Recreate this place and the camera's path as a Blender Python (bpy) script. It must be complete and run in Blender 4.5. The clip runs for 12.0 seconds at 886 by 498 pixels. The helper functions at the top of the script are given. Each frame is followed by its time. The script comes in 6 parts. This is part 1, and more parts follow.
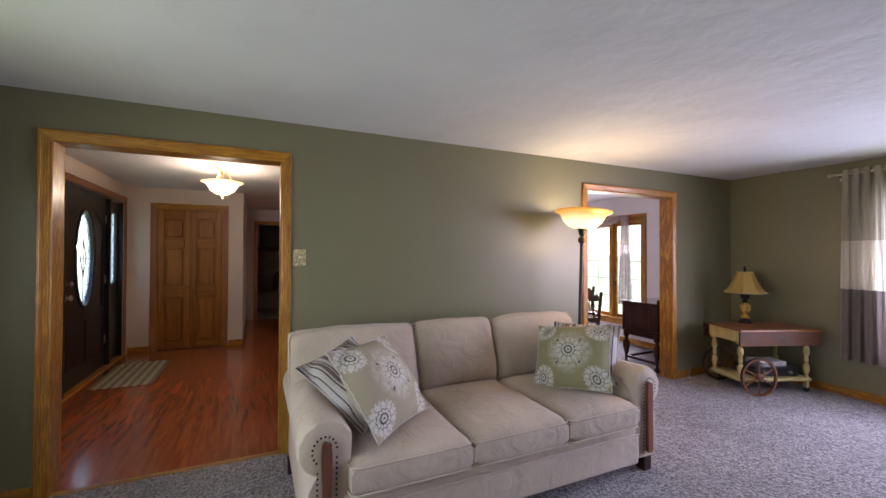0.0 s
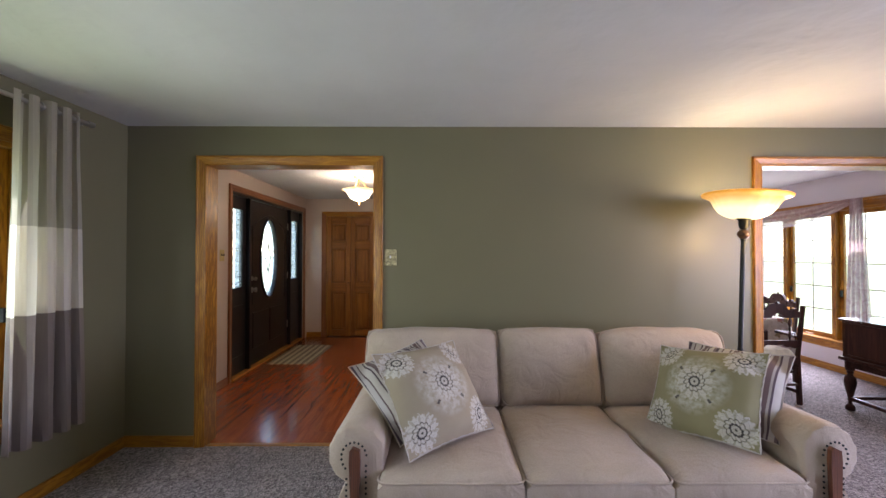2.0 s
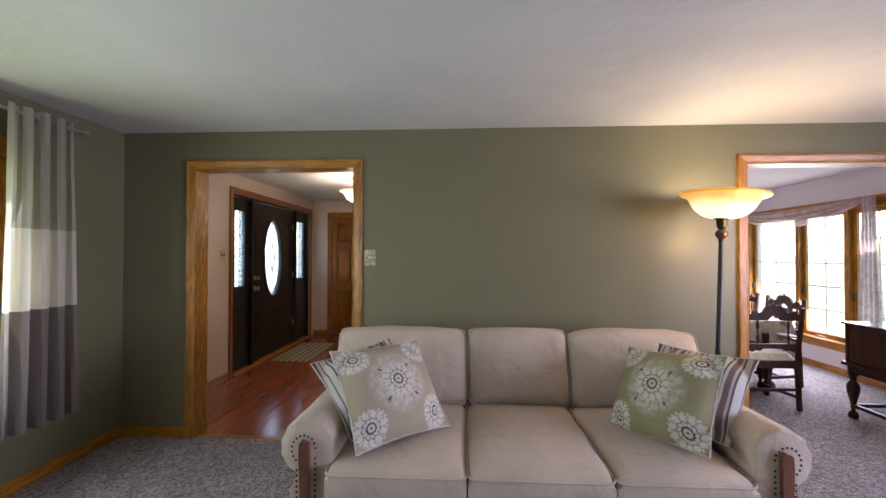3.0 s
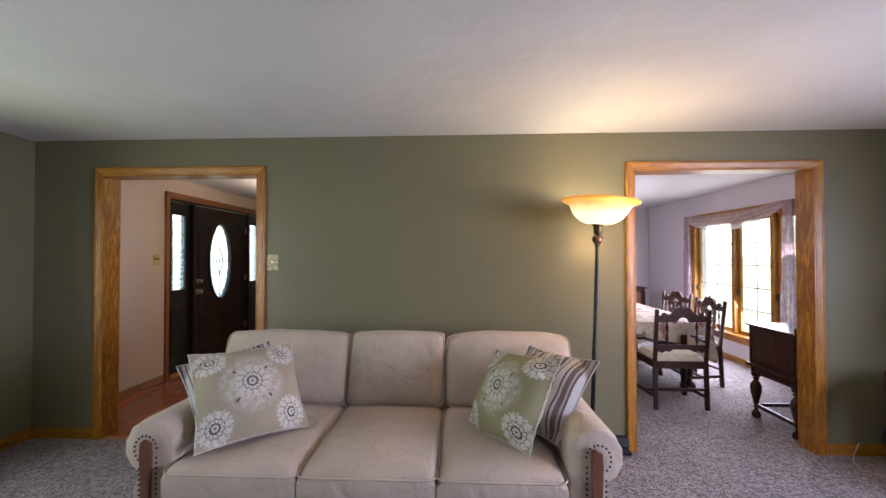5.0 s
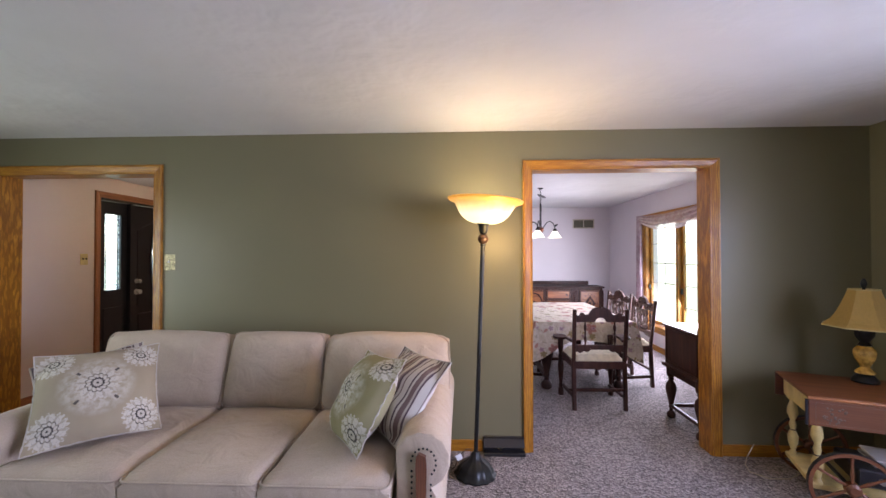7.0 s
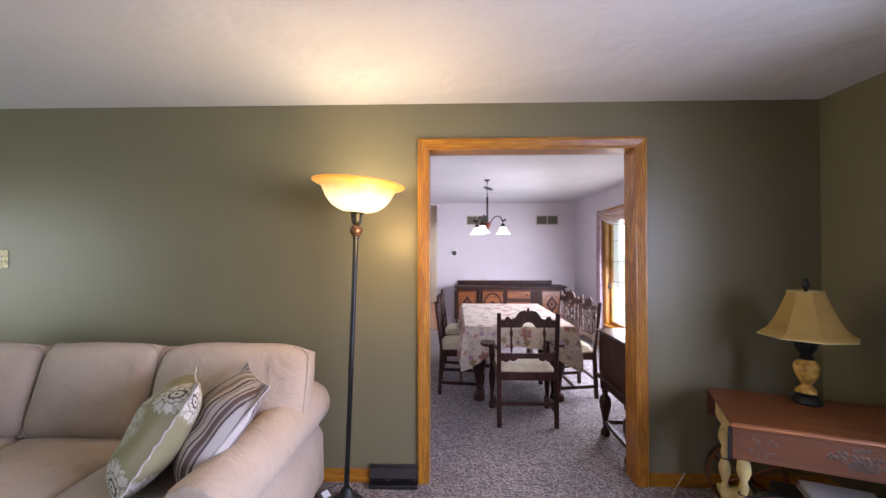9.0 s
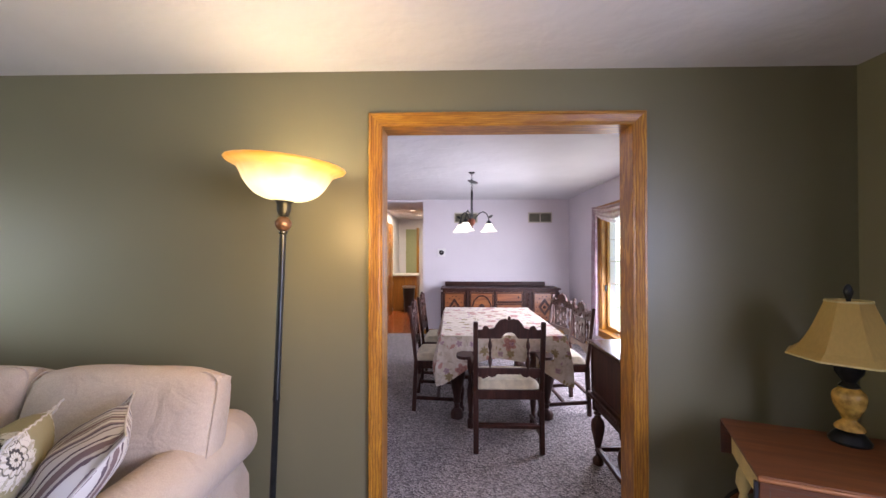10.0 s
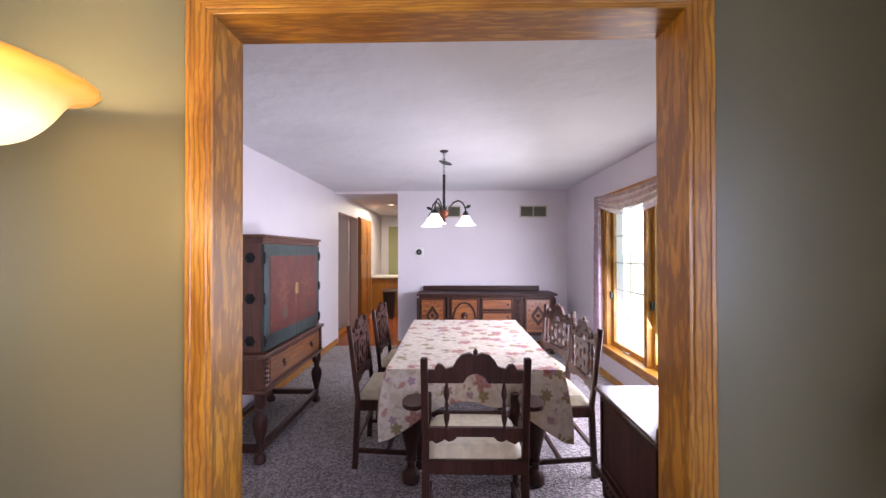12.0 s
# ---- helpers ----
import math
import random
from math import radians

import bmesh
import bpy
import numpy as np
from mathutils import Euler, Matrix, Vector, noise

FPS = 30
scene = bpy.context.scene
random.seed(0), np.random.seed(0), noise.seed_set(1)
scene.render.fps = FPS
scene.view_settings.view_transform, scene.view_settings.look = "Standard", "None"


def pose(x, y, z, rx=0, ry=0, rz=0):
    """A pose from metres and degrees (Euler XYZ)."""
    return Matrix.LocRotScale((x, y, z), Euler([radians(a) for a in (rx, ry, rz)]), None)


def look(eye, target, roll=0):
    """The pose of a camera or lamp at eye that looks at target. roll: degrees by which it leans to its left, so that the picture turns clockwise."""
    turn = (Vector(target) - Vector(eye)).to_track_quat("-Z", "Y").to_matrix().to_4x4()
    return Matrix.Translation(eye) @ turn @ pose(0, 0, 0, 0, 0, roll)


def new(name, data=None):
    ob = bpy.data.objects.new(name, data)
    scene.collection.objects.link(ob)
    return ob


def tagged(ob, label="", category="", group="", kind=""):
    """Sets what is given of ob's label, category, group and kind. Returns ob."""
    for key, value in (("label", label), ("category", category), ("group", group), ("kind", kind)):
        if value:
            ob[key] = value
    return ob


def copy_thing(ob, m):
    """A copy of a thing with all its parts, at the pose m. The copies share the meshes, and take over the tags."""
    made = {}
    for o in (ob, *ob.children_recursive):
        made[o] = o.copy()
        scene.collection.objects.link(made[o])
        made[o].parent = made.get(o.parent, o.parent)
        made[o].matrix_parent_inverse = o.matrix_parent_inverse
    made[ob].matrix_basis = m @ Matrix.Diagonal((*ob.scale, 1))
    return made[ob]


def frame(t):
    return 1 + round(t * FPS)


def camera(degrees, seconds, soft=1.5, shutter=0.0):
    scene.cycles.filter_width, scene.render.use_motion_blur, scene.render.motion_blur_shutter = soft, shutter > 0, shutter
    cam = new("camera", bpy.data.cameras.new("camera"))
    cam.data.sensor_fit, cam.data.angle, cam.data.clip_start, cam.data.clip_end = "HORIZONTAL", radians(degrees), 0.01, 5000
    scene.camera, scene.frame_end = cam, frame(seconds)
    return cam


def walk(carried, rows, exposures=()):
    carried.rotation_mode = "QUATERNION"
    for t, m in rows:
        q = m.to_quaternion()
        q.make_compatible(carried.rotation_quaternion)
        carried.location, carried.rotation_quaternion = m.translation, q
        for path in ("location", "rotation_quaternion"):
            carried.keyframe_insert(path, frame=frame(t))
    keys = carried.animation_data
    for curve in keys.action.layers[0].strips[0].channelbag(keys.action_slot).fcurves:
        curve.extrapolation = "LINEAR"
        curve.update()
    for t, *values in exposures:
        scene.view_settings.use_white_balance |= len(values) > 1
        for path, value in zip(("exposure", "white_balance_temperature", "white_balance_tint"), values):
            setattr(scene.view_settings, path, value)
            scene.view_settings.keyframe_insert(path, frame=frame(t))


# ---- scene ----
cam = camera(95.5, 12.0)
PATH = [
    (0, (-0.063, -0.083, 1.432), (0.775, 1.735, 1.456), 0.2),
    (0.3, (0.02, -0.078, 1.44), (0.706, 1.801, 1.459), 0.2),
    (0.5, (0.119, -0.081, 1.431), (0.667, 1.842, 1.456), 0.25),
    (1, (0.289, -0.046, 1.425), (0.6, 1.93, 1.451), 0.15),
    (1.5, (0.442, 0.003, 1.425), (0.576, 1.999, 1.451), 0.18),
    (2, (0.593, 0.027, 1.425), (0.601, 2.027, 1.451), 0.05),
    (2.5, (0.763, 0.014, 1.437), (0.706, 2.013, 1.462), 0.1),
    (3, (0.935, -0.009, 1.429), (0.83, 1.988, 1.454), 0.07),
    (5, (1.693, -0.054, 1.459), (1.6, 1.943, 1.488), -0.05),
    (5.5, (1.892, -0.087, 1.458), (1.799, 1.911, 1.484), 0.03),
    (6, (2.079, -0.09, 1.456), (1.987, 1.907, 1.485), -0.05),
    (6.5, (2.269, -0.048, 1.456), (2.179, 1.949, 1.484), -0.05),
    (7, (2.463, 0.013, 1.46), (2.374, 2.011, 1.486), -0.1),
    (7.5, (2.66, 0.081, 1.457), (2.579, 2.079, 1.479), -0.15),
    (9.5, (3.265, 0.709, 1.431), (3.211, 2.708, 1.453), -0.02),
    (10, (3.36, 0.951, 1.432), (3.308, 2.95, 1.452), -0.03),
    (10.5, (3.483, 1.201, 1.452), (3.435, 3.2, 1.47), -0.16),
    (11, (3.563, 1.421, 1.453), (3.515, 3.42, 1.473), -0.32),
    (11.5, (3.625, 1.688, 1.439), (3.575, 3.687, 1.459), -0.32),
    (12, (3.645, 1.938, 1.434), (3.602, 3.938, 1.451), -0.11),
]
walk(cam, [(t, look(eye, target, roll)) for t, eye, target, roll in PATH])

# ---- world, sun, window light, exposure ----
EXPOSURE = 2.39
scene.view_settings.exposure = EXPOSURE
world = bpy.data.worlds.new("sky")
scene.world = world
world.use_nodes = True
wn = world.node_tree
sky = wn.nodes.new("ShaderNodeTexSky")
sky.sky_type = "NISHITA"
sky.sun_disc = False
sky.sun_elevation, sky.sun_rotation = radians(56), radians(0)
sky.air_density, sky.dust_density = 1.0, 0.8
wn.links.new(sky.outputs[0], wn.nodes["Background"].inputs["Color"])
wn.nodes["Background"].inputs["Strength"].default_value = 0.14


def lamp(name, kind, energy, color, m, **more):
    data = bpy.data.lights.new(name, kind)
    data.energy, data.color = energy, color
    for key, value in more.items():
        if key == "size":
            data.size = value
        elif key == "size_y":
            data.shape, data.size_y = "RECTANGLE", value
        elif key == "radius":
            data.shadow_soft_size = value
        elif key == "angle":
            data.angle = radians(value)
        elif key == "spread":
            data.spread = radians(value)
    ob = new(name, data)
    ob.matrix_basis = m
    return ob


lamp("sun", "SUN", 4.5, (1.0, 0.96, 0.9), look((0, 0, 30), (0, -20, 0)), angle=0.6)
# each window: added area lamps for cool sky light down; living room also green lawn light up
lamp("window_sky_west", "AREA", 3.8, (0.98, 0.97, 1.18), look((-1.66, 1.17, 1.30), (1.2, 1.5, 0.2)), size=2.0, size_y=1.3, spread=150)
lamp("window_lawn_west", "AREA", 2.0, (0.88, 1.08, 0.72), look((-1.68, 1.17, 1.20), (1.0, 1.3, 2.3)), size=2.0, size_y=1.2, spread=150)
lamp("window_sky_east", "AREA", 22, (0.88, 0.88, 1.36), look((5.56, 0.45, 1.35), (3.0, 1.35, 0.4)), size=2.3, size_y=1.3, spread=142)
lamp("window_lawn_east", "AREA", 1.3, (0.94, 1.08, 0.78), look((5.54, 0.45, 1.15), (3.0, 1.0, 2.3)), size=2.3, size_y=1.1, spread=150)
lamp("window_sky_dining", "AREA", 19, (0.99, 0.95, 1.20), look((5.26, 5.4, 1.05), (3.4, 5.9, 0.2)), size=2.0, size_y=1.3, spread=160)
# lilac-white fill added at the dining window, aimed up to brighten the ceiling
lamp("window_lawn_dining", "AREA", 4.0, (1.04, 0.96, 1.12), look((5.24, 5.4, 1.0), (3.0, 5.6, 1.7)), size=2.0, size_y=1.2, spread=170)
lamp("floor_lamp_bulb", "POINT", 2.5, (1.0, 0.80, 0.53), pose(2.615, 2.705, 1.77), radius=0.06)
# extra lamp beside the pole, stands in for light through the opaque bowl
lamp("floor_lamp_through_glass", "POINT", 3.0, (1.0, 0.62, 0.24), pose(2.76, 2.52, 1.54), radius=0.12)
lamp("hall_lamp_bulb", "POINT", 4.0, (1.0, 0.80, 0.62), pose(-0.42, 4.98, 2.17), radius=0.05)
# extra lamp hung under the bowl, stands in for light the glass would pass
lamp("hall_lamp_through_glass", "POINT", 3.5, (1.0, 0.80, 0.62), pose(-0.42, 4.98, 2.00), radius=0.08)
lamp("kitchen_cans", "AREA", 12, (1.0, 0.88, 0.7), look((2.5, 10.4, 2.36), (2.5, 10.401, 0)), size=0.8)

# ---- building helpers ----
def link(bm, name, material, parent=None, smooth=False, m=None):
    me = bpy.data.meshes.new(name)
    bmesh.ops.recalc_face_normals(bm, faces=bm.faces)
    bm.to_mesh(me)
    bm.free()
    for one in (material if isinstance(material, (list, tuple)) else [material]):
        me.materials.append(one)
    if smooth:
        me.shade_smooth()
        me.set_sharp_from_angle(angle=radians(40))
    ob = new(name, me)
    if parent:
        ob.parent = parent
    if m is not None:
        ob.matrix_basis = m
    return ob


def part(name, bm, material, parent, label="", smooth=False, m=None):
    return tagged(link(bm, name, material, parent, smooth, m), label)


def thing(name, m, label, category, group=""):
    ob = new(name)
    ob.matrix_basis = m
    ob.empty_display_size = 0.1
    return tagged(ob, label, category, group)


def structure(name, bm, material, smooth=False, label=""):
    return tagged(link(bm, name, material, None, smooth), label, kind="structure")


def bx(x0, x1, y0, y1, z0, z1, bevel=0.0, seg=1):
    bm = bmesh.new()
    bmesh.ops.create_cube(bm, size=1, matrix=Matrix.LocRotScale(
        ((x0 + x1) / 2, (y0 + y1) / 2, (z0 + z1) / 2), None, (abs(x1 - x0), abs(y1 - y0), abs(z1 - z0))))
    if bevel:
        bmesh.ops.bevel(bm, geom=list(bm.edges), offset=bevel, segments=seg, affect="EDGES", profile=0.5)
    return bm


def join(*bms):
    """One bmesh of several, each left free."""
    out = bms[0]
    for bm in bms[1:]:
        me = bpy.data.meshes.new("tmp")
        bm.to_mesh(me)
        bm.free()
        out.from_mesh(me)
        bpy.data.meshes.remove(me)
    return out


def moved(bm, m):
    bmesh.ops.transform(bm, matrix=m, verts=bm.verts)
    return bm


def lathe(profile, seg=20, flute=0, depth=0.0, wall=0.0):
    """A turned shape from (radius, height) pairs; flute: ribs round it."""
    bm = bmesh.new()
    rings = []
    for r, z in profile:
        ring = []
        for k in range(seg):
            a = 2 * math.pi * k / seg
            rr = r * (1 + depth * math.cos(flute * a)) if flute else r
            ring.append(bm.verts.new((rr * math.cos(a), rr * math.sin(a), z)))
        rings.append(ring)
    for a, b in zip(rings, rings[1:]):
        for k in range(seg):
            bm.faces.new((a[k], a[(k + 1) % seg], b[(k + 1) % seg], b[k]))
    if not wall:
        bm.faces.new(rings[0][::-1])
        bm.faces.new(rings[-1])
    return bm


def dense(profile, steps=4):
    """The same profile, rounded through extra points."""
    out, n = [], len(profile)
    for i in range(n - 1):
        p0, p1, p2, p3 = profile[max(0, i - 1)], profile[i], profile[i + 1], profile[min(n - 1, i + 2)]
        for k in range(steps):
            t = k / steps
            out.append(tuple(0.5 * (2 * b + (c - a) * t + (2 * a - 5 * b + 4 * c - d) * t * t + (3 * b - a - 3 * c + d) * t ** 3) for a, b, c, d in zip(p0, p1, p2, p3)))
    return out + [profile[-1]]


def tube(points, r, seg=8, taper=None, closed=False):
    """A round rod along points."""
    bm = bmesh.new()
    pts = [Vector(p) for p in points]
    rings = []
    n = len(pts)
    for i, p in enumerate(pts):
        a = pts[(i - 1) % n] if (closed or i > 0) else p
        b = pts[(i + 1) % n] if (closed or i < n - 1) else p
        t = (b - a).normalized()
        side = t.cross(Vector((0, 0, 1)))
        if side.length < 0.1:
            side = t.cross(Vector((0, 1, 0)))
        side.normalize()
        up = side.cross(t)
        rr = r * (taper[i] if taper else 1)
        rings.append([bm.verts.new(p + (side * math.cos(2 * math.pi * k / seg) + up * math.sin(2 * math.pi * k / seg)) * rr) for k in range(seg)])
    pairs = list(zip(rings, rings[1:])) + ([(rings[-1], rings[0])] if closed else [])
    for a, b in pairs:
        for k in range(seg):
            bm.faces.new((a[k], a[(k + 1) % seg], b[(k + 1) % seg], b[k]))
    if not closed:
        bm.faces.new(rings[0][::-1])
        bm.faces.new(rings[-1])
    return bm


def slab(outline, thick, holes=()):
    """A board in the x-z plane from an outline of (x, z), thick along y, centred on y = 0; holes: outlines cut through it."""
    bm = bmesh.new()
    loops = []
    for pts in (outline, *holes):
        vs = [bm.verts.new((x, -thick / 2, z)) for x, z in pts]
        loops.append([bm.edges.new((vs[i], vs[(i + 1) % len(vs)])) for i in range(len(vs))])
    if holes:
        bmesh.ops.triangle_fill(bm, use_beauty=True, use_dissolve=False, edges=[e for lo in loops for e in lo], normal=(0, -1, 0))
    else:
        bm.faces.new(list(bm.verts))
    got = bmesh.ops.extrude_face_region(bm, geom=list(bm.faces))
    bmesh.ops.translate(bm, verts=[v for v in got["geom"] if isinstance(v, bmesh.types.BMVert)], vec=(0, thick, 0))
    return bm


def puff(w, d, h, n=14, round_=0.25, bulge=0.0, sag=0.0, pinch=0.0, seed=0, crease=0.0):
    """A stuffed cushion, w x d x h about its centre, with rounded edges; pinch draws in its sides between the corners."""
    bm = bmesh.new()
    bmesh.ops.create_grid(bm, x_segments=n, y_segments=n, size=1)
    top = {}
    for v in bm.verts:
        top[v] = v.co.copy()
    grid = bm
    got = bmesh.ops.duplicate(grid, geom=list(grid.faces))
    bottom = {v for v in got["geom"] if isinstance(v, bmesh.types.BMVert)}
    for v in grid.verts:
        x, y = v.co.x, v.co.y
        ex, ey = max(0.0, (abs(x) - (1 - round_)) / round_), max(0.0, (abs(y) - (1 - round_)) / round_)
        e = min(1.0, math.hypot(ex, ey))
        fall = math.sqrt(max(0.0, 1 - e * e))
        px = x * (1 - pinch * (1 - y * y))
        py = y * (1 - pinch * (1 - x * x))
        z = h / 2 * (fall + bulge * (1 - x * x) * (1 - y * y)) if (bulge or fall) else 0
        z -= sag * (1 - x * x) * (1 - y * y) * h
        wob = noise.noise(Vector((x * 2.2 + seed * 7.1, y * 2.2, seed * 3.3))) * crease
        side = -1 if v in bottom else 1
        v.co = Vector((px * w / 2, py * d / 2, side * z + wob * fall * (1 if side > 0 else 0.4)))
    bmesh.ops.remove_doubles(bm, verts=bm.verts, dist=0.0008)
    return bm


def rbox(w, d, h, r, seg=4):
    return bx(-w / 2, w / 2, -d / 2, d / 2, -h / 2, h / 2, r, seg)


# ---- material helpers ----
def nodes_of(name, rough=0.5, metal=0.0, spec=None):
    m = bpy.data.materials.new(name)
    m.use_nodes = True
    nt = m.node_tree
    p = nt.nodes["Principled BSDF"]
    p.inputs["Roughness"].default_value = rough
    p.inputs["Metallic"].default_value = metal
    if spec is not None:
        p.inputs["Specular IOR Level"].default_value = spec
    return m, nt, p


def node(nt, kind, **sets):
    n = nt.nodes.new(kind)
    for key, value in sets.items():
        slot = key.replace("_", " ")
        if slot in n.inputs:
            n.inputs[slot].default_value = value
        else:
            raise KeyError(kind + " " + slot)
    return n


def coords(nt, scale=(1, 1, 1), obj=True, turn=(0, 0, 0)):
    c = nt.nodes.new("ShaderNodeTexCoord")
    mp = nt.nodes.new("ShaderNodeMapping")
    mp.inputs["Scale"].default_value = scale
    mp.inputs["Rotation"].default_value = [radians(a) for a in turn]
    nt.links.new(c.outputs["Object" if obj else "Generated"], mp.inputs["Vector"])
    return mp.outputs["Vector"]


def noise_of(nt, vec, scale, detail=3.0, rough=0.5, distort=0.0):
    n = node(nt, "ShaderNodeTexNoise", Scale=scale, Detail=detail, Roughness=rough, Distortion=distort)
    nt.links.new(vec, n.inputs["Vector"])
    return n.outputs["Fac"]


def ramp(nt, fac, stops):
    r = nt.nodes.new("ShaderNodeValToRGB")
    el = r.color_ramp.elements
    while len(el) < len(stops):
        el.new(0.5)
    for e, (pos, col) in zip(el, stops):
        e.position = pos
        e.color = (*col, 1) if len(col) == 3 else col
    nt.links.new(fac, r.inputs["Fac"])
    return r.outputs["Color"]


def mix(nt, a, b, fac, how="MIX"):
    n = nt.nodes.new("ShaderNodeMix")
    n.data_type, n.blend_type = "RGBA", how
    for slot, value in ((0, fac), (6, a), (7, b)):
        if isinstance(value, bpy.types.NodeSocket):
            nt.links.new(value, n.inputs[slot])
        else:
            n.inputs[slot].default_value = value if slot == 0 else (*value, 1)
    return n.outputs[2]


def bump_to(nt, p, height, strength, dist=0.002, after=None):
    b = node(nt, "ShaderNodeBump", Strength=strength, Distance=dist)
    nt.links.new(height, b.inputs["Height"])
    if after:
        nt.links.new(after, b.inputs["Normal"])
    nt.links.new(b.outputs["Normal"], p.inputs["Normal"])
    return b.outputs["Normal"]


def paint(name, col, rough=0.6, grain=350, strength=0.15, vary=0.04):
    """Painted plaster: faint mottling and roller stipple."""
    m, nt, p = nodes_of(name, rough)
    v = coords(nt)
    big = noise_of(nt, v, 1.3, 3)
    lo, hi = [c * (1 - vary) for c in col], [c * (1 + vary) for c in col]
    nt.links.new(ramp(nt, big, [(0.3, lo), (0.7, hi)]), p.inputs["Base Color"])
    bump_to(nt, p, noise_of(nt, v, grain, 2), strength, 0.001)
    return m


def wood(name, dark, light, rough=0.35, grain=(1, 1, 14), ring=6.0, coat=0.0, contrast=(0.35, 0.7), vary=0.12, lines=0.45):
    """Wood with its grain along the axis whose grain number is small."""
    m, nt, p = nodes_of(name, rough)
    v = coords(nt, grain)
    info = nt.nodes.new("ShaderNodeObjectInfo")
    add = nt.nodes.new("ShaderNodeVectorMath")
    add.operation = "MULTIPLY_ADD"
    comb = nt.nodes.new("ShaderNodeCombineXYZ")
    for k in range(3):
        nt.links.new(info.outputs["Random"], comb.inputs[k])
    nt.links.new(comb.outputs[0], add.inputs[0])
    add.inputs[1].default_value = (13.0, 17.0, 11.0)
    nt.links.new(v, add.inputs[2])
    v = add.outputs[0]
    big = noise_of(nt, v, ring * 0.5, 4, 0.55, 1.2)
    fine = noise_of(nt, v, ring * 6, 3, 0.6)
    w = node(nt, "ShaderNodeTexWave", Scale=ring * 0.7, Distortion=7.0, Detail=3.0)
    w.inputs["Detail Scale"].default_value = 1.2
    w.bands_direction = "Z" if grain[0] == min(grain) else "X"
    nt.links.new(v, w.inputs["Vector"])
    a = ramp(nt, big, [(contrast[0], dark), (contrast[1], light)])
    b = mix(nt, a, [c * 0.6 for c in dark], ramp_value(nt, w.outputs["Fac"], 0.55, 0.9, lines))
    c = mix(nt, b, [c * 0.7 for c in dark], ramp_value(nt, fine, 0.55, 0.75, 0.3))
    tint = nt.nodes.new("ShaderNodeHueSaturation")
    mr = nt.nodes.new("ShaderNodeMapRange")
    nt.links.new(info.outputs["Random"], mr.inputs["Value"])
    mr.inputs["To Min"].default_value, mr.inputs["To Max"].default_value = 1 - vary, 1 + vary
    nt.links.new(mr.outputs[0], tint.inputs["Value"])
    nt.links.new(c, tint.inputs["Color"])
    nt.links.new(tint.outputs[0], p.inputs["Base Color"])
    p.inputs["Coat Weight"].default_value = coat
    p.inputs["Coat Roughness"].default_value = 0.15
    bump_to(nt, p, fine, 0.12, 0.001)
    return m


def ramp_value(nt, fac, lo, hi, top=1.0):
    r = nt.nodes.new("ShaderNodeMapRange")
    nt.links.new(fac, r.inputs["Value"])
    r.inputs["From Min"].default_value, r.inputs["From Max"].default_value = lo, hi
    r.inputs["To Max"].default_value = top
    return r.outputs[0]


def plain(name, col, rough=0.5, metal=0.0, vary=0.08, scale=30, bump=0.05):
    m, nt, p = nodes_of(name, rough, metal)
    v = coords(nt)
    n = noise_of(nt, v, scale, 3)
    nt.links.new(ramp(nt, n, [(0.3, [c * (1 - vary) for c in col]), (0.7, [min(1, c * (1 + vary)) for c in col])]), p.inputs["Base Color"])
    if bump:
        bump_to(nt, p, noise_of(nt, v, scale * 8, 2), bump, 0.001)
    return m


def glow(name, col, strength):
    m, nt, p = nodes_of(name, 0.4)
    p.inputs["Base Color"].default_value = (*col, 1)
    p.inputs["Emission Color"].default_value = (*col, 1)
    p.inputs["Emission Strength"].default_value = strength
    return m

# ---- materials ----
def speckled_carpet():
    m, nt, p = nodes_of("carpet_pile", 0.95, spec=0.1)
    v = coords(nt)
    tuft = node(nt, "ShaderNodeTexVoronoi", Scale=85.0)
    nt.links.new(v, tuft.inputs["Vector"])
    col = ramp(nt, tuft.outputs["Color"], [(0.2, (0.11, 0.095, 0.095)), (0.5, (0.245, 0.215, 0.21)), (0.8, (0.40, 0.355, 0.345))])
    worn = ramp(nt, noise_of(nt, v, 1.6, 4), [(0.3, (0.82, 0.82, 0.82)), (0.7, (1.08, 1.08, 1.08))])
    tread = ramp(nt, noise_of(nt, v, 9, 4, 0.6), [(0.3, (0.85, 0.85, 0.85)), (0.7, (1.1, 1.1, 1.1))])
    c = mix(nt, mix(nt, col, worn, 1.0, "MULTIPLY"), tread, 1.0, "MULTIPLY")
    nt.links.new(c, p.inputs["Base Color"])
    p.inputs["Sheen Weight"].default_value = 0.2
    bump_to(nt, p, tuft.outputs["Distance"], 0.9, 0.012)
    return m


def ceiling_paint():
    m, nt, p = nodes_of("ceiling_texture", 0.85, spec=0.2)
    v = coords(nt)
    big = noise_of(nt, v, 4.0, 3, 0.55, 0.25)
    nt.links.new(ramp(nt, noise_of(nt, v, 1.5, 4), [(0.3, (0.60, 0.60, 0.615)), (0.7, (0.67, 0.67, 0.685))]), p.inputs["Base Color"])
    stamp = ramp(nt, noise_of(nt, v, 7.0, 3, 0.5, 0.3), [(0.40, (0, 0, 0)), (0.66, (1, 1, 1))])
    n1 = bump_to(nt, p, stamp, 0.14, 0.008)
    bump_to(nt, p, big, 0.6, 0.025, n1)
    return m


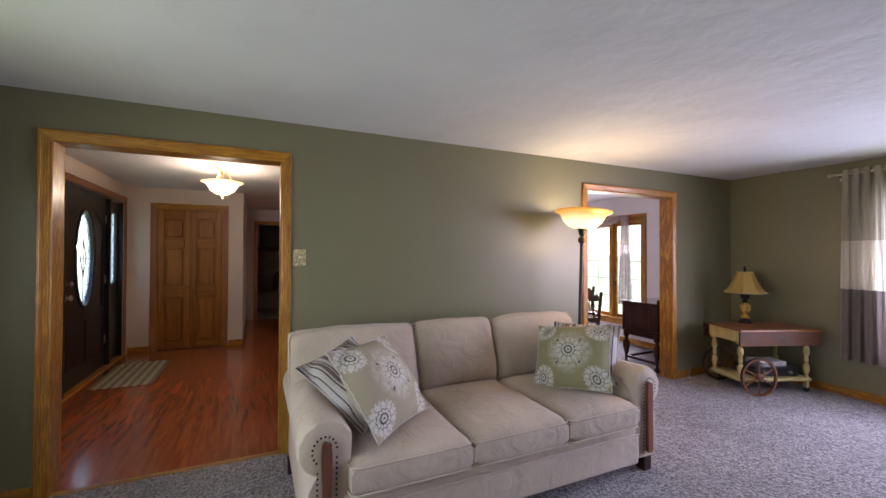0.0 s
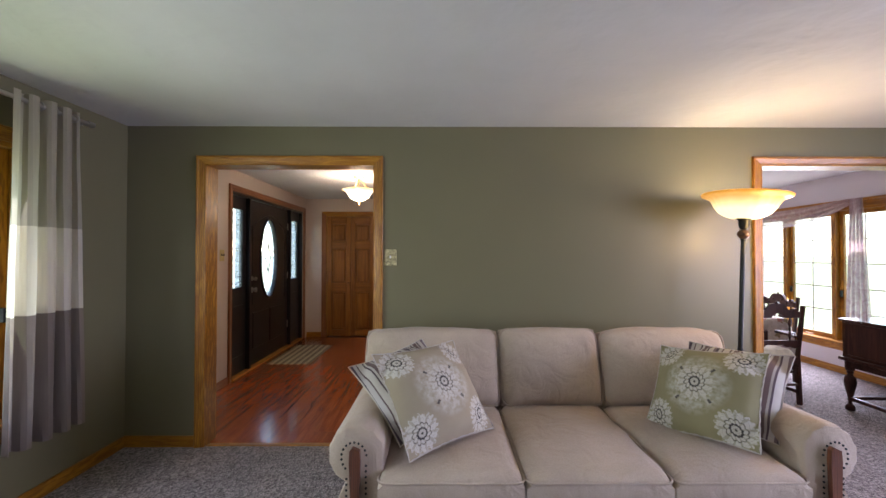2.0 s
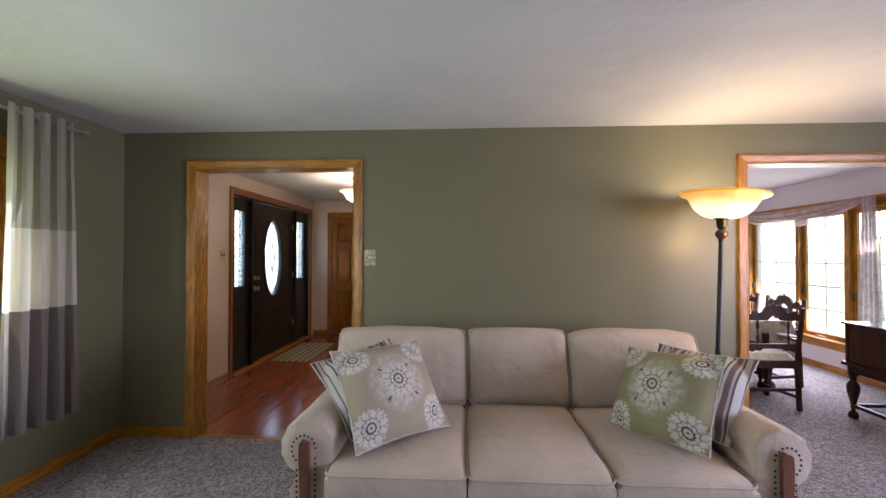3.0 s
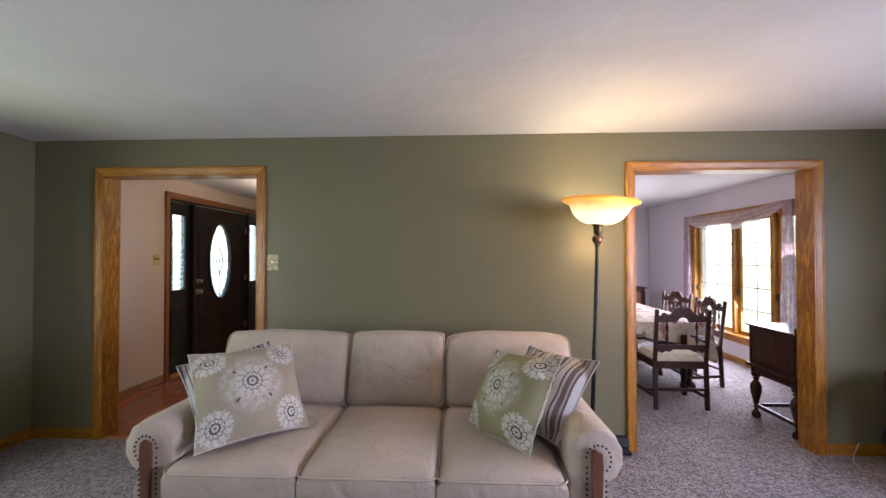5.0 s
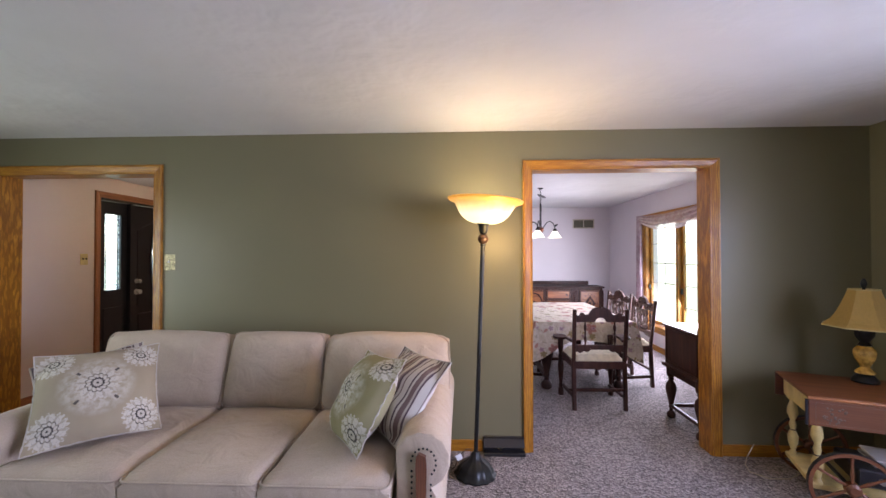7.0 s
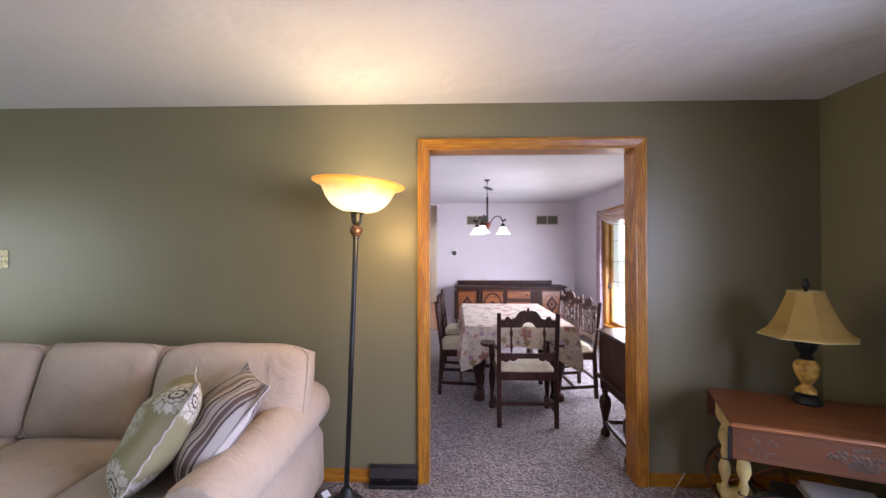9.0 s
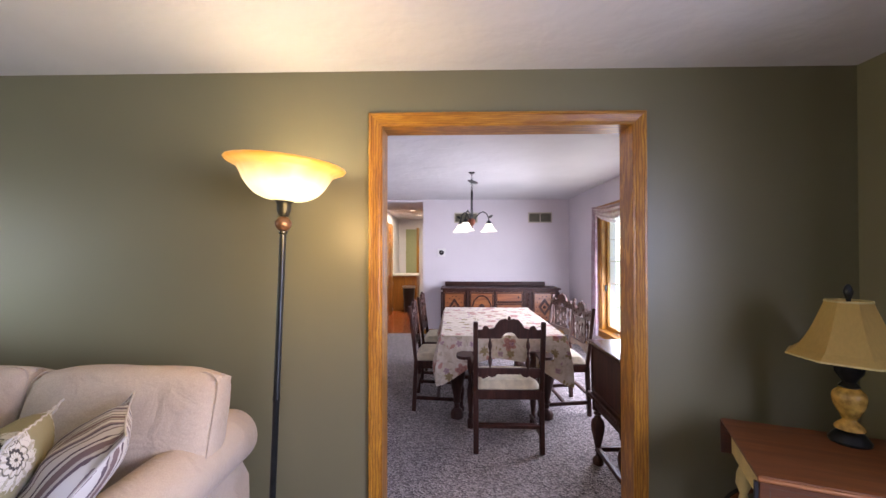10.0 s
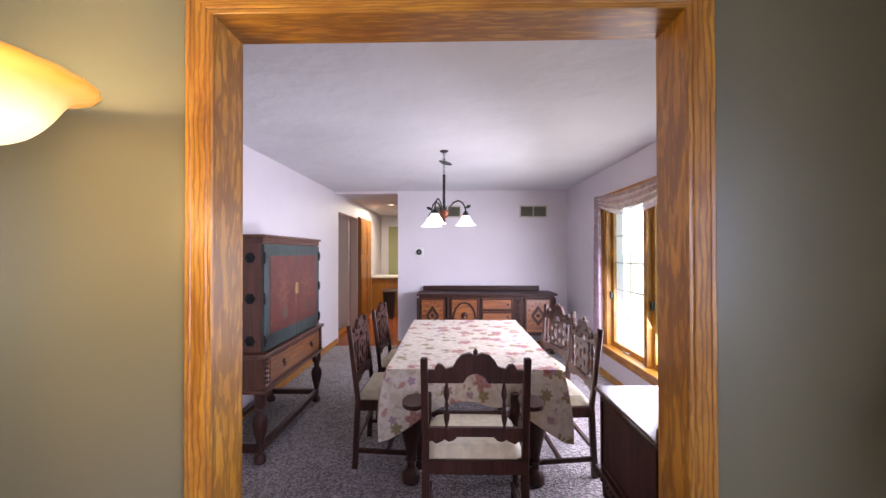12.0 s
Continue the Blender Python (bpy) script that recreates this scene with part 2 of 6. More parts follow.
CARPET = speckled_carpet()
CEIL = ceiling_paint()
GREEN = paint("sage_wall_paint", (0.170, 0.156, 0.089), 0.38)
HALLPAINT = paint("cream_wall_paint", (0.62, 0.53, 0.47), 0.5)
LILAC = paint("pale_lilac_wall_paint", (0.68, 0.645, 0.67), 0.5)
OAK = wood("oak_upright", (0.29, 0.110, 0.008), (0.53, 0.250, 0.022), 0.4, (8, 8, 1.9), 4.2, 0.15, vary=0.06, lines=0.7)
OAKX = wood("oak_level_x", (0.29, 0.110, 0.008), (0.53, 0.250, 0.022), 0.4, (1.5, 11, 11), 5, 0.15, vary=0.06, lines=0.6)
OAKY = wood("oak_level_y", (0.29, 0.110, 0.008), (0.53, 0.250, 0.022), 0.4, (11, 1.5, 11), 5, 0.15, vary=0.06, lines=0.6)
TRIM2 = wood("brown_trim_y", (0.27, 0.10, 0.04), (0.40, 0.17, 0.07), 0.35, (12, 0.8, 12), 5, 0.3)
REDWOOD = wood("red_laminate", (0.26, 0.055, 0.018), (0.46, 0.125, 0.04), 0.22, (9, 0.7, 9), 5, 0.5, vary=0.05)
PINE = wood("amber_pine", (0.22, 0.075, 0.010), (0.38, 0.150, 0.022), 0.4, (9, 9, 0.7), 4, 0.2)
DARKWOOD = wood("dark_walnut", (0.030, 0.011, 0.008), (0.070, 0.026, 0.017), 0.48, (9, 9, 1), 5, 0.08)
MIDWOOD = wood("red_brown_walnut", (0.19, 0.060, 0.020), (0.37, 0.140, 0.045), 0.3, (1, 9, 9), 5, 0.4)
DARKWOOD.node_tree.nodes["Principled BSDF"].inputs["Specular IOR Level"].default_value = 0.25
BLACKDOOR = plain("black_door_paint", (0.012, 0.011, 0.013), 0.28, vary=0.2)
WHITE = plain("white_enamel", (0.78, 0.77, 0.75), 0.4, vary=0.03)
IRON = plain("dark_bronze_metal", (0.018, 0.020, 0.020), 0.35, 0.6, vary=0.2)
CREAM = plain("cream_fabric", (0.50, 0.455, 0.40), 0.9)
SHADE_GLOW = glow("amber_glass_lit", (1.0, 0.72, 0.36), 2.6)


def pane_glass():
    m = bpy.data.materials.new("window_glass")
    m.use_nodes = True
    nt = m.node_tree
    nt.nodes.remove(nt.nodes["Principled BSDF"])
    out = nt.nodes["Material Output"]
    t = nt.nodes.new("ShaderNodeBsdfTransparent")
    g = node(nt, "ShaderNodeBsdfGlossy", Roughness=0.02)
    mx = nt.nodes.new("ShaderNodeMixShader")
    mx.inputs[0].default_value = 0.05
    nt.links.new(t.outputs[0], mx.inputs[1])
    nt.links.new(g.outputs[0], mx.inputs[2])
    nt.links.new(mx.outputs[0], out.inputs[0])
    return m


GLASS = pane_glass()


# ---- patterned materials ----
def math_node(nt, op, a, b=None, c=None):
    n = nt.nodes.new("ShaderNodeMath")
    n.operation = op
    for slot, value in enumerate((a, b, c)):
        if value is None:
            continue
        if isinstance(value, bpy.types.NodeSocket):
            nt.links.new(value, n.inputs[slot])
        else:
            n.inputs[slot].default_value = value
    return n.outputs[0]


def weave(nt, p, v, scale=900, strength=0.25):
    w1 = node(nt, "ShaderNodeTexWave", Scale=scale, Distortion=0.3)
    w1.bands_direction = "X"
    w2 = node(nt, "ShaderNodeTexWave", Scale=scale, Distortion=0.3)
    w2.bands_direction = "Y"
    for w in (w1, w2):
        nt.links.new(v, w.inputs["Vector"])
    return bump_to(nt, p, math_node(nt, "ADD", w1.outputs["Fac"], w2.outputs["Fac"]), strength, 0.0006)


def upholstery():
    m, nt, p = nodes_of("oatmeal_upholstery", 0.92, spec=0.15)
    v = coords(nt)
    a = ramp(nt, noise_of(nt, v, 2.2, 4), [(0.3, (0.42, 0.34, 0.262)), (0.7, (0.53, 0.435, 0.34))])
    slub = ramp(nt, noise_of(nt, coords(nt, (60, 60, 220)), 3, 3), [(0.35, (0.88, 0.88, 0.88)), (0.65, (1.04, 1.04, 1.04))])
    nt.links.new(mix(nt, a, slub, 1.0, "MULTIPLY"), p.inputs["Base Color"])
    p.inputs["Sheen Weight"].default_value = 0.15
    n1 = weave(nt, p, v, 350, 0.2)
    bump_to(nt, p, noise_of(nt, coords(nt, (5, 5, 5)), 1.4, 3, 0.5, 0.9), 0.6, 0.03, n1)
    return m


def medallion_fabric(ground):
    """Printed cloth: one large medallion of petals in the middle and four small ones near the corners."""
    m, nt, p = nodes_of("medallion_print", 0.9, spec=0.15)
    c = nt.nodes.new("ShaderNodeTexCoord")
    sep = nt.nodes.new("ShaderNodeSeparateXYZ")
    nt.links.new(c.outputs["Object"], sep.inputs[0])
    x, y = sep.outputs[0], sep.outputs[1]
    base = ramp(nt, noise_of(nt, c.outputs["Object"], 7, 3), [(0.3, [k * 0.93 for k in ground]), (0.7, [k * 1.06 for k in ground])])
    dark, pale = (0.06, 0.055, 0.055), (0.60, 0.57, 0.50)
    col = base
    spots = [(0.0, 0.01, 0.059, 12, True), (-0.178, 0.170, 0.050, 11, False), (0.178, 0.170, 0.050, 11, False),
             (-0.178, -0.170, 0.050, 11, False), (0.178, -0.170, 0.050, 11, False)]
    for cx, cy, size, petals, big in spots:
        dx, dy = math_node(nt, "SUBTRACT", x, cx), math_node(nt, "SUBTRACT", y, cy)
        r = math_node(nt, "SQRT", math_node(nt, "ADD", math_node(nt, "MULTIPLY", dx, dx), math_node(nt, "MULTIPLY", dy, dy)))
        ang = math_node(nt, "ARCTAN2", dy, dx)
        lobe = math_node(nt, "ABSOLUTE", math_node(nt, "SINE", math_node(nt, "MULTIPLY", ang, petals / 2)))
        rr = math_node(nt, "DIVIDE", r, math_node(nt, "MULTIPLY_ADD", lobe, size * 0.22, size))
        if big:
            halo = noise_of(nt, c.outputs["Object"], 45, 3)
            ring = ramp(nt, r, [(0.05, (1, 1, 1)), (0.125, (0.9, 0.9, 0.9)), (0.165, (0, 0, 0))])
            f = math_node(nt, "MULTIPLY", math_node(nt, "MULTIPLY", ring, ramp_value(nt, halo, 0.3, 0.62)), 0.65)
            col = mix(nt, col, pale, f)
        inside = math_node(nt, "LESS_THAN", rr, 1.18)
        petal = math_node(nt, "MULTIPLY_ADD", math_node(nt, "ABSOLUTE", math_node(nt, "SINE", math_node(nt, "MULTIPLY", ang, petals * 1.0))), 0.22, 0.80)
        outer = math_node(nt, "LESS_THAN", math_node(nt, "DIVIDE", r, petal), size * 1.62)
        tuft = math_node(nt, "MULTIPLY", outer, ramp_value(nt, noise_of(nt, c.outputs["Object"], 90, 2), 0.35, 0.55, 0.55 if big else 0.85))
        col = mix(nt, col, pale, tuft)
        col = mix(nt, col, [k * 0.8 for k in ground], math_node(nt, "MULTIPLY", inside, 0.75))
        white = ramp(nt, rr, [(0.0, (0, 0, 0)), (0.12, (1, 1, 1)), (0.27, (1, 1, 1)), (0.3, (0.2, 0.2, 0.2)), (0.44, (1, 1, 1)), (0.62, (1, 1, 1)), (0.68, (0.1, 0.1, 0.1)), (0.76, (1, 1, 1)), (1.0, (1, 1, 1))])
        dots = math_node(nt, "GREATER_THAN", math_node(nt, "SINE", math_node(nt, "MULTIPLY", ang, petals * 1.0)), -0.55)
        col = mix(nt, col, pale, math_node(nt, "MULTIPLY", math_node(nt, "MULTIPLY", inside, white), math_node(nt, "MULTIPLY_ADD", dots, 0.55, 0.35)))
        lines = ramp(nt, rr, [(0.0, (1, 1, 1)), (0.07, (1, 1, 1)), (0.09, (0, 0, 0)), (0.27, (0, 0, 0)), (0.30, (1, 1, 1)), (0.40, (1, 1, 1)), (0.43, (0, 0, 0)),
                              (0.64, (0, 0, 0)), (0.67, (0.8, 0.8, 0.8)), (0.71, (0.8, 0.8, 0.8)), (0.74, (0, 0, 0)), (0.97, (0, 0, 0)), (1.0, (0.7, 0.7, 0.7)), (1.05, (0.7, 0.7, 0.7)), (1.08, (0, 0, 0))])
        breaks = noise_of(nt, c.outputs["Object"], 130, 2)
        f2 = math_node(nt, "MULTIPLY", math_node(nt, "MULTIPLY", lines, inside), ramp_value(nt, breaks, 0.15, 0.45, 1.0))
        col = mix(nt, col, dark, f2)
    r0 = math_node(nt, "SQRT", math_node(nt, "ADD", math_node(nt, "MULTIPLY", x, x), math_node(nt, "MULTIPLY", y, y)))
    spoke = math_node(nt, "GREATER_THAN", math_node(nt, "ABSOLUTE", math_node(nt, "SINE", math_node(nt, "MULTIPLY", math_node(nt, "ARCTAN2", y, x), 2.0))), 0.994)
    band = math_node(nt, "LESS_THAN", math_node(nt, "ABSOLUTE", math_node(nt, "SUBTRACT", r0, 0.108)), 0.011)
    col = mix(nt, col, dark, math_node(nt, "MULTIPLY", math_node(nt, "MULTIPLY", spoke, band), 0.85))
    nt.links.new(col, p.inputs["Base Color"])
    n1 = weave(nt, p, c.outputs["Object"], 400, 0.2)
    bump_to(nt, p, noise_of(nt, coords(nt, (1, 1, 1)), 9, 3), 0.3, 0.01, n1)
    return m


def striped_fabric():
    m, nt, p = nodes_of("striped_twill", 0.85, spec=0.2)
    c = nt.nodes.new("ShaderNodeTexCoord")
    sep = nt.nodes.new("ShaderNodeSeparateXYZ")
    nt.links.new(c.outputs["Object"], sep.inputs[0])
    t = math_node(nt, "FRACT", math_node(nt, "MULTIPLY", math_node(nt, "ADD", sep.outputs[0], 1.0), 6.2))
    stops = [(0.0, (0.50, 0.47, 0.42)), (0.10, (0.10, 0.075, 0.085)), (0.15, (0.50, 0.47, 0.42)), (0.22, (0.17, 0.12, 0.115)),
             (0.36, (0.42, 0.38, 0.33)), (0.42, (0.12, 0.09, 0.10)), (0.47, (0.55, 0.52, 0.47)), (0.62, (0.23, 0.18, 0.19)),
             (0.70, (0.10, 0.08, 0.10)), (0.78, (0.45, 0.42, 0.40)), (0.88, (0.14, 0.10, 0.10)), (0.92, (0.5, 0.47, 0.42))]
    r = nt.nodes.new("ShaderNodeValToRGB")
    r.color_ramp.interpolation = "CONSTANT"
    el = r.color_ramp.elements
    while len(el) < len(stops):
        el.new(0.5)
    for e, (pos, col) in zip(el, stops):
        e.position, e.color = pos, (*col, 1)
    nt.links.new(t, r.inputs["Fac"])
    nt.links.new(r.outputs["Color"], p.inputs["Base Color"])
    bump_to(nt, p, noise_of(nt, coords(nt), 12, 3), 0.3, 0.01)
    return m


def floral_cloth():
    """Pale damask cloth strewn with maroon, rose and olive flowers."""
    m, nt, p = nodes_of("floral_tablecloth", 0.55, spec=0.4)
    v = coords(nt)
    col = ramp(nt, noise_of(nt, v, 30, 3), [(0.4, (0.70, 0.64, 0.55)), (0.6, (0.60, 0.53, 0.42))])
    vines = ramp_value(nt, noise_of(nt, v, 9, 3, 0.6, 2.0), 0.56, 0.64, 0.55)
    col = mix(nt, col, (0.36, 0.31, 0.20), vines)
    for scale, size, petals, dark, light, shift in ((8.2, 0.30, 3, (0.16, 0.12, 0.035), (0.30, 0.22, 0.07), 3.3), (6.3, 0.36, 2.5, (0.24, 0.05, 0.055), (0.46, 0.20, 0.16), 0.0), (10.0, 0.26, 2.5, (0.20, 0.13, 0.20), (0.45, 0.28, 0.33), 7.7)):
        moved_v = nt.nodes.new("ShaderNodeVectorMath")
        moved_v.operation = "ADD"
        nt.links.new(v, moved_v.inputs[0])
        moved_v.inputs[1].default_value = (shift, shift * 0.7, shift * 0.3)
        vo = node(nt, "ShaderNodeTexVoronoi", Scale=scale)
        nt.links.new(moved_v.outputs[0], vo.inputs["Vector"])
        d = nt.nodes.new("ShaderNodeVectorMath")
        d.operation = "SUBTRACT"
        nt.links.new(moved_v.outputs[0], d.inputs[0])
        nt.links.new(vo.outputs["Position"], d.inputs[1])
        sep = nt.nodes.new("ShaderNodeSeparateXYZ")
        nt.links.new(d.outputs[0], sep.inputs[0])
        one = math_node(nt, "ADD", sep.outputs[2], sep.outputs[1])
        two = math_node(nt, "MULTIPLY_ADD", sep.outputs[1], 0.5, sep.outputs[0])
        ang = math_node(nt, "ARCTAN2", one, two)
        lobe = math_node(nt, "ABSOLUTE", math_node(nt, "SINE", math_node(nt, "MULTIPLY", ang, petals)))
        reach = math_node(nt, "MULTIPLY_ADD", lobe, size * 0.5, size * 0.62)
        rr = math_node(nt, "DIVIDE", vo.outputs["Distance"], reach)
        chosen = nt.nodes.new("ShaderNodeSeparateColor")
        nt.links.new(vo.outputs["Color"], chosen.inputs[0])
        keep = math_node(nt, "LESS_THAN", chosen.outputs[0], 0.72)
        inside = ramp_value(nt, rr, 1.0, 0.9)
        shade = ramp(nt, math_node(nt, "ADD", rr, math_node(nt, "MULTIPLY", noise_of(nt, v, 60, 2), 0.5)), [(0.35, dark), (0.62, light), (0.85, dark), (1.1, light)])
        col = mix(nt, col, shade, math_node(nt, "MULTIPLY", math_node(nt, "MULTIPLY", inside, keep), 0.84))
    nt.links.new(col, p.inputs["Base Color"])
    bump_to(nt, p, noise_of(nt, v, 60, 3), 0.15, 0.003)
    return m


def banded(name, col):
    m, nt, p = nodes_of(name, 0.6, spec=0.35)
    v = coords(nt, (30, 30, 1.5))
    nt.links.new(ramp(nt, noise_of(nt, v, 3, 3), [(0.3, [k * 0.9 for k in col]), (0.7, [min(1, k * 1.07) for k in col])]), p.inputs["Base Color"])
    tr = nt.nodes.new("ShaderNodeBsdfTranslucent")
    tr.inputs["Color"].default_value = (*col, 1)
    mx = nt.nodes.new("ShaderNodeMixShader")
    mx.inputs[0].default_value = 0.5
    nt.links.new(p.outputs[0], mx.inputs[1])
    nt.links.new(tr.outputs[0], mx.inputs[2])
    nt.links.new(mx.outputs[0], nt.nodes["Material Output"].inputs[0])
    bump_to(nt, p, noise_of(nt, coords(nt), 300, 2), 0.2, 0.001)
    return m


def sheer():
    m, nt, p = nodes_of("mauve_printed_sheer", 0.8, spec=0.2)
    v = coords(nt)
    nt.links.new(ramp(nt, noise_of(nt, v, 13, 4, 0.6, 1.0), [(0.4, (0.70, 0.63, 0.67)), (0.62, (0.44, 0.28, 0.32))]), p.inputs["Base Color"])
    tr = nt.nodes.new("ShaderNodeBsdfTranslucent")
    tr.inputs["Color"].default_value = (0.62, 0.5, 0.54, 1)
    tp = nt.nodes.new("ShaderNodeBsdfTransparent")
    m1, m2 = nt.nodes.new("ShaderNodeMixShader"), nt.nodes.new("ShaderNodeMixShader")
    m1.inputs[0].default_value, m2.inputs[0].default_value = 0.5, 0.22
    nt.links.new(p.outputs[0], m1.inputs[1])
    nt.links.new(tr.outputs[0], m1.inputs[2])
    nt.links.new(m1.outputs[0], m2.inputs[1])
    nt.links.new(tp.outputs[0], m2.inputs[2])
    nt.links.new(m2.outputs[0], nt.nodes["Material Output"].inputs[0])
    return m


def painted_panel():
    """Old red lacquer with a worn pattern of flowers, yellow and green."""
    m, nt, p = nodes_of("painted_floral_panel", 0.45)
    v = coords(nt)
    red = ramp(nt, noise_of(nt, v, 6, 4), [(0.3, (0.07, 0.016, 0.013)), (0.7, (0.13, 0.032, 0.024))])
    f1 = ramp_value(nt, noise_of(nt, v, 11, 4, 0.7, 1.5), 0.57, 0.66, 0.6)
    f2 = ramp_value(nt, noise_of(nt, coords(nt, (1, 1, 1), True, (30, 20, 0)), 9, 4, 0.7, 1.5), 0.6, 0.68, 0.7)
    c = mix(nt, mix(nt, red, (0.20, 0.085, 0.035), f1), (0.05, 0.09, 0.05), f2)
    nt.links.new(c, p.inputs["Base Color"])
    return m


SOFA = upholstery()
PRINT_TAUPE = medallion_fabric((0.36, 0.305, 0.215))
PRINT_GREEN = medallion_fabric((0.275, 0.248, 0.14))
STRIPE = striped_fabric()
FLORAL = floral_cloth()
BAND_BEIGE = banded("beige_band", (0.50, 0.465, 0.36))
BAND_WHITE = banded("ivory_band", (0.80, 0.75, 0.64))
BAND_TAUPE = banded("taupe_band", (0.27, 0.225, 0.195))
SHEER = sheer()
REDPANEL = painted_panel()
TEAL = plain("faded_teal_paint", (0.032, 0.05, 0.047), 0.5, vary=0.35, scale=9)
YELLOW = plain("old_yellow_paint", (0.52, 0.42, 0.17), 0.45, vary=0.2, scale=12)
SEATPAD = plain("ivory_damask_seat", (0.62, 0.57, 0.42), 0.7, vary=0.12, scale=25)
BRASS = plain("aged_brass", (0.42, 0.30, 0.12), 0.3, 0.9)
NICKEL = plain("brushed_nickel", (0.55, 0.53, 0.50), 0.3, 0.9)
BLACKPL = plain("black_plastic", (0.015, 0.015, 0.018), 0.35)
LAMPSHADE = banded("pale_yellow_lampshade", (0.60, 0.42, 0.13))
LAMPBODY = plain("crackled_ochre_ceramic", (0.38, 0.23, 0.05), 0.25, vary=0.65, scale=24)

# ---- the rooms ----
H = 2.38
WX, EX = -1.75, 5.40
MID0, MID1 = 3.03, 3.17
ENDY = 8.10


def wall_y(x0, x1, y0, y1, holes, z1=H + 0.12):
    """A wall along x, y0 to y1 thick, with holes (x0, x1, z0, z1)."""
    parts, at = [], x0
    for a, b, c, d in sorted(holes):
        if a > at:
            parts.append(bx(at, a, y0, y1, -0.02, z1))
        if c > 0:
            parts.append(bx(a, b, y0, y1, -0.02, c))
        parts.append(bx(a, b, y0, y1, d, z1))
        at = b
    if at < x1:
        parts.append(bx(at, x1, y0, y1, -0.02, z1))
    return join(*parts)


def wall_x(y0, y1, x0, x1, holes, z1=H + 0.12):
    bm = wall_y(y0, y1, 0, abs(x1 - x0), holes, z1)
    for v in bm.verts:
        v.co = Vector((min(x0, x1) + v.co.y, v.co.x, v.co.z))
    return bm


def faced(bm, rule):
    """Sets each face's material slot from its normal and middle."""
    bmesh.ops.recalc_face_normals(bm, faces=bm.faces)
    for f in bm.faces:
        f.material_index = rule(f.normal, f.calc_center_median())
    return bm


HALL = (-1.158, 0.086)
DIN = (2.993, 4.272)
OPEN_Z = 2.087
mid = wall_y(WX, EX, MID0, MID1, [(HALL[0] - 0.018, HALL[1] + 0.018, 0, OPEN_Z + 0.018), (DIN[0] - 0.018, DIN[1] + 0.018, 0, OPEN_Z + 0.018)])
structure("wall_middle", faced(mid, lambda n, c: 0 if n.y < 0.5 else (1 if c.x < 1.7 else 2)), [GREEN, HALLPAINT, LILAC])
# windows: y0, y1, z0, z1 of the hole
WIN_W, WIN_E, WIN_D = (0.05, 2.29, 0.50, 2.03), (-0.85, 1.68, 0.50, 2.03), (4.33, 6.57, 0.36, 1.98)
FRONT = (4.53, 6.84, 0, 2.14)
structure("wall_west", wall_x(-2.2, MID0, WX - 0.2, WX, [WIN_W]), GREEN)
structure("wall_west_hall", wall_x(MID0, 12.5, WX - 0.2, WX, [FRONT]), HALLPAINT)
structure("wall_east", wall_x(-2.2, MID0, EX, EX + 0.2, [WIN_E]), GREEN)
structure("wall_east_dining", wall_x(MID0, 12.5, EX, EX + 0.2, [WIN_D]), LILAC)
structure("wall_south", wall_y(WX - 0.2, EX + 0.2, -2.3, -2.1, []), GREEN)
SIDE_DOOR = (8.35, 9.66, 0, 2.09)
div = wall_x(MID1, 12.3, 1.69, 1.83, [SIDE_DOOR])
structure("wall_divider", faced(div, lambda n, c: 1 if n.x > 0.5 else 0), [HALLPAINT, LILAC])
structure("wall_dining_end", wall_y(2.82, EX, ENDY, ENDY + 0.14, []), LILAC)
CLY = 6.995
CLO = (-1.40, -0.55, 0, 2.09)
structure("wall_closet", wall_y(WX, -0.27, CLY, CLY + 0.13, [CLO]), HALLPAINT)
structure("wall_closet_back", wall_y(WX, -0.40, CLY + 0.7, CLY + 0.8, []), HALLPAINT)
structure("wall_hall_inner", wall_x(CLY + 0.13, 9.5, -0.40, -0.27, []), HALLPAINT)
structure("wall_passage_end", wall_y(-1.75, 1.69, 9.5, 9.62, [(-0.06, 0.80, 0, 2.06)]), HALLPAINT)
GREENROOM = plain("moss_wall_paint", (0.33, 0.33, 0.17), 0.6)
structure("wall_north", wall_y(WX - 0.2, EX + 0.2, 12.3, 12.5, []), LILAC)
structure("ceiling", bx(WX - 0.2, EX + 0.2, -2.3, 12.5, H, H + 0.1), CEIL)
structure("floor_living", bx(WX - 0.1, EX + 0.1, -2.2, MID0 + 0.03, -0.05, 0), CARPET)
structure("floor_dining", bx(1.75, EX + 0.1, MID0 + 0.03, ENDY + 0.02, -0.05, 0), CARPET)
structure("subfloor_hall", bx(WX - 0.1, 1.75, MID0 + 0.03, 12.4, -0.08, -0.014), DARKWOOD)
structure("subfloor_kitchen", bx(1.75, EX + 0.1, ENDY + 0.02, 12.4, -0.08, -0.014), DARKWOOD)
structure("ground", bx(-400, 400, -400, 400, -0.5, -0.25), plain("lawn", (0.15, 0.175, 0.095), 0.9, vary=0.3, scale=3))


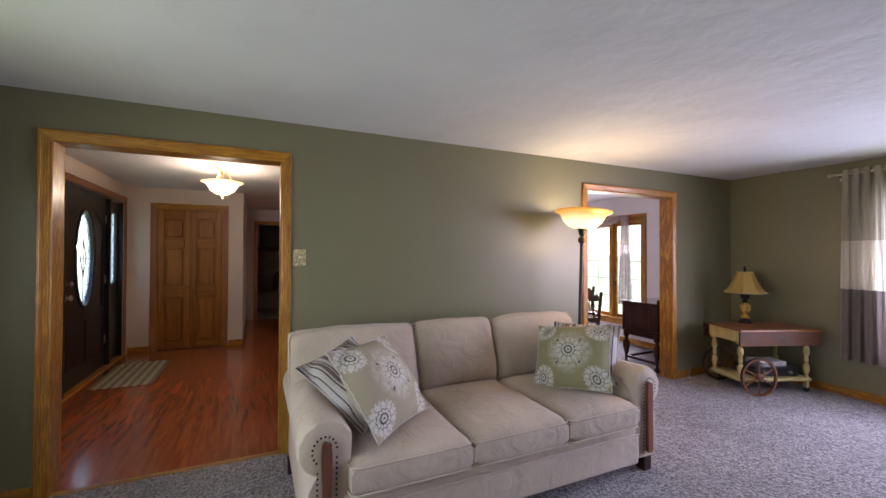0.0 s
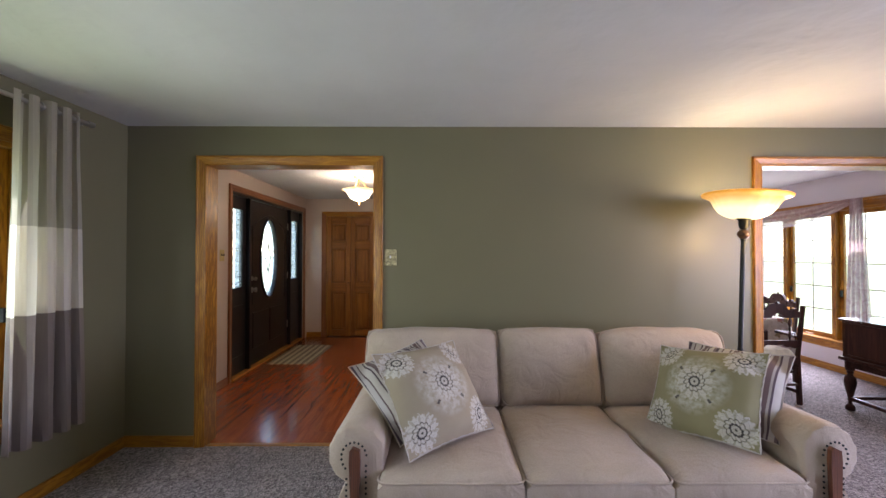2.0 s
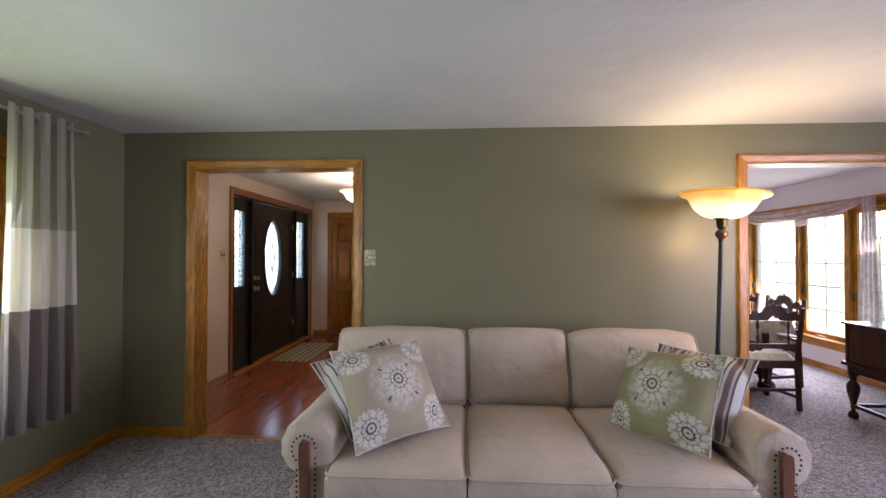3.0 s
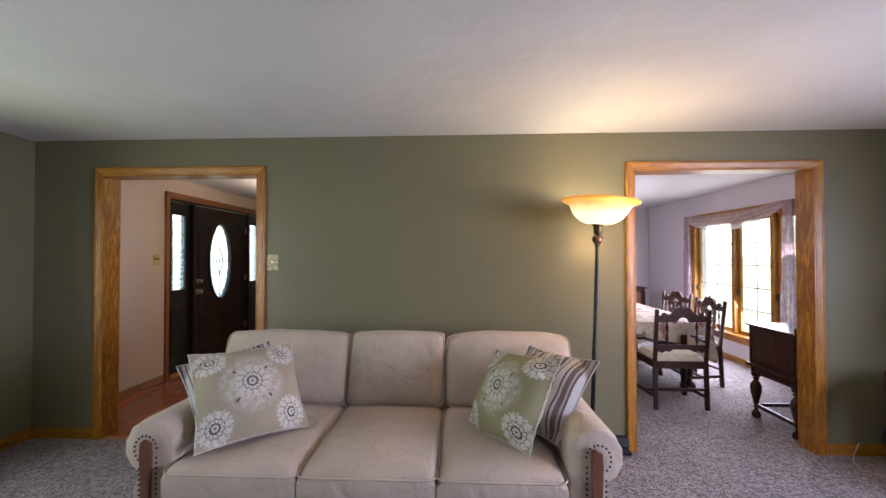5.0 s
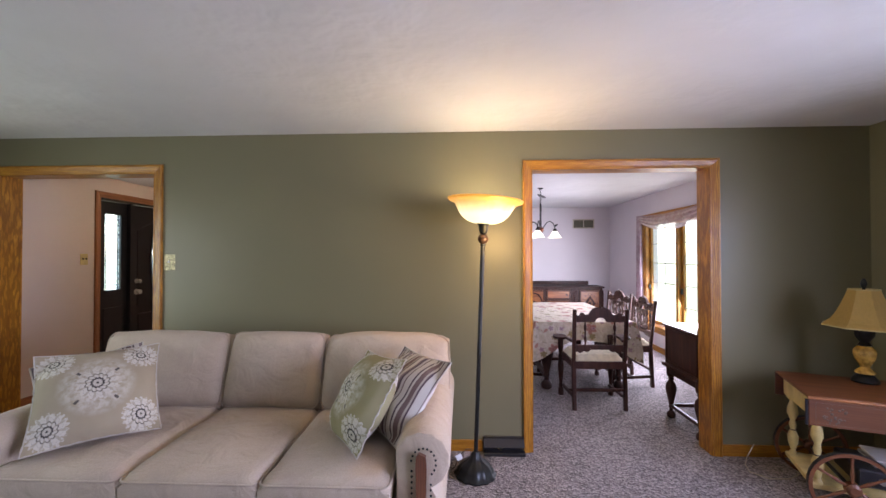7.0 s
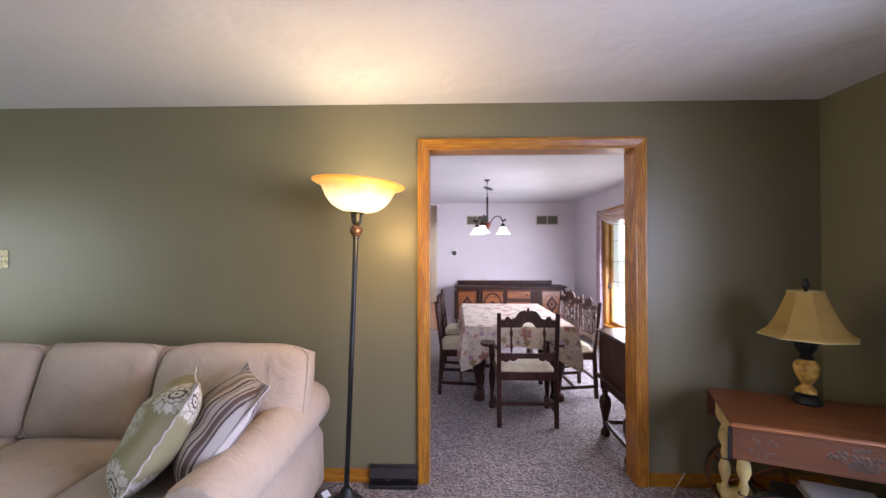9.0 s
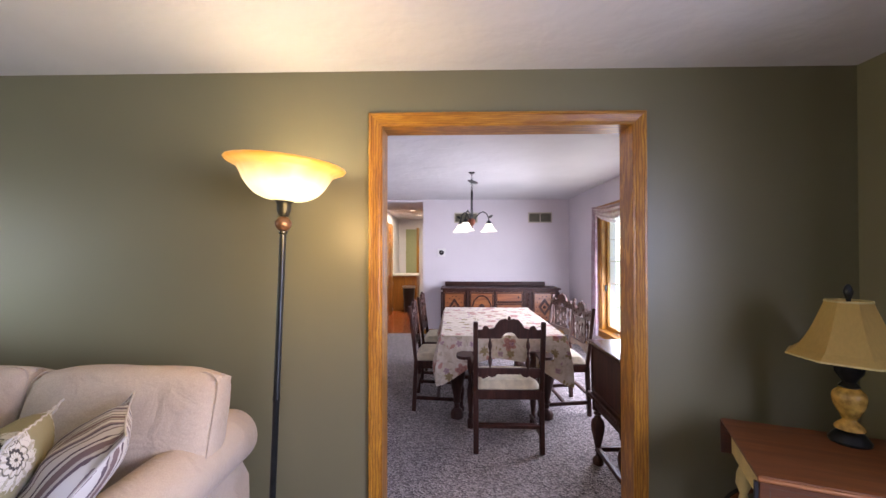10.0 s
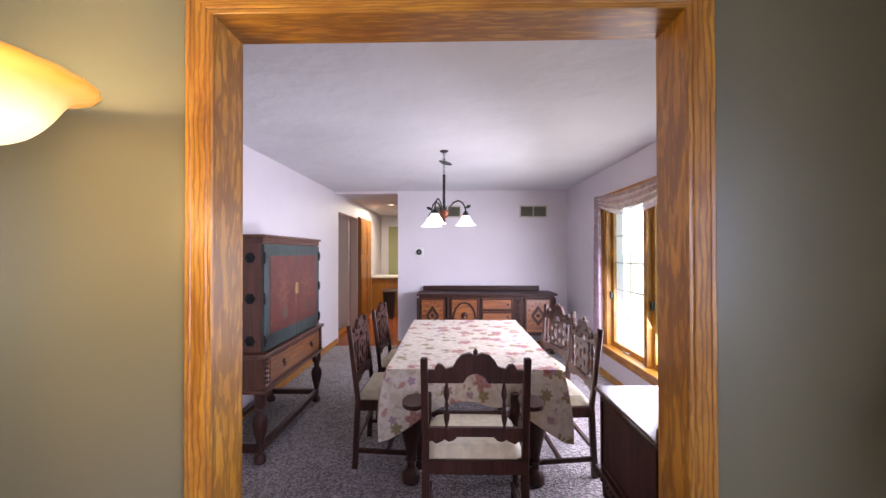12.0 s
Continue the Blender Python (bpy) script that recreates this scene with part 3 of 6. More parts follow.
# ---- openings, baseboards ----
def casing(name, axis, a0, a1, face, out, top, bottom=0.0, w=0.075, sill=False, upright=None, level=None):
    """A moulded casing round an opening a0..a1 along x or y, on the wall plane at face; out: +1 or -1, the way it stands proud."""
    upright, level = upright or OAK, level or (OAKX if axis == "x" else OAKY)
    profile = [(0, 0), (0, 0.010), (0.003, 0.0125), (0.011, 0.013), (0.014, 0.011), (0.018, 0.0135), (w * 0.45, 0.016), (w * 0.74, 0.020), (w * 0.78, 0.0225), (w * 0.93, 0.0225), (w * 0.985, 0.019), (w, 0.013), (w, 0)]

    def put(ends, material):
        """A mitred board: ends gives, for each distance from the opening, the two places (along, up) it runs between."""
        bm = bmesh.new()
        rings = []
        for k in (0, 1):
            ring = []
            for u, th in profile:
                a, z = ends(u)[k]
                d = face + out * th
                ring.append(bm.verts.new((a, d, z) if axis == "x" else (d, a, z)))
            rings.append(ring)
        m = len(profile)
        for k in range(m):
            bm.faces.new((rings[0][k], rings[0][(k + 1) % m], rings[1][(k + 1) % m], rings[1][k]))
        bm.faces.new(rings[0])
        bm.faces.new(rings[1][::-1])
        structure(name, bm, material)

    put(lambda u: ((a0 - u, bottom), (a0 - u, top + u)), upright)
    put(lambda u: ((a1 + u, bottom), (a1 + u, top + u)), upright)
    put(lambda u: ((a0 - u, top + u), (a1 + u, top + u)), level)


def cased_opening(name, x0, x1):
    casing(name + "_casing", "x", x0, x1, MID0, -1, OPEN_Z, w=0.071)
    casing(name + "_casing", "x", x0, x1, MID1, 1, OPEN_Z)
    structure(name + "_jamb", bx(x0 - 0.018, x0, MID0 - 0.002, MID1 + 0.002, -0.01, OPEN_Z + 0.018), OAK)
    structure(name + "_jamb", bx(x1, x1 + 0.018, MID0 - 0.002, MID1 + 0.002, -0.01, OPEN_Z + 0.018), OAK)
    structure(name + "_jamb", bx(x0, x1, MID0 - 0.002, MID1 + 0.002, OPEN_Z, OPEN_Z + 0.018), OAKX)


cased_opening("opening_hall", *HALL)
cased_opening("opening_dining", *DIN)


def base_x(x0, x1, face, out, h=0.083, material=None):
    lo, hi = sorted((face, face + out * 0.013))
    structure("baseboard", bx(x0, x1, lo, hi, 0, h, 0.003), material or OAKX)


def base_y(y0, y1, face, out, h=0.083, material=None):
    lo, hi = sorted((face, face + out * 0.013))
    structure("baseboard", bx(lo, hi, y0, y1, 0, h, 0.003), material or OAKY)


base_x(WX, HALL[0] - 0.076, MID0, -1)
base_x(HALL[1] + 0.076, 2.62, MID0, -1)
base_x(DIN[1] + 0.076, EX, MID0, -1)
base_y(-2.1, MID0 - 0.014, WX, 1)
base_y(-2.1, MID0 - 0.014, EX, -1)
base_x(WX, EX, -2.1, 1)
base_y(MID1, FRONT[0] - 0.08, WX, 1, material=TRIM2)
base_x(WX + 0.02, CLO[0] - 0.08, CLY, -1)
base_x(CLO[1] + 0.08, -0.27, CLY, -1)
base_y(CLY, 9.48, -0.27, 1)
base_y(MID1 + 0.02, 8.27, 1.83, 1)
base_y(MID1 + 0.02, ENDY, EX, -1)
base_x(2.82, EX, ENDY, -1)
base_x(DIN[1] + 0.076, EX, MID1, 1)
base_y(MID1 + 0.02, 9.48, 1.69, -1)
structure("threshold_hall", bx(HALL[0], HALL[1], MID0 + 0.005, MID0 + 0.05, -0.01, 0.006, 0.003), OAKX)


# ---- windows ----
def window_unit(name, x, out, y0, y1, z0, z1, posts, trim_w=0.08, grid=(2, 4), right_casing=True):
    """A wooden window in the wall plane at x; out: the way to the outside. posts: the middles of the mullions."""
    root = tagged(new(name), kind="structure")
    deep = x + out * 0.06

    def put(kind, u0, u1, a, b, c, d, material, up=root, bev=0.003):
        lo, hi = sorted((u0, u1))
        return part(kind, bx(lo, hi, a, b, c, d, bev), material, up)

    put("window_frame", x, x + out * 0.1, y0 - 0.005, y0 + 0.025, z0, z1, OAK)
    put("window_frame", x, x + out * 0.1, y1 - 0.025, y1 + 0.005, z0, z1, OAK)
    put("window_frame", x, x + out * 0.1, y0 + 0.025, y1 - 0.025, z1 - 0.025, z1 + 0.005, OAKY)
    put("window_sill", x - out * 0.045, x + out * 0.2, y0 - 0.09, y1 + 0.09, z0 - 0.005, z0 + 0.022, OAKY, bev=0.006)
    put("apron", x - out * 0.016, x - out * 0.001, y0 - 0.07, y1 + 0.07, z0 - 0.085, z0 - 0.005, OAKY)
    cuts = [y0 + 0.025] + [v for q in posts for v in (q - 0.028, q + 0.028)] + [y1 - 0.025]
    for q in posts:
        put("mullion", x + out * 0.01, x + out * 0.11, q - 0.028, q + 0.028, z0 + 0.022, z1 - 0.025, OAK)
    for k in range(0, len(cuts), 2):
        a, b = cuts[k], cuts[k + 1]
        w = 0.052
        sash = put("sash", deep, deep + out * 0.035, a, a + w, z0 + 0.022, z1 - 0.025, OAK)
        for c, d, e, f, material in ((b - w, b, z0 + 0.022, z1 - 0.025, OAK), (a + w, b - w, z0 + 0.022, z0 + 0.075, OAKY), (a + w, b - w, z1 - 0.075, z1 - 0.025, OAKY)):
            put("sash_rail", deep, deep + out * 0.035, c, d, e, f, material, sash)
        pane = part("pane", bx(deep + out * 0.016 - 0.002, deep + out * 0.016 + 0.002, a + w, b - w, z0 + 0.075, z1 - 0.075), GLASS, sash)
        pane.visible_shadow = False
        gx = deep + out * 0.024
        bars = []
        for i in range(1, grid[0]):
            yy = a + w + (b - a - 2 * w) * i / grid[0]
            bars.append(bx(gx - 0.003, gx + 0.003, yy - 0.006, yy + 0.006, z0 + 0.075, z1 - 0.075))
        for i in range(1, grid[1]):
            zz = z0 + 0.075 + (z1 - z0 - 0.15) * i / grid[1]
            bars.append(bx(gx - 0.0025, gx + 0.0025, a + w, b - w, zz - 0.006, zz + 0.006))
        part("grille", join(*bars), WHITE, sash, "thin white grille bars")
        lo, hi = sorted((deep - out * 0.03, deep))
        part("crank_handle", join(bx(lo, hi, (a + b) / 2 - 0.03, (a + b) / 2 + 0.03, z0 + 0.024, z0 + 0.04, 0.004), tube([(deep - out * 0.03, (a + b) / 2, z0 + 0.04), (deep - out * 0.05, (a + b) / 2 + 0.04, z0 + 0.05)], 0.005)), NICKEL, sash, "nickel casement crank")
        part("sash_lock", bx(lo, hi, b - w * 0.8, b - w * 0.4, z0 + 0.55, z0 + 0.63, 0.004), IRON, sash)
    side = -out
    casing(name + "_casing", "y", y0, y1, x, side, z1, z0 + 0.022, trim_w)
    return root


window_unit("window_west", WX, -1, *WIN_W, [(WIN_W[0] + WIN_W[1]) / 2])
window_unit("window_east", EX, 1, *WIN_E, [-0.03, 0.79])
window_unit("window_dining", EX, 1, *WIN_D, [4.955, 5.655], grid=(2, 5))


# ---- hall: floor planks, front door, closet door ----
def front_door():
    x = WX - 0.075
    root = tagged(new("front_door_unit"), kind="structure")
    y0, y1, z1 = FRONT[0], FRONT[1], FRONT[3]
    da, db = 5.02, 6.29
    for name, a, b, c, d in (("door_frame", y0, y0 + 0.03, 0, z1), ("door_frame", y1 - 0.03, y1, 0, z1), ("door_frame", y0 + 0.03, y1 - 0.03, z1 - 0.03, z1), ("door_post", da - 0.05, da - 0.008, 0, z1 - 0.03), ("door_post", db + 0.008, db + 0.05, 0, z1 - 0.03)):
        part(name, bx(WX - 0.19, WX - 0.004, a, b, c, d, 0.004), BLACKDOOR, root)
    part("threshold", bx(WX - 0.19, WX + 0.01, y0 + 0.03, y1 - 0.03, -0.012, 0.022, 0.005), OAKY, root, "oak threshold")
    # slab with an oval light
    cy, cz, ry, rz = (da + db) / 2 - 0.03, 1.37, 0.245, 0.52
    slab_ob = thing("front_door", pose(0, 0, 0), "black panelled front door with an oval leaded glass light", "door")
    n = 40
    oval = [(cy + ry * math.cos(2 * math.pi * k / n), cz + rz * math.sin(2 * math.pi * k / n)) for k in range(n)]
    bm = slab([(da, 0.02), (db, 0.02), (db, z1 - 0.035), (da, z1 - 0.035)], 0.045, [oval])
    turn = Matrix(((0, 1, 0, x), (1, 0, 0, 0), (0, 0, 1, 0), (0, 0, 0, 1)))
    part("slab", moved(bm, turn), BLACKDOOR, slab_ob)
    ring = [(x + 0.024, cy + (ry + 0.02) * math.cos(2 * math.pi * k / n), cz + (rz + 0.02) * math.sin(2 * math.pi * k / n)) for k in range(n)]
    part("oval_moulding", tube(ring, 0.02, 6, closed=True), BLACKDOOR, slab_ob)
    inner = [(x + 0.012, cy + (ry - 0.03) * math.cos(2 * math.pi * k / n), cz + (rz - 0.035) * math.sin(2 * math.pi * k / n)) for k in range(n)]
    lines = [tube(inner, 0.004, 5, closed=True), tube([(x + 0.012, cy - ry, cz), (x + 0.012, cy + ry, cz)], 0.004, 5), tube([(x + 0.012, cy, cz - rz), (x + 0.012, cy, cz + rz)], 0.004, 5)]
    for s in (-1, 1):
        lines.append(tube([(x + 0.012, cy, cz + s * 0.22), (x + 0.012, cy + 0.09, cz), (x + 0.012, cy, cz - s * 0.22)], 0.004, 5))
        lines.append(tube([(x + 0.012, cy, cz + 0.2), (x + 0.012, cy - s * 0.08, cz), (x + 0.012, cy, cz - 0.2)], 0.004, 5))
    part("leading", join(*lines), IRON, slab_ob, "dark lead came")
    g = slab(oval, 0.006)
    pane = part("oval_glass", moved(g, turn), FROST, slab_ob, "frosted oval glass")
    pane.visible_shadow = False
    for a, b, c, d in ((da + 0.13, cy - 0.03, 0.22, 0.68), (cy + 0.03, db - 0.13, 0.22, 0.68)):
        part("raised_panel", bx(x + 0.02, x + 0.032, a, b, c, d, 0.008), BLACKDOOR, slab_ob)
    part("arched_moulding", tube([(x + 0.023, da + 0.12, 0.78)] + [(x + 0.023, da + 0.12 + (db - da - 0.24) * k / 10, 1.78 + 0.18 * math.sin(math.pi * k / 10)) for k in range(11)] + [(x + 0.023, db - 0.12, 0.78)], 0.008, 5), BLACKDOOR, slab_ob)
    for z, r in ((1.115, 0.025), (0.975, 0.031)):
        knob = lathe([(0.004, 0), (r * 1.2, 0.002), (r * 1.2, 0.01), (r * 0.5, 0.014), (r * 0.5, 0.035), (r, 0.045), (r, 0.06), (r * 0.5, 0.068)], 16)
        part("knob" if z < 1 else "deadbolt", moved(knob, pose(x + 0.023, 5.12, z, 0, 90, 0)), NICKEL, slab_ob, "satin nickel hardware")
    for z in (0.35, 1.1, 1.85):
        part("hinge", bx(x + 0.02, x + 0.032, db - 0.004, db + 0.016, z - 0.05, z + 0.05, 0.002), NICKEL, slab_ob)
    for a, b in ((y0 + 0.03, da - 0.05), (db + 0.05, y1 - 0.03)):
        side = thing("sidelight", pose(0, 0, 0), "black sidelight beside the front door with patterned glass", "window", "sidelights of the front door")
        ga, gb, gz0, gz1 = a + 0.09, b - 0.09, 1.03, 1.955
        hole = [(ga, gz0), (gb, gz0), (gb, gz1), (ga, gz1)]
        part("panel", moved(slab([(a + 0.003, 0.02), (b - 0.003, 0.02), (b - 0.003, z1 - 0.035), (a + 0.003, z1 - 0.035)], 0.045, [hole]), turn), BLACKDOOR, side)
        part("lower_panel", bx(x + 0.02, x + 0.032, ga - 0.02, gb + 0.02, 0.22, 0.82, 0.008), BLACKDOOR, side)
        gl = part("glass", bx(x - 0.003, x + 0.003, ga, gb, gz0, gz1), FROST, side, "frosted bevelled glass")
        gl.visible_shadow = False
        bars = [bx(x + 0.004, x + 0.010, ga, gb, z - 0.003, z + 0.003) for z in (gz0 + 0.06, gz1 - 0.06, (gz0 + gz1) / 2)]
        bars += [bx(x + 0.004, x + 0.0095, y - 0.003, y + 0.003, gz0, gz1) for y in (ga + 0.03, gb - 0.03)]
        part("leading", join(*bars), IRON, side)
    casing("front_door_casing", "y", y0, y1, WX, 1, z1 - 0.005, 0, 0.072, upright=TRIM2Z, level=TRIM2)


def frosted():
    m = bpy.data.materials.new("frosted_glass")
    m.use_nodes = True
    nt = m.node_tree
    nt.nodes.remove(nt.nodes["Principled BSDF"])
    t = nt.nodes.new("ShaderNodeBsdfTransparent")
    d = nt.nodes.new("ShaderNodeBsdfTranslucent")
    d.inputs[0].default_value = (0.9, 0.95, 1.0, 1)
    v = coords(nt)
    f = ramp_value(nt, noise_of(nt, v, 60, 3), 0.35, 0.65, 0.5)
    mx = nt.nodes.new("ShaderNodeMixShader")
    nt.links.new(f, mx.inputs[0])
    nt.links.new(t.outputs[0], mx.inputs[1])
    nt.links.new(d.outputs[0], mx.inputs[2])
    nt.links.new(mx.outputs[0], nt.nodes["Material Output"].inputs[0])
    return m


FROST = frosted()
TRIM2Z = wood("brown_trim_upright", (0.27, 0.10, 0.04), (0.40, 0.17, 0.07), 0.35, (12, 12, 0.8), 5, 0.3)
front_door()


def panel_door(name, x0, x1, y, z1, label, leaves=1, knob_at=None):
    """A six-panel pine door in the plane y, facing the living room."""
    root = thing(name, pose(0, 0, 0), label, "door")
    part("slab", bx(x0, x1, y, y + 0.012, 0.015, z1), PINE, root)
    w = (x1 - x0) / 2
    st = 0.075
    rows = [(0.12, 0.78), (0.93, 1.52), (1.64, z1 - 0.13)]
    for k in range(2):
        a, b = x0 + k * w + 0.002, x0 + (k + 1) * w - 0.002
        leaf = part("stile", bx(a, a + st, y - 0.026, y, 0.015, z1, 0.004), PINE, root)
        part("stile", bx(b - st, b, y - 0.026, y, 0.015, z1, 0.004), PINE, root)
        edges = [0.015] + [v for r in rows for v in r] + [z1]
        for i in range(0, len(edges), 2):
            part("rail", bx(a + st, b - st, y - 0.026, y, edges[i], edges[i + 1], 0.004), PINEX, root)
        for c, d in rows:
            part("raised_panel", bx(a + st + 0.022, b - st - 0.022, y - 0.020, y + 0.001, c + 0.022, d - 0.022, 0.016), PINE, root)
    kx = (x0 + x1) / 2 - 0.035
    part("knob", moved(lathe([(0.012, 0), (0.012, 0.02), (0.02, 0.028), (0.02, 0.04), (0.008, 0.046)], 14), pose(kx, y - 0.026, 0.92, 90, 0, 0)), PINE, root, "small round wooden knob")
    return root


PINEX = wood("amber_pine_level", (0.22, 0.075, 0.010), (0.38, 0.150, 0.022), 0.4, (0.7, 9, 9), 4, 0.2)
panel_door("closet_door", CLO[0] + 0.012, CLO[1] - 0.012, CLY + 0.035, CLO[3] - 0.02, "amber pine six-panel folding closet door in the hall")
casing("closet_casing", "x", CLO[0], CLO[1], CLY, -1, CLO[3] - 0.005, 0, 0.075, upright=TRIM2Z, level=OAKX)
for a, b, c, d in ((CLO[0] - 0.001, CLO[0] + 0.012, 0, CLO[3]), (CLO[1] - 0.012, CLO[1] + 0.001, 0, CLO[3]), (CLO[0] + 0.012, CLO[1] - 0.012, CLO[3] - 0.018, CLO[3] + 0.001)):
    structure("closet_jamb", bx(a, b, CLY - 0.001, CLY + 0.13, c, d), OAK)
casing("passage_casing", "x", -0.06, 0.80, 9.5, -1, 2.055, 0, 0.07, upright=TRIM2Z, level=OAKX)


def switch_plate(m, label, decorated):
    root = thing("switch_plate", m, label, "light switch")
    part("plate", bx(-0.045, 0.045, -0.006, 0, -0.062, 0.062, 0.003), BRASS_PLATE if decorated else YELLOW, root)
    for s in ((0,) if decorated else (-0.02, 0.02)):
        part("toggle", bx(s - 0.005, s + 0.005, -0.018, -0.005, -0.004, 0.014, 0.002), WHITE if decorated else IRON, root)
    return root


BRASS_PLATE = plain("gilt_floral_plate", (0.42, 0.37, 0.20), 0.45, 0.2, vary=0.6, scale=70)
switch_plate(pose(0.214, MID0, 1.40), "cream and gold decorated switch plate on the sage wall", True)
switch_plate(pose(WX, 4.33, 1.41, 0, 0, 90), "old brass two-toggle switch plate on the hall wall", False)


def hall_light():
    root = thing("ceiling_light", pose(-0.42, 4.98, H), "brass semi-flush ceiling light with a flared alabaster glass bowl", "ceiling light")
    part("canopy", lathe([(0.075, 0.0), (0.075, -0.012), (0.05, -0.03), (0.015, -0.035)], 24), BRASS, root, smooth=True)
    part("stem", tube([(0, 0, -0.03), (0, 0, -0.33)], 0.006), BRASS, root)
    bowl = [(0.012, -0.305), (0.06, -0.295), (0.11, -0.262), (0.14, -0.215), (0.155, -0.19), (0.205, -0.165), (0.2, -0.160), (0.148, -0.182), (0.132, -0.21), (0.1, -0.25), (0.05, -0.285), (0.012, -0.295)]
    part("glass_bowl", lathe(bowl, 32, 4, 0.05, wall=1), BOWL_GLOW, root, "glowing alabaster glass", smooth=True)
    for k in range(3):
        a = radians(20 + 120 * k)
        c, s = math.cos(a), math.sin(a)
        part("arm", tube([(0.02 * c, 0.02 * s, -0.04), (0.07 * c, 0.07 * s, -0.10), (0.13 * c, 0.13 * s, -0.16), (0.185 * c, 0.185 * s, -0.175), (0.21 * c, 0.21 * s, -0.15)], 0.006), BRASS, root)
    part("finial", lathe([(0.003, -0.345), (0.014, -0.33), (0.01, -0.315), (0.022, -0.305)], 12), BRASS, root, smooth=True)


def lit_glass(name, inner, rim, lo, hi, strength, rim_strength):
    """Lit alabaster glass: white-hot low down, amber at its rim."""
    m, nt, p = nodes_of(name, 0.35)
    c = nt.nodes.new("ShaderNodeTexCoord")
    sep = nt.nodes.new("ShaderNodeSeparateXYZ")
    nt.links.new(c.outputs["Object"], sep.inputs[0])
    cloud = noise_of(nt, c.outputs["Object"], 14, 3)
    h = math_node(nt, "MULTIPLY_ADD", cloud, (hi - lo) * 0.3, sep.outputs[2])
    f = ramp_value(nt, h, lo + (hi - lo) * 0.15, hi + (hi - lo) * 0.15)
    col = mix(nt, inner, rim, f)
    nt.links.new(col, p.inputs["Emission Color"])
    nt.links.new(mix(nt, (0.3, 0.28, 0.22), [k * 0.5 for k in rim], f), p.inputs["Base Color"])
    e = nt.nodes.new("ShaderNodeMapRange")
    nt.links.new(f, e.inputs["Value"])
    e.inputs["To Min"].default_value, e.inputs["To Max"].default_value = strength, rim_strength
    nt.links.new(e.outputs[0], p.inputs["Emission Strength"])
    return m


GAIN = 2 ** -EXPOSURE
BOWL_GLOW = lit_glass("lit_alabaster", (1.0, 0.86, 0.62), (1.0, 0.62, 0.26), -0.26, -0.16, 6 * GAIN, 1.6 * GAIN)
hall_light()


def rug(name, x0, x1, y0, y1, label):
    root = thing(name, pose(0, 0, 0), label, "rug")
    n = 13
    pale, brown = plain("rug_sand", (0.33, 0.29, 0.2), 0.95, vary=0.2, scale=60, bump=0.4), plain("rug_olive_brown", (0.15, 0.12, 0.075), 0.95, vary=0.2, scale=60, bump=0.4)
    for k in range(n):
        a, b = x0 + (x1 - x0) * k / n, x0 + (x1 - x0) * (k + 1) / n
        part("stripe", bx(a, b, y0, y1, 0.0005, 0.009 + 0.001 * (k % 2), 0.001), pale if k % 2 else brown, root)


rug("striped_rug", -1.66, -1.10, 5.24, 6.33, "sand and brown striped woven rug before the front door")


def fireplace():
    root = thing("fireplace", pose(0, 0, 0), "pale brick fireplace with an arched black firebox and raised hearth", "fireplace")
    brick, nt, p = nodes_of("whitewashed_brick", 0.85)
    b = node(nt, "ShaderNodeTexBrick", Scale=1.0)
    b.inputs["Brick Width"].default_value, b.inputs["Row Height"].default_value, b.inputs["Mortar Size"].default_value = 0.21, 0.07, 0.008
    b.inputs["Color1"].default_value, b.inputs["Color2"].default_value, b.inputs["Mortar"].default_value = (0.33, 0.26, 0.2, 1), (0.25, 0.19, 0.14, 1), (0.4, 0.37, 0.33, 1)
    nt.links.new(coords(nt, (1, 1, 1), True, (90, 0, 0)), b.inputs["Vector"])
    nt.links.new(b.outputs["Color"], p.inputs["Base Color"])
    arch = [(0.32, 0.42)] + [(0.62 - 0.30 * math.cos(math.pi * k / 12), 0.72 + 0.26 * math.sin(math.pi * k / 12)) for k in range(13)] + [(0.92, 0.42)]
    part("brick_breast", moved(slab([(-0.6, 0.0), (1.8, 0.0), (1.8, 1.50), (-0.6, 1.50)], 0.25, [arch]), pose(0, 12.15, 0)), brick, root)
    part("firebox", bx(0.25, 1.0, 12.285, 12.295, 0.35, 1.1), BLACKPL, root)
    part("hearth", bx(-0.6, 1.7, 11.45, 12.02, -0.01, 0.38, 0.01), plain("hearth_stone", (0.42, 0.38, 0.33), 0.8), root)
    part("mantel", bx(-0.65, 1.75, 11.9, 12.28, 1.5, 1.6, 0.01), DARKWOOD, root)
    tv = thing("television", pose(0, 0, 0), "black flat television above the mantel", "television")
    part("screen", bx(0.0, 1.3, 12.12, 12.16, 1.6, 2.2, 0.01), BLACKPL, tv)


fireplace()
structure("carpet_back_room", bx(WX, 1.69, 9.62, 12.3, -0.013, 0.0), plain("tan_carpet", (0.3, 0.24, 0.17), 0.95, scale=60))


# ---- living room: sofa ----
def frame_from(tl, tr, br, bl):
    """The pose of a cushion whose corners these are."""
    tl, tr, br, bl = map(Vector, (tl, tr, br, bl))
    xa = (tr + br - tl - bl).normalized()
    ya = (tl + tr - bl - br)
    ya = (ya - xa * ya.dot(xa)).normalized()
    za = xa.cross(ya)
    m = Matrix((xa, ya, za)).transposed().to_4x4()
    m.translation = (tl + tr + br + bl) / 4
    return m


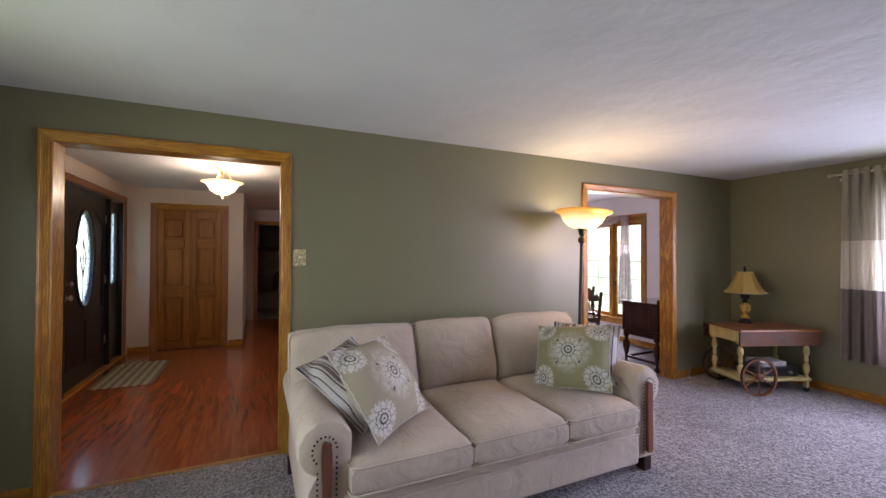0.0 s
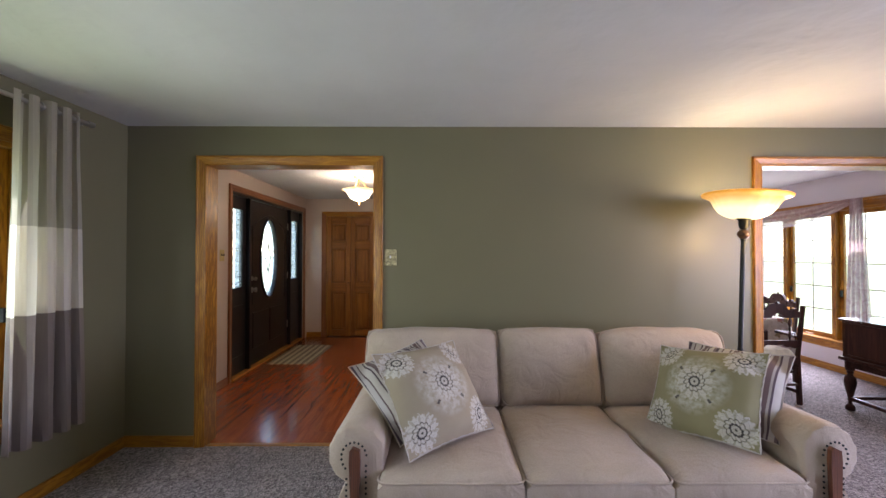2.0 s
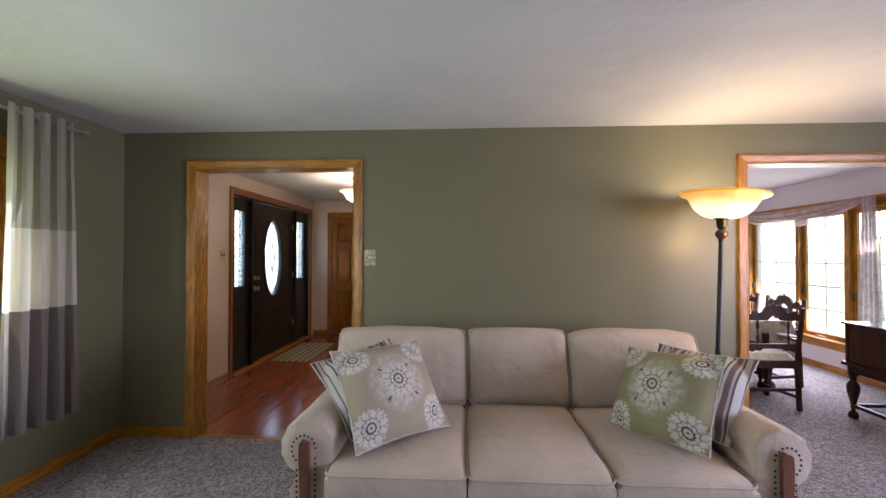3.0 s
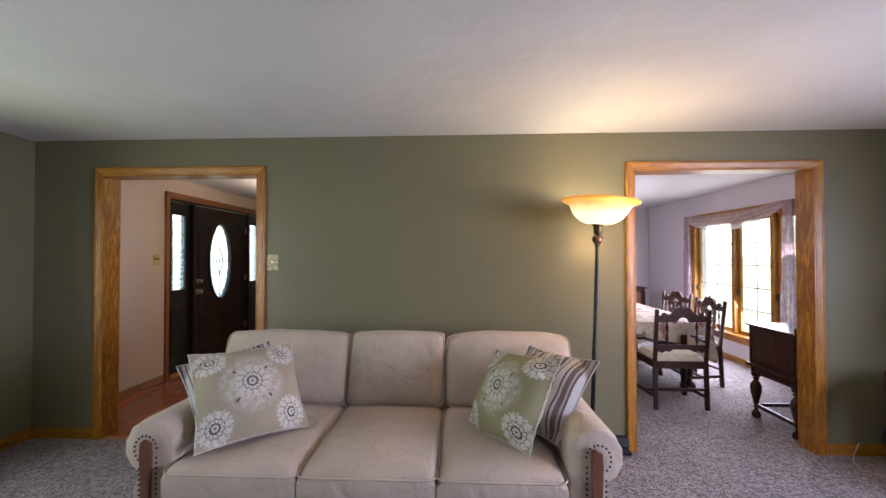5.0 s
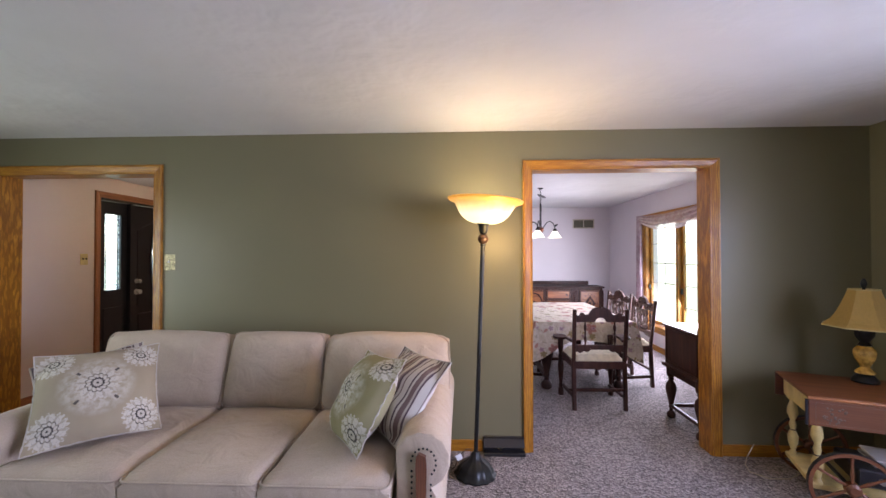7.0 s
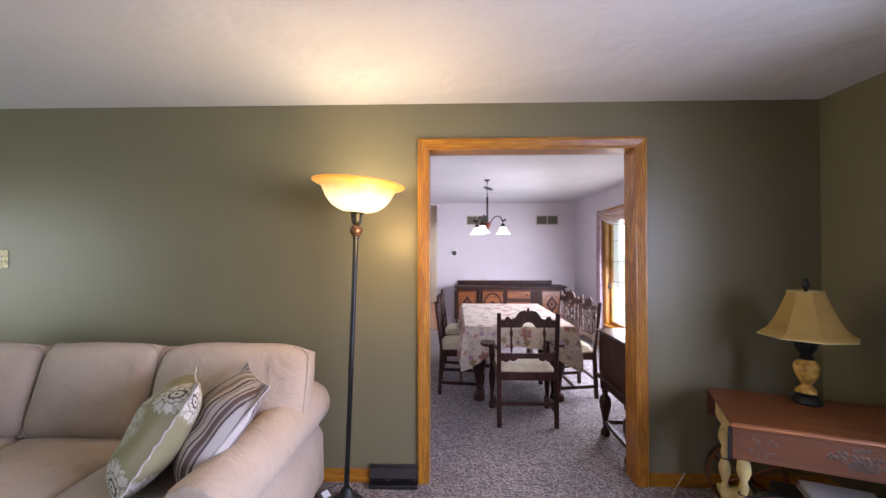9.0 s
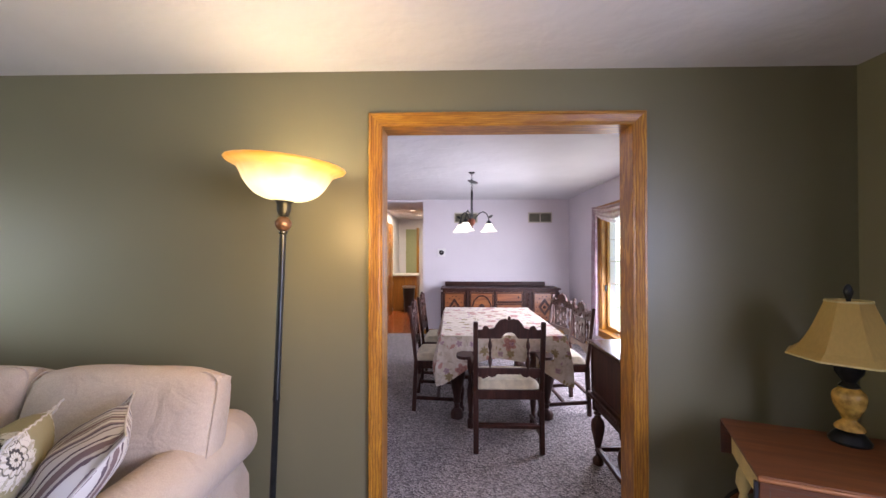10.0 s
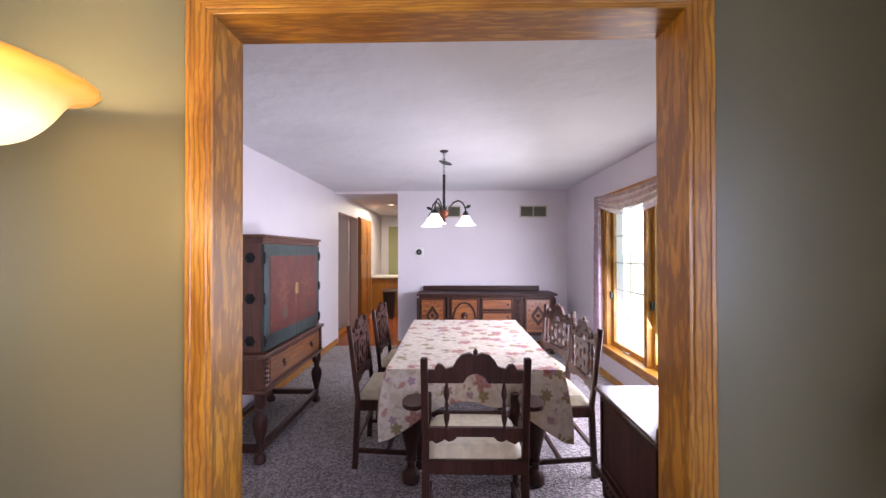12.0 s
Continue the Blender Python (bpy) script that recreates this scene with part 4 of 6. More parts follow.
def rounded_loop(w, d, r, z, n=5, bow=0.0):
    pts = []
    for cx, cy, a0 in ((w / 2 - r, d / 2 - r, 0), (-w / 2 + r, d / 2 - r, 90), (-w / 2 + r, -d / 2 + r, 180), (w / 2 - r, -d / 2 + r, 270)):
        for k in range(n + 1):
            a = radians(a0 + 90 * k / n)
            pts.append((cx + r * math.cos(a), cy + r * math.sin(a), z))
    return pts


def box_cushion(w, d, h, seed, crown=0.02, r=0.045, cells=0.045, slump=0.0):
    """A boxed seat or back cushion with crowned faces and soft edges, about its centre."""
    nx, ny = max(8, int(w / cells)), max(8, int(d / cells))
    bm = bmesh.new()
    grids = {}

    def soft(u, half):
        a = abs(u)
        return 0.0 if a < half - r else min(1.0, (a - (half - r)) / r)

    xs = [-w / 2 + w * (0.5 - 0.5 * math.cos(math.pi * i / nx)) for i in range(nx + 1)]
    ys = [-d / 2 + d * (0.5 - 0.5 * math.cos(math.pi * i / ny)) for i in range(ny + 1)]
    for side in (-1, 1):
        for i, x in enumerate(xs):
            for j, y in enumerate(ys):
                e = min(1.0, math.hypot(soft(x, w / 2), soft(y, d / 2)))
                drop = r * (1 - math.sqrt(max(0, 1 - e * e)))
                up = crown * (1 - (2 * x / w) ** 2) * (1 - (2 * y / d) ** 2)
                wob = 0.012 * noise.noise(Vector((x * 4 + seed, y * 4, side * 3 + seed))) + 0.004 * noise.noise(Vector((x * 13 + seed, y * 11, side * 3)))
                z = side * (h / 2 - drop + up + wob)
                sway = 1 + 0.014 * (1 - (2 * x / w) ** 2) * (1 if abs(y) > d * 0.3 else 0.3)
                fall = slump * (abs(2 * x / w) ** 3 + 0.4 * noise.noise(Vector((x * 5 + seed, 0, seed)))) * max(0.0, y / d + 0.5) ** 2
                grids[side, i, j] = bm.verts.new((x * (1 + 0.010 * noise.noise(Vector((y * 6, seed, 0))) - 0.06 * slump / 0.03 * max(0.0, y / d) ** 2), y * sway - fall, z))
    for side in (-1, 1):
        for i in range(nx):
            for j in range(ny):
                bm.faces.new([grids[side, a, b] for a, b in ((i, j), (i + 1, j), (i + 1, j + 1), (i, j + 1))][:: side])
    rim = [(i, 0) for i in range(nx)] + [(nx, j) for j in range(ny)] + [(i, ny) for i in range(nx, 0, -1)] + [(0, j) for j in range(ny, 0, -1)]
    for (a, b), (c, e) in zip(rim, rim[1:] + rim[:1]):
        bm.faces.new((grids[1, a, b], grids[-1, a, b], grids[-1, c, e], grids[1, c, e]))
    return bm


def sofa():
    root = thing("sofa", pose(1.23, 1.72, 0), "oatmeal upholstered three-seat sofa with rolled nailhead arms on grey carpet", "sofa")
    part("base", bx(-0.93, 0.93, 0.04, 1.08, 0.09, 0.33, 0.02, 2), SOFA, root)
    part("front_rail", bx(-0.925, 0.925, 0.012, 0.045, 0.10, 0.285, 0.015, 2), SOFA, root)
    part("welt", tube([(-0.92, 0.008, 0.288), (0.92, 0.008, 0.288)], 0.005, 6), SOFA, root)
    back = bx(-1.02, 1.02, 0.98, 1.13, 0.1, 0.80, 0.05, 3)
    part("back_frame", back, SOFA, root)
    for x in (-1.07, 1.07):
        for y in (0.1, 1.02):
            part("foot", bx(x - 0.035, x + 0.035, y - 0.035, y + 0.035, 0, 0.1, 0.006), DARKWOOD, root, "dark stained block foot")
    for k, (a, b) in enumerate(((-0.905, -0.283), (-0.279, 0.347), (0.351, 0.925))):
        w, d = b - a, 0.80
        c = part("seat_cushion", box_cushion(w, d, 0.165, k * 5.3, 0.03), SOFA, root, smooth=True, m=pose((a + b) / 2, 0.405, 0.412, 1.5, 0, 0))
        for z in (-0.062, 0.062):
            part("piping", tube(rounded_loop(w + 0.002, d + 0.003, 0.04, z), 0.0048, 6, closed=True), SOFA, c)
    for k, (a, b) in enumerate(((-1.115, -0.277), (-0.272, 0.352), (0.357, 1.165))):
        w, h = b - a - 0.004, 0.475
        c = part("back_cushion", box_cushion(w, h, 0.19, 20 + k * 3.1, 0.06, 0.062, slump=(0.022, 0.016, 0.034)[k]), SOFA, root, smooth=True, m=pose((a + b) / 2, 0.885, 0.712, 72, 0, 0))
        pipe = tube([(px * (1 - 0.06 * (0.022, 0.016, 0.034)[k] / 0.03 * max(0.0, py / h) ** 2), py - (0.022, 0.016, 0.034)[k] * abs(2 * px / w) ** 3 * max(0.0, py / h + 0.5) ** 2, pz) for px, py, pz in rounded_loop(w - 0.004, h - 0.004, 0.052, 0.062)], 0.0046, 6, closed=True)
        part("piping", pipe, SOFA, c)
    for s in (-1, 1):
        px = -1.005 if s < 0 else 1.06
        arm = part("arm", moved(arm_shape(), Matrix.Diagonal((s, 1, 1.09, 1)) @ pose(abs(px), 0.60, 0)), SOFA, root, smooth=True)
        wood_panel = part("arm_front_panel", moved(slab([(-0.021, 0.14), (-0.016, 0.125), (0.016, 0.125), (0.021, 0.14), (0.019, 0.35), (0.023, 0.49), (0.019, 0.535), (-0.013, 0.548), (-0.024, 0.535), (-0.026, 0.49), (-0.020, 0.35)], 0.022), Matrix.Diagonal((1, 1, 1.09, 1)) @ pose(px, 0.045, 0)), MIDWOODZ, arm, "carved dark wooden arm front")
        heads = []
        path = [(-0.044, z) for z in [0.12 + 0.022 * i for i in range(17)]]
        path += [(0.008 + 0.054 * math.cos(radians(a)), 0.505 + 0.058 * math.sin(radians(a))) for a in range(172, -60, -20)]
        path += [(0.040, z) for z in [0.42 - 0.022 * i for i in range(14)]]
        for x, z in path:
            heads.append((px + s * x, z * 1.09))
        first = part("nailhead", lathe([(0.0056, 0), (0.0046, 0.003), (0.0018, 0.0045)], 7), IRON, arm, "antique bronze nailhead", m=pose(heads[0][0], 0.052, heads[0][1], 90, 0, 0))
        for hx, hz in heads[1:]:
            copy_thing(first, pose(hx, 0.052, hz, 90, 0, 0))
    return root


def arm_shape():
    """The right arm: a roll over an upright, pleated round its front."""
    prof = [(-0.118, 0.09), (-0.118, 0.30), (-0.116, 0.44)]
    prof += [(0.0 + 0.125 * math.cos(radians(a)), 0.508 + 0.118 * math.sin(radians(a))) for a in range(168, -75, -14)]
    prof += [(0.082, 0.33), (0.088, 0.09)]
    bm = bmesh.new()
    rows = []
    spec = [(0.0, 0.90, 0), (0.004, 0.955, 1), (0.02, 0.99, 1), (0.05, 1.0, 0.6), (0.11, 1.0, 0.2), (0.3, 0.985, 0), (0.6, 0.99, 0), (0.9, 1.0, 0), (1.06, 1.0, 0), (1.10, 0.97, 0)]
    y_off = 0.60
    for y, k, pleat in spec:
        ring = []
        for i, (x, z) in enumerate(prof):
            on_roll = 3 <= i < len(prof) - 2
            f = 1 + (0.02 * pleat * (-1) ** i if on_roll else 0)
            rise = 0.0
            cx, cz = 0.0, 0.45
            ring.append(bm.verts.new((cx + (x - cx) * k * f, y + 0.065 - y_off, (cz + (z - cz) * k * f if z > 0.2 else z) + rise)))
        rows.append(ring)
    for a, b in zip(rows, rows[1:]):
        for i in range(len(prof)):
            j = (i + 1) % len(prof)
            bm.faces.new((a[i], a[j], b[j], b[i]))
    bm.faces.new(rows[0][::-1])
    bm.faces.new(rows[-1])
    return bm


MIDWOODZ = wood("red_brown_walnut_upright", (0.10, 0.035, 0.018), (0.20, 0.075, 0.036), 0.3, (9, 9, 1), 5, 0.4)
sofa()


def throw_pillow(name, corners, material, label, thick, size, fringe=True, seed=0):
    m = frame_from(*corners)
    root = thing(name, m, label, "pillow", "throw pillows on the sofa")
    part("cover", puff(size[0], size[1], thick, 24, 0.8, 0.4, 0, 0.075, seed, 0.02), material, root, smooth=True)
    n = 26
    edge = []
    for a, b in (((-1, -1), (1, -1)), ((1, -1), (1, 1)), ((1, 1), (-1, 1)), ((-1, 1), (-1, -1))):
        for k in range(n):
            u = k / n
            x, y = a[0] + (b[0] - a[0]) * u, a[1] + (b[1] - a[1]) * u
            px, py = x * (1 - 0.075 * (1 - y * y)), y * (1 - 0.075 * (1 - x * x))
            edge.append((px * size[0] / 2 * 1.003, py * size[1] / 2 * 1.003, 0.003 * math.sin(k * 2.1) if fringe else 0))
    part("edge_cord", tube(edge, 0.0035, 5, closed=True, taper=[1 + (0.35 * math.sin(i * 2.6) if fringe else 0) for i in range(len(edge))]), CREAM, root)
    return root


PRINT = [(0.257, 2.03, 0.921), (0.68, 2.344, 0.934), (0.845, 2.11, 0.53), (0.45, 1.74, 0.545)]
throw_pillow("patterned_pillow", PRINT, PRINT_TAUPE, "taupe throw pillow with pale medallions leaning at the sofa arm", 0.15, (0.53, 0.51), seed=1)
throw_pillow("patterned_pillow", [(1.90, 2.45, 0.87), (2.178, 1.99, 0.955), (2.02, 1.79, 0.535), (1.70, 2.22, 0.50)], PRINT_GREEN, "olive green throw pillow with pale medallions", 0.15, (0.53, 0.48), seed=2)
throw_pillow("striped_pillow", [(2.07, 2.56, 0.90), (2.405, 2.11, 0.895), (2.20, 1.85, 0.545), (1.88, 2.28, 0.52)], STRIPE, "brown and cream striped throw pillow behind the green one", 0.13, (0.50, 0.48), False, 3)
throw_pillow("striped_pillow", [(0.155, 2.16, 0.850), (0.51, 2.50, 0.945), (0.735, 2.15, 0.60), (0.365, 1.81, 0.545)], STRIPE, "plum and cream striped throw pillow against the sofa arm", 0.11, (0.50, 0.48), False, 4)


# ---- floor lamp ----
def floor_lamp():
    root = thing("floor_lamp", pose(2.553, 2.705, 0, 0, 2.1, 0), "black bronze torchiere floor lamp with a lit amber glass bowl", "lamp")
    part("base", lathe([(0.135, 0), (0.138, 0.012), (0.13, 0.022), (0.118, 0.03), (0.112, 0.05), (0.09, 0.078), (0.055, 0.10), (0.034, 0.12), (0.03, 0.14), (0.018, 0.155)], 48, 12, 0.035), IRON, root, smooth=True)
    part("pole", lathe([(0.014, 0.15), (0.014, 0.78), (0.0165, 0.79), (0.0165, 0.80), (0.014, 0.81), (0.0145, 1.515), (0.019, 1.52), (0.019, 1.53)], 18), IRON, root, smooth=True)
    part("ball", lathe([(0.012, 1.527), (0.026, 1.538), (0.036, 1.555), (0.036, 1.57), (0.024, 1.588), (0.014, 1.594)], 20), plain("mottled_bronze", (0.065, 0.034, 0.022), 0.3, 0.3, vary=0.5, scale=60), root, "mottled brown ball", smooth=True)
    part("cup", lathe([(0.014, 1.592), (0.024, 1.602), (0.03, 1.62), (0.031, 1.648), (0.04, 1.66), (0.056, 1.668), (0.056, 1.676), (0.03, 1.68)], 24), IRON, root, smooth=True)
    bowl = [(0.045, 1.676), (0.09, 1.684), (0.135, 1.708), (0.168, 1.745), (0.19, 1.785), (0.207, 1.808), (0.242, 1.822), (0.252, 1.832), (0.248, 1.838), (0.228, 1.832), (0.2, 1.815), (0.183, 1.79), (0.16, 1.75), (0.128, 1.716), (0.085, 1.692), (0.045, 1.686)]
    part("glass_bowl", lathe(dense(bowl), 96, 24, 0.007, wall=1), TORCH_GLOW, root, "glowing amber alabaster bowl", smooth=True, m=pose(-0.0735, 0, -0.012, 0, 2.5, 0))


def cord_tag():
    root = thing("cord_tag", pose(0, 0, 0), "small white paper tag on the black lamp cord", "tag")
    part("cord", tube([(2.53, 2.73, 0.155), (2.50, 2.72, 0.16), (2.455, 2.70, 0.135), (2.42, 2.70, 0.05), (2.40, 2.76, 0.008), (2.34, 2.86, 0.006), (2.30, 2.98, 0.01)], 0.003, 6), BLACKPL, root)
    part("paper", moved(bx(-0.019, 0.019, -0.0008, 0.0008, -0.022, 0.022, 0.0004), pose(2.448, 2.694, 0.118, 15, -25, 10)), WHITE, root, "white paper tag")


TORCH_GLOW = lit_glass("lit_amber_alabaster", (1.0, 0.80, 0.44), (1.0, 0.44, 0.06), 1.735, 1.83, 1.7 * GAIN, 0.62 * GAIN)
floor_lamp()
cord_tag()


def low_register():
    root = thing("floor_register", pose(2.775, MID0, 0), "black metal wall register with thin gold lines at the carpet", "vent")
    part("hood", join(bx(-0.15, 0.15, -0.02, 0, 0, 0.115, 0.003), bx(-0.15, 0.15, -0.085, -0.02, 0, 0.022, 0.003)), BLACKPL, root)
    part("sloping_front", moved(bx(-0.148, 0.148, -0.06, 0.0, -0.003, 0.003, 0.001), pose(0, -0.022, 0.10, 52, 0, 0)), BLACKPL, root)
    lines = [tube([(a, -0.03, 0.085), (b, -0.062, 0.035)], 0.0016, 4) for a, b in ((-0.09, -0.03), (0.03, -0.03), (0.10, 0.14))]
    for one in lines:
        part("gold_line", one, BRASS, root, "thin gold line")


low_register()


# ---- drop-leaf cart with lamp ----
def turned(h, r, z0=0.0, seg=14, kind=0):
    """A turned leg or baluster of height h, from z0 up."""
    shapes = [
        [(0.9, 0), (0.9, 0.10), (0.5, 0.13), (0.75, 0.16), (0.5, 0.19), (0.62, 0.25), (1.0, 0.42), (1.0, 0.50), (0.6, 0.60), (0.85, 0.64), (0.5, 0.68), (0.7, 0.74), (0.9, 0.80), (0.9, 1.0)],
        [(0.6, 0), (0.95, 0.02), (1.0, 0.07), (0.8, 0.11), (0.42, 0.14), (0.40, 0.19), (0.62, 0.21), (0.45, 0.24), (0.75, 0.36), (1.15, 0.50), (1.25, 0.58), (1.1, 0.66), (0.6, 0.71), (0.5, 0.74), (0.8, 0.76), (0.55, 0.79), (0.95, 0.82), (1.0, 0.88), (1.0, 1.0)],
        [(0.8, 0), (0.4, 0.06), (0.9, 0.2), (1, 0.3), (0.45, 0.42), (0.7, 0.5), (0.45, 0.58), (1, 0.7), (0.9, 0.8), (0.4, 0.94), (0.8, 1.0)],
    ]
    return lathe([(k * r, z0 + f * h) for k, f in shapes[kind]], seg)


CART = Matrix.Translation((4.428, 2.388, 0)) @ Matrix.Rotation(-0.38, 4, "Z")


def cart():
    """Local x runs along its front, y away from the room, from its near front corner."""
    root = thing("tea_cart", CART, "orange pine drop-leaf tea cart with yellow turned legs and spoked wheels", "table")
    L, D, Z = 0.849, 0.50, 0.663
    part("tabletop", bx(-0.012, L + 0.02, -0.015, D + 0.02, Z - 0.018, Z, 0.006, 2), CARTWOOD, root)
    part("drop_leaf", moved(bx(-0.01, L + 0.015, -0.012, 0.0, Z - 0.165, Z - 0.020, 0.004), pose(0, -0.004, 0)), CARTWOOD, root, "hanging leaf stencilled with a faded basket")
    part("rear_leaf", bx(-0.012, L + 0.015, D + 0.022, D + 0.036, Z - 0.165, Z - 0.012, 0.004), CARTDARK, root, "dark red-brown hanging rear leaf")
    part("leaf_end", bx(-0.022, -0.0105, -0.0175, -0.002, Z - 0.166, Z - 0.022, 0.002), BLACKPL, root, "black painted leaf end")
    part("edge_moulding", tube([(-0.012, -0.016, Z - 0.012), (L + 0.02, -0.016, Z - 0.012)], 0.0085, 8), CARTEDGE, root, "worn orange edge moulding")
    part("leaf_line", join(bx(0.022, 0.0235, -0.0172, -0.0158, Z - 0.15, Z - 0.035), bx(0.0235, L - 0.03, -0.0172, -0.0158, Z - 0.0365, Z - 0.035), bx(0.0235, L - 0.03, -0.0172, -0.0158, Z - 0.15, Z - 0.1485)), STENCIL, root)
    rnd = random.Random(4)
    small = []
    for k in range(26):
        small.append(moved(lathe([(rnd.uniform(0.004, 0.009), 0), (0.002, 0.0012)], 6), pose(0.075 + rnd.uniform(-0.03, 0.05) + 0.02 * (k % 3), -0.0162, Z - 0.10 + rnd.uniform(-0.045, 0.045), 90, 0, 0)))
    part("stencil", join(*small), STENCIL, root, "dull brown stencilled flowers")
    motif = []
    for k in range(44):
        a = k * 2.4
        motif.append(moved(lathe([(0.007 + 0.005 * (k % 3) / 2, 0), (0.004, 0.0015)], 7), pose(0.44 + 0.075 * math.cos(a) * (k % 5 + 1) / 3.4, -0.0165, Z - 0.085 + 0.026 * math.sin(a) * (k % 4 + 1) / 2.6, 90, 0, 0)))
    motif.append(moved(slab([(-0.06, 0.0), (0.06, 0.0), (0.045, -0.032), (-0.045, -0.032)], 0.0012), pose(0.44, -0.0168, Z - 0.10)))
    part("stencil", join(*motif), STENCIL, root, "dull brown stencilled flowers")
    part("apron", bx(0.03, L - 0.03, 0.04, 0.06, Z - 0.13, Z - 0.018), YELLOW, root)
    part("apron", bx(0.03, L - 0.03, D - 0.05, D - 0.03, Z - 0.13, Z - 0.018), YELLOW, root)
    part("end_panel", bx(0.02, 0.04, 0.03, D - 0.02, Z - 0.14, Z - 0.018, 0.003), YELLOW, root)
    part("end_panel", bx(L - 0.04, L - 0.02, 0.03, D - 0.02, Z - 0.14, Z - 0.018, 0.003), YELLOW, root)
    for x in (0.055, L - 0.075):
        for y in (0.07, D - 0.06):
            part("leg", moved(turned(Z - 0.14 - 0.15, 0.03, 0.15, 12, 2), pose(x, y, 0)), YELLOW, root, smooth=True)
            part("leg_block", bx(x - 0.026, x + 0.026, y - 0.026, y + 0.026, Z - 0.16, Z - 0.13, 0.003), YELLOW, root)
            for zz in (0.152 + 0.155, 0.152 + 0.255):
                part("leg_ring", tube([(x + 0.021 * math.cos(k * 0.628), y + 0.021 * math.sin(k * 0.628), zz) for k in range(10)], 0.004, 5, closed=True), STENCIL, root, "dark brown painted ring")
            if x > 0.3:
                part("caster", moved(lathe([(0.024, -0.012), (0.026, 0), (0.024, 0.012)], 14), pose(x, y, 0.026, 90, 0, 0)), BLACKPL, root)
                part("caster_fork", bx(x - 0.018, x + 0.018, y - 0.018, y + 0.018, 0.045, 0.12, 0.004), YELLOW, root)
    part("shelf", bx(0.02, L - 0.04, 0.04, D - 0.03, 0.12, 0.15, 0.006), YELLOW, root)
    part("axle", tube([(0.165, -0.06, 0.19), (0.165, D + 0.03, 0.19)], 0.011, 8), IRON, root)
    for y in (-0.036, D + 0.01):
        w = part("wheel", moved(ring_wheel(0.172, 0.19, 0.03), pose(0.165, y, 0.19, 90, 0, 0)), CARTWOOD, root, "wooden spoked wheel", smooth=False)
        part("tyre", moved(ring_wheel(0.188, 0.1925, 0.024), pose(0.165, y, 0.1925, 90, 0, 0)), IRON, w)
        part("hub", moved(lathe([(0.02, -0.03), (0.034, -0.02), (0.034, 0.02), (0.02, 0.03)], 14), pose(0.165, y, 0.19, 90, 0, 0)), CARTWOOD, w)
        for k in range(6):
            a = radians(30 + 60 * k)
            c, s = math.cos(a), math.sin(a)
            part("spoke", tube([(0.165 + c * 0.025, y, 0.19 + s * 0.025), (0.165 + c * 0.07, y, 0.19 + s * 0.07), (0.165 + c * 0.11, y, 0.19 + s * 0.11), (0.165 + c * 0.175, y, 0.19 + s * 0.175)], 0.009, 7, taper=[0.7, 1.1, 0.7, 0.9]), CARTWOOD, w)
    dev = thing("stereo", CART, "black stereo unit with silver books on the cart shelf", "electronics")
    part("case", bx(0.24, 0.72, 0.10, 0.40, 0.151, 0.25, 0.01), BLACKPL, dev)
    part("knob", moved(lathe([(0.016, 0), (0.016, 0.02)], 14), pose(0.34, 0.10, 0.2, 90, 0, 0)), NICKEL, dev)
    part("knob", moved(lathe([(0.016, 0), (0.016, 0.02)], 14), pose(0.62, 0.10, 0.2, 90, 0, 0)), NICKEL, dev)
    for k in range(4):
        bk = thing("magazine", CART @ pose(0.48, 0.24, 0.251 + 0.012 * k, 0, 0, (-6, 4, 9, -2)[k]), "pale glossy magazine stacked on the stereo", "magazine", "magazines on the cart")
        part("cover", bx(-0.14, 0.14, -0.105, 0.105, 0, 0.0115, 0.002), WHITE if k % 2 else NICKEL, bk)
    wire = thing("lamp_cord", pose(0, 0, 0), "thin pale lamp cord lying on the grey carpet", "cable")
    part("wire", tube([(4.55, 3.0, 0.10), (4.48, 2.97, 0.02), (4.42, 2.90, 0.008), (4.38, 2.80, 0.008), (4.45, 2.72, 0.008), (4.58, 2.72, 0.008), (4.68, 2.78, 0.008), (4.72, 2.85, 0.01)], 0.004, 6), plain("pale_flex", (0.45, 0.40, 0.30), 0.5), wire)


def ring_wheel(r0, r1, thick, seg=36):
    bm = bmesh.new()
    rings = [[bm.verts.new((r * math.cos(2 * math.pi * k / seg), r * math.sin(2 * math.pi * k / seg), z)) for k in range(seg)] for r, z in ((r0, -thick / 2), (r1, -thick / 2), (r1, thick / 2), (r0, thick / 2))]
    for i in range(4):
        a, b = rings[i], rings[(i + 1) % 4]
        for k in range(seg):
            bm.faces.new((a[k], a[(k + 1) % seg], b[(k + 1) % seg], b[k]))
    return bm


STENCIL = plain("faded_stencil", (0.085, 0.055, 0.035), 0.6, vary=0.4)
CARTDARK = wood("dark_cart_pine", (0.05, 0.015, 0.008), (0.09, 0.028, 0.012), 0.5, (0.8, 8, 8), 4, 0.1)
CARTEDGE = wood("worn_cart_edge", (0.26, 0.09, 0.02), (0.38, 0.15, 0.04), 0.45, (0.8, 8, 8), 4, 0.2)
CARTWOOD = wood("orange_pine", (0.11, 0.034, 0.010), (0.17, 0.058, 0.016), 0.5, (0.8, 8, 8), 4, 0.1, lines=0.25)
cart()


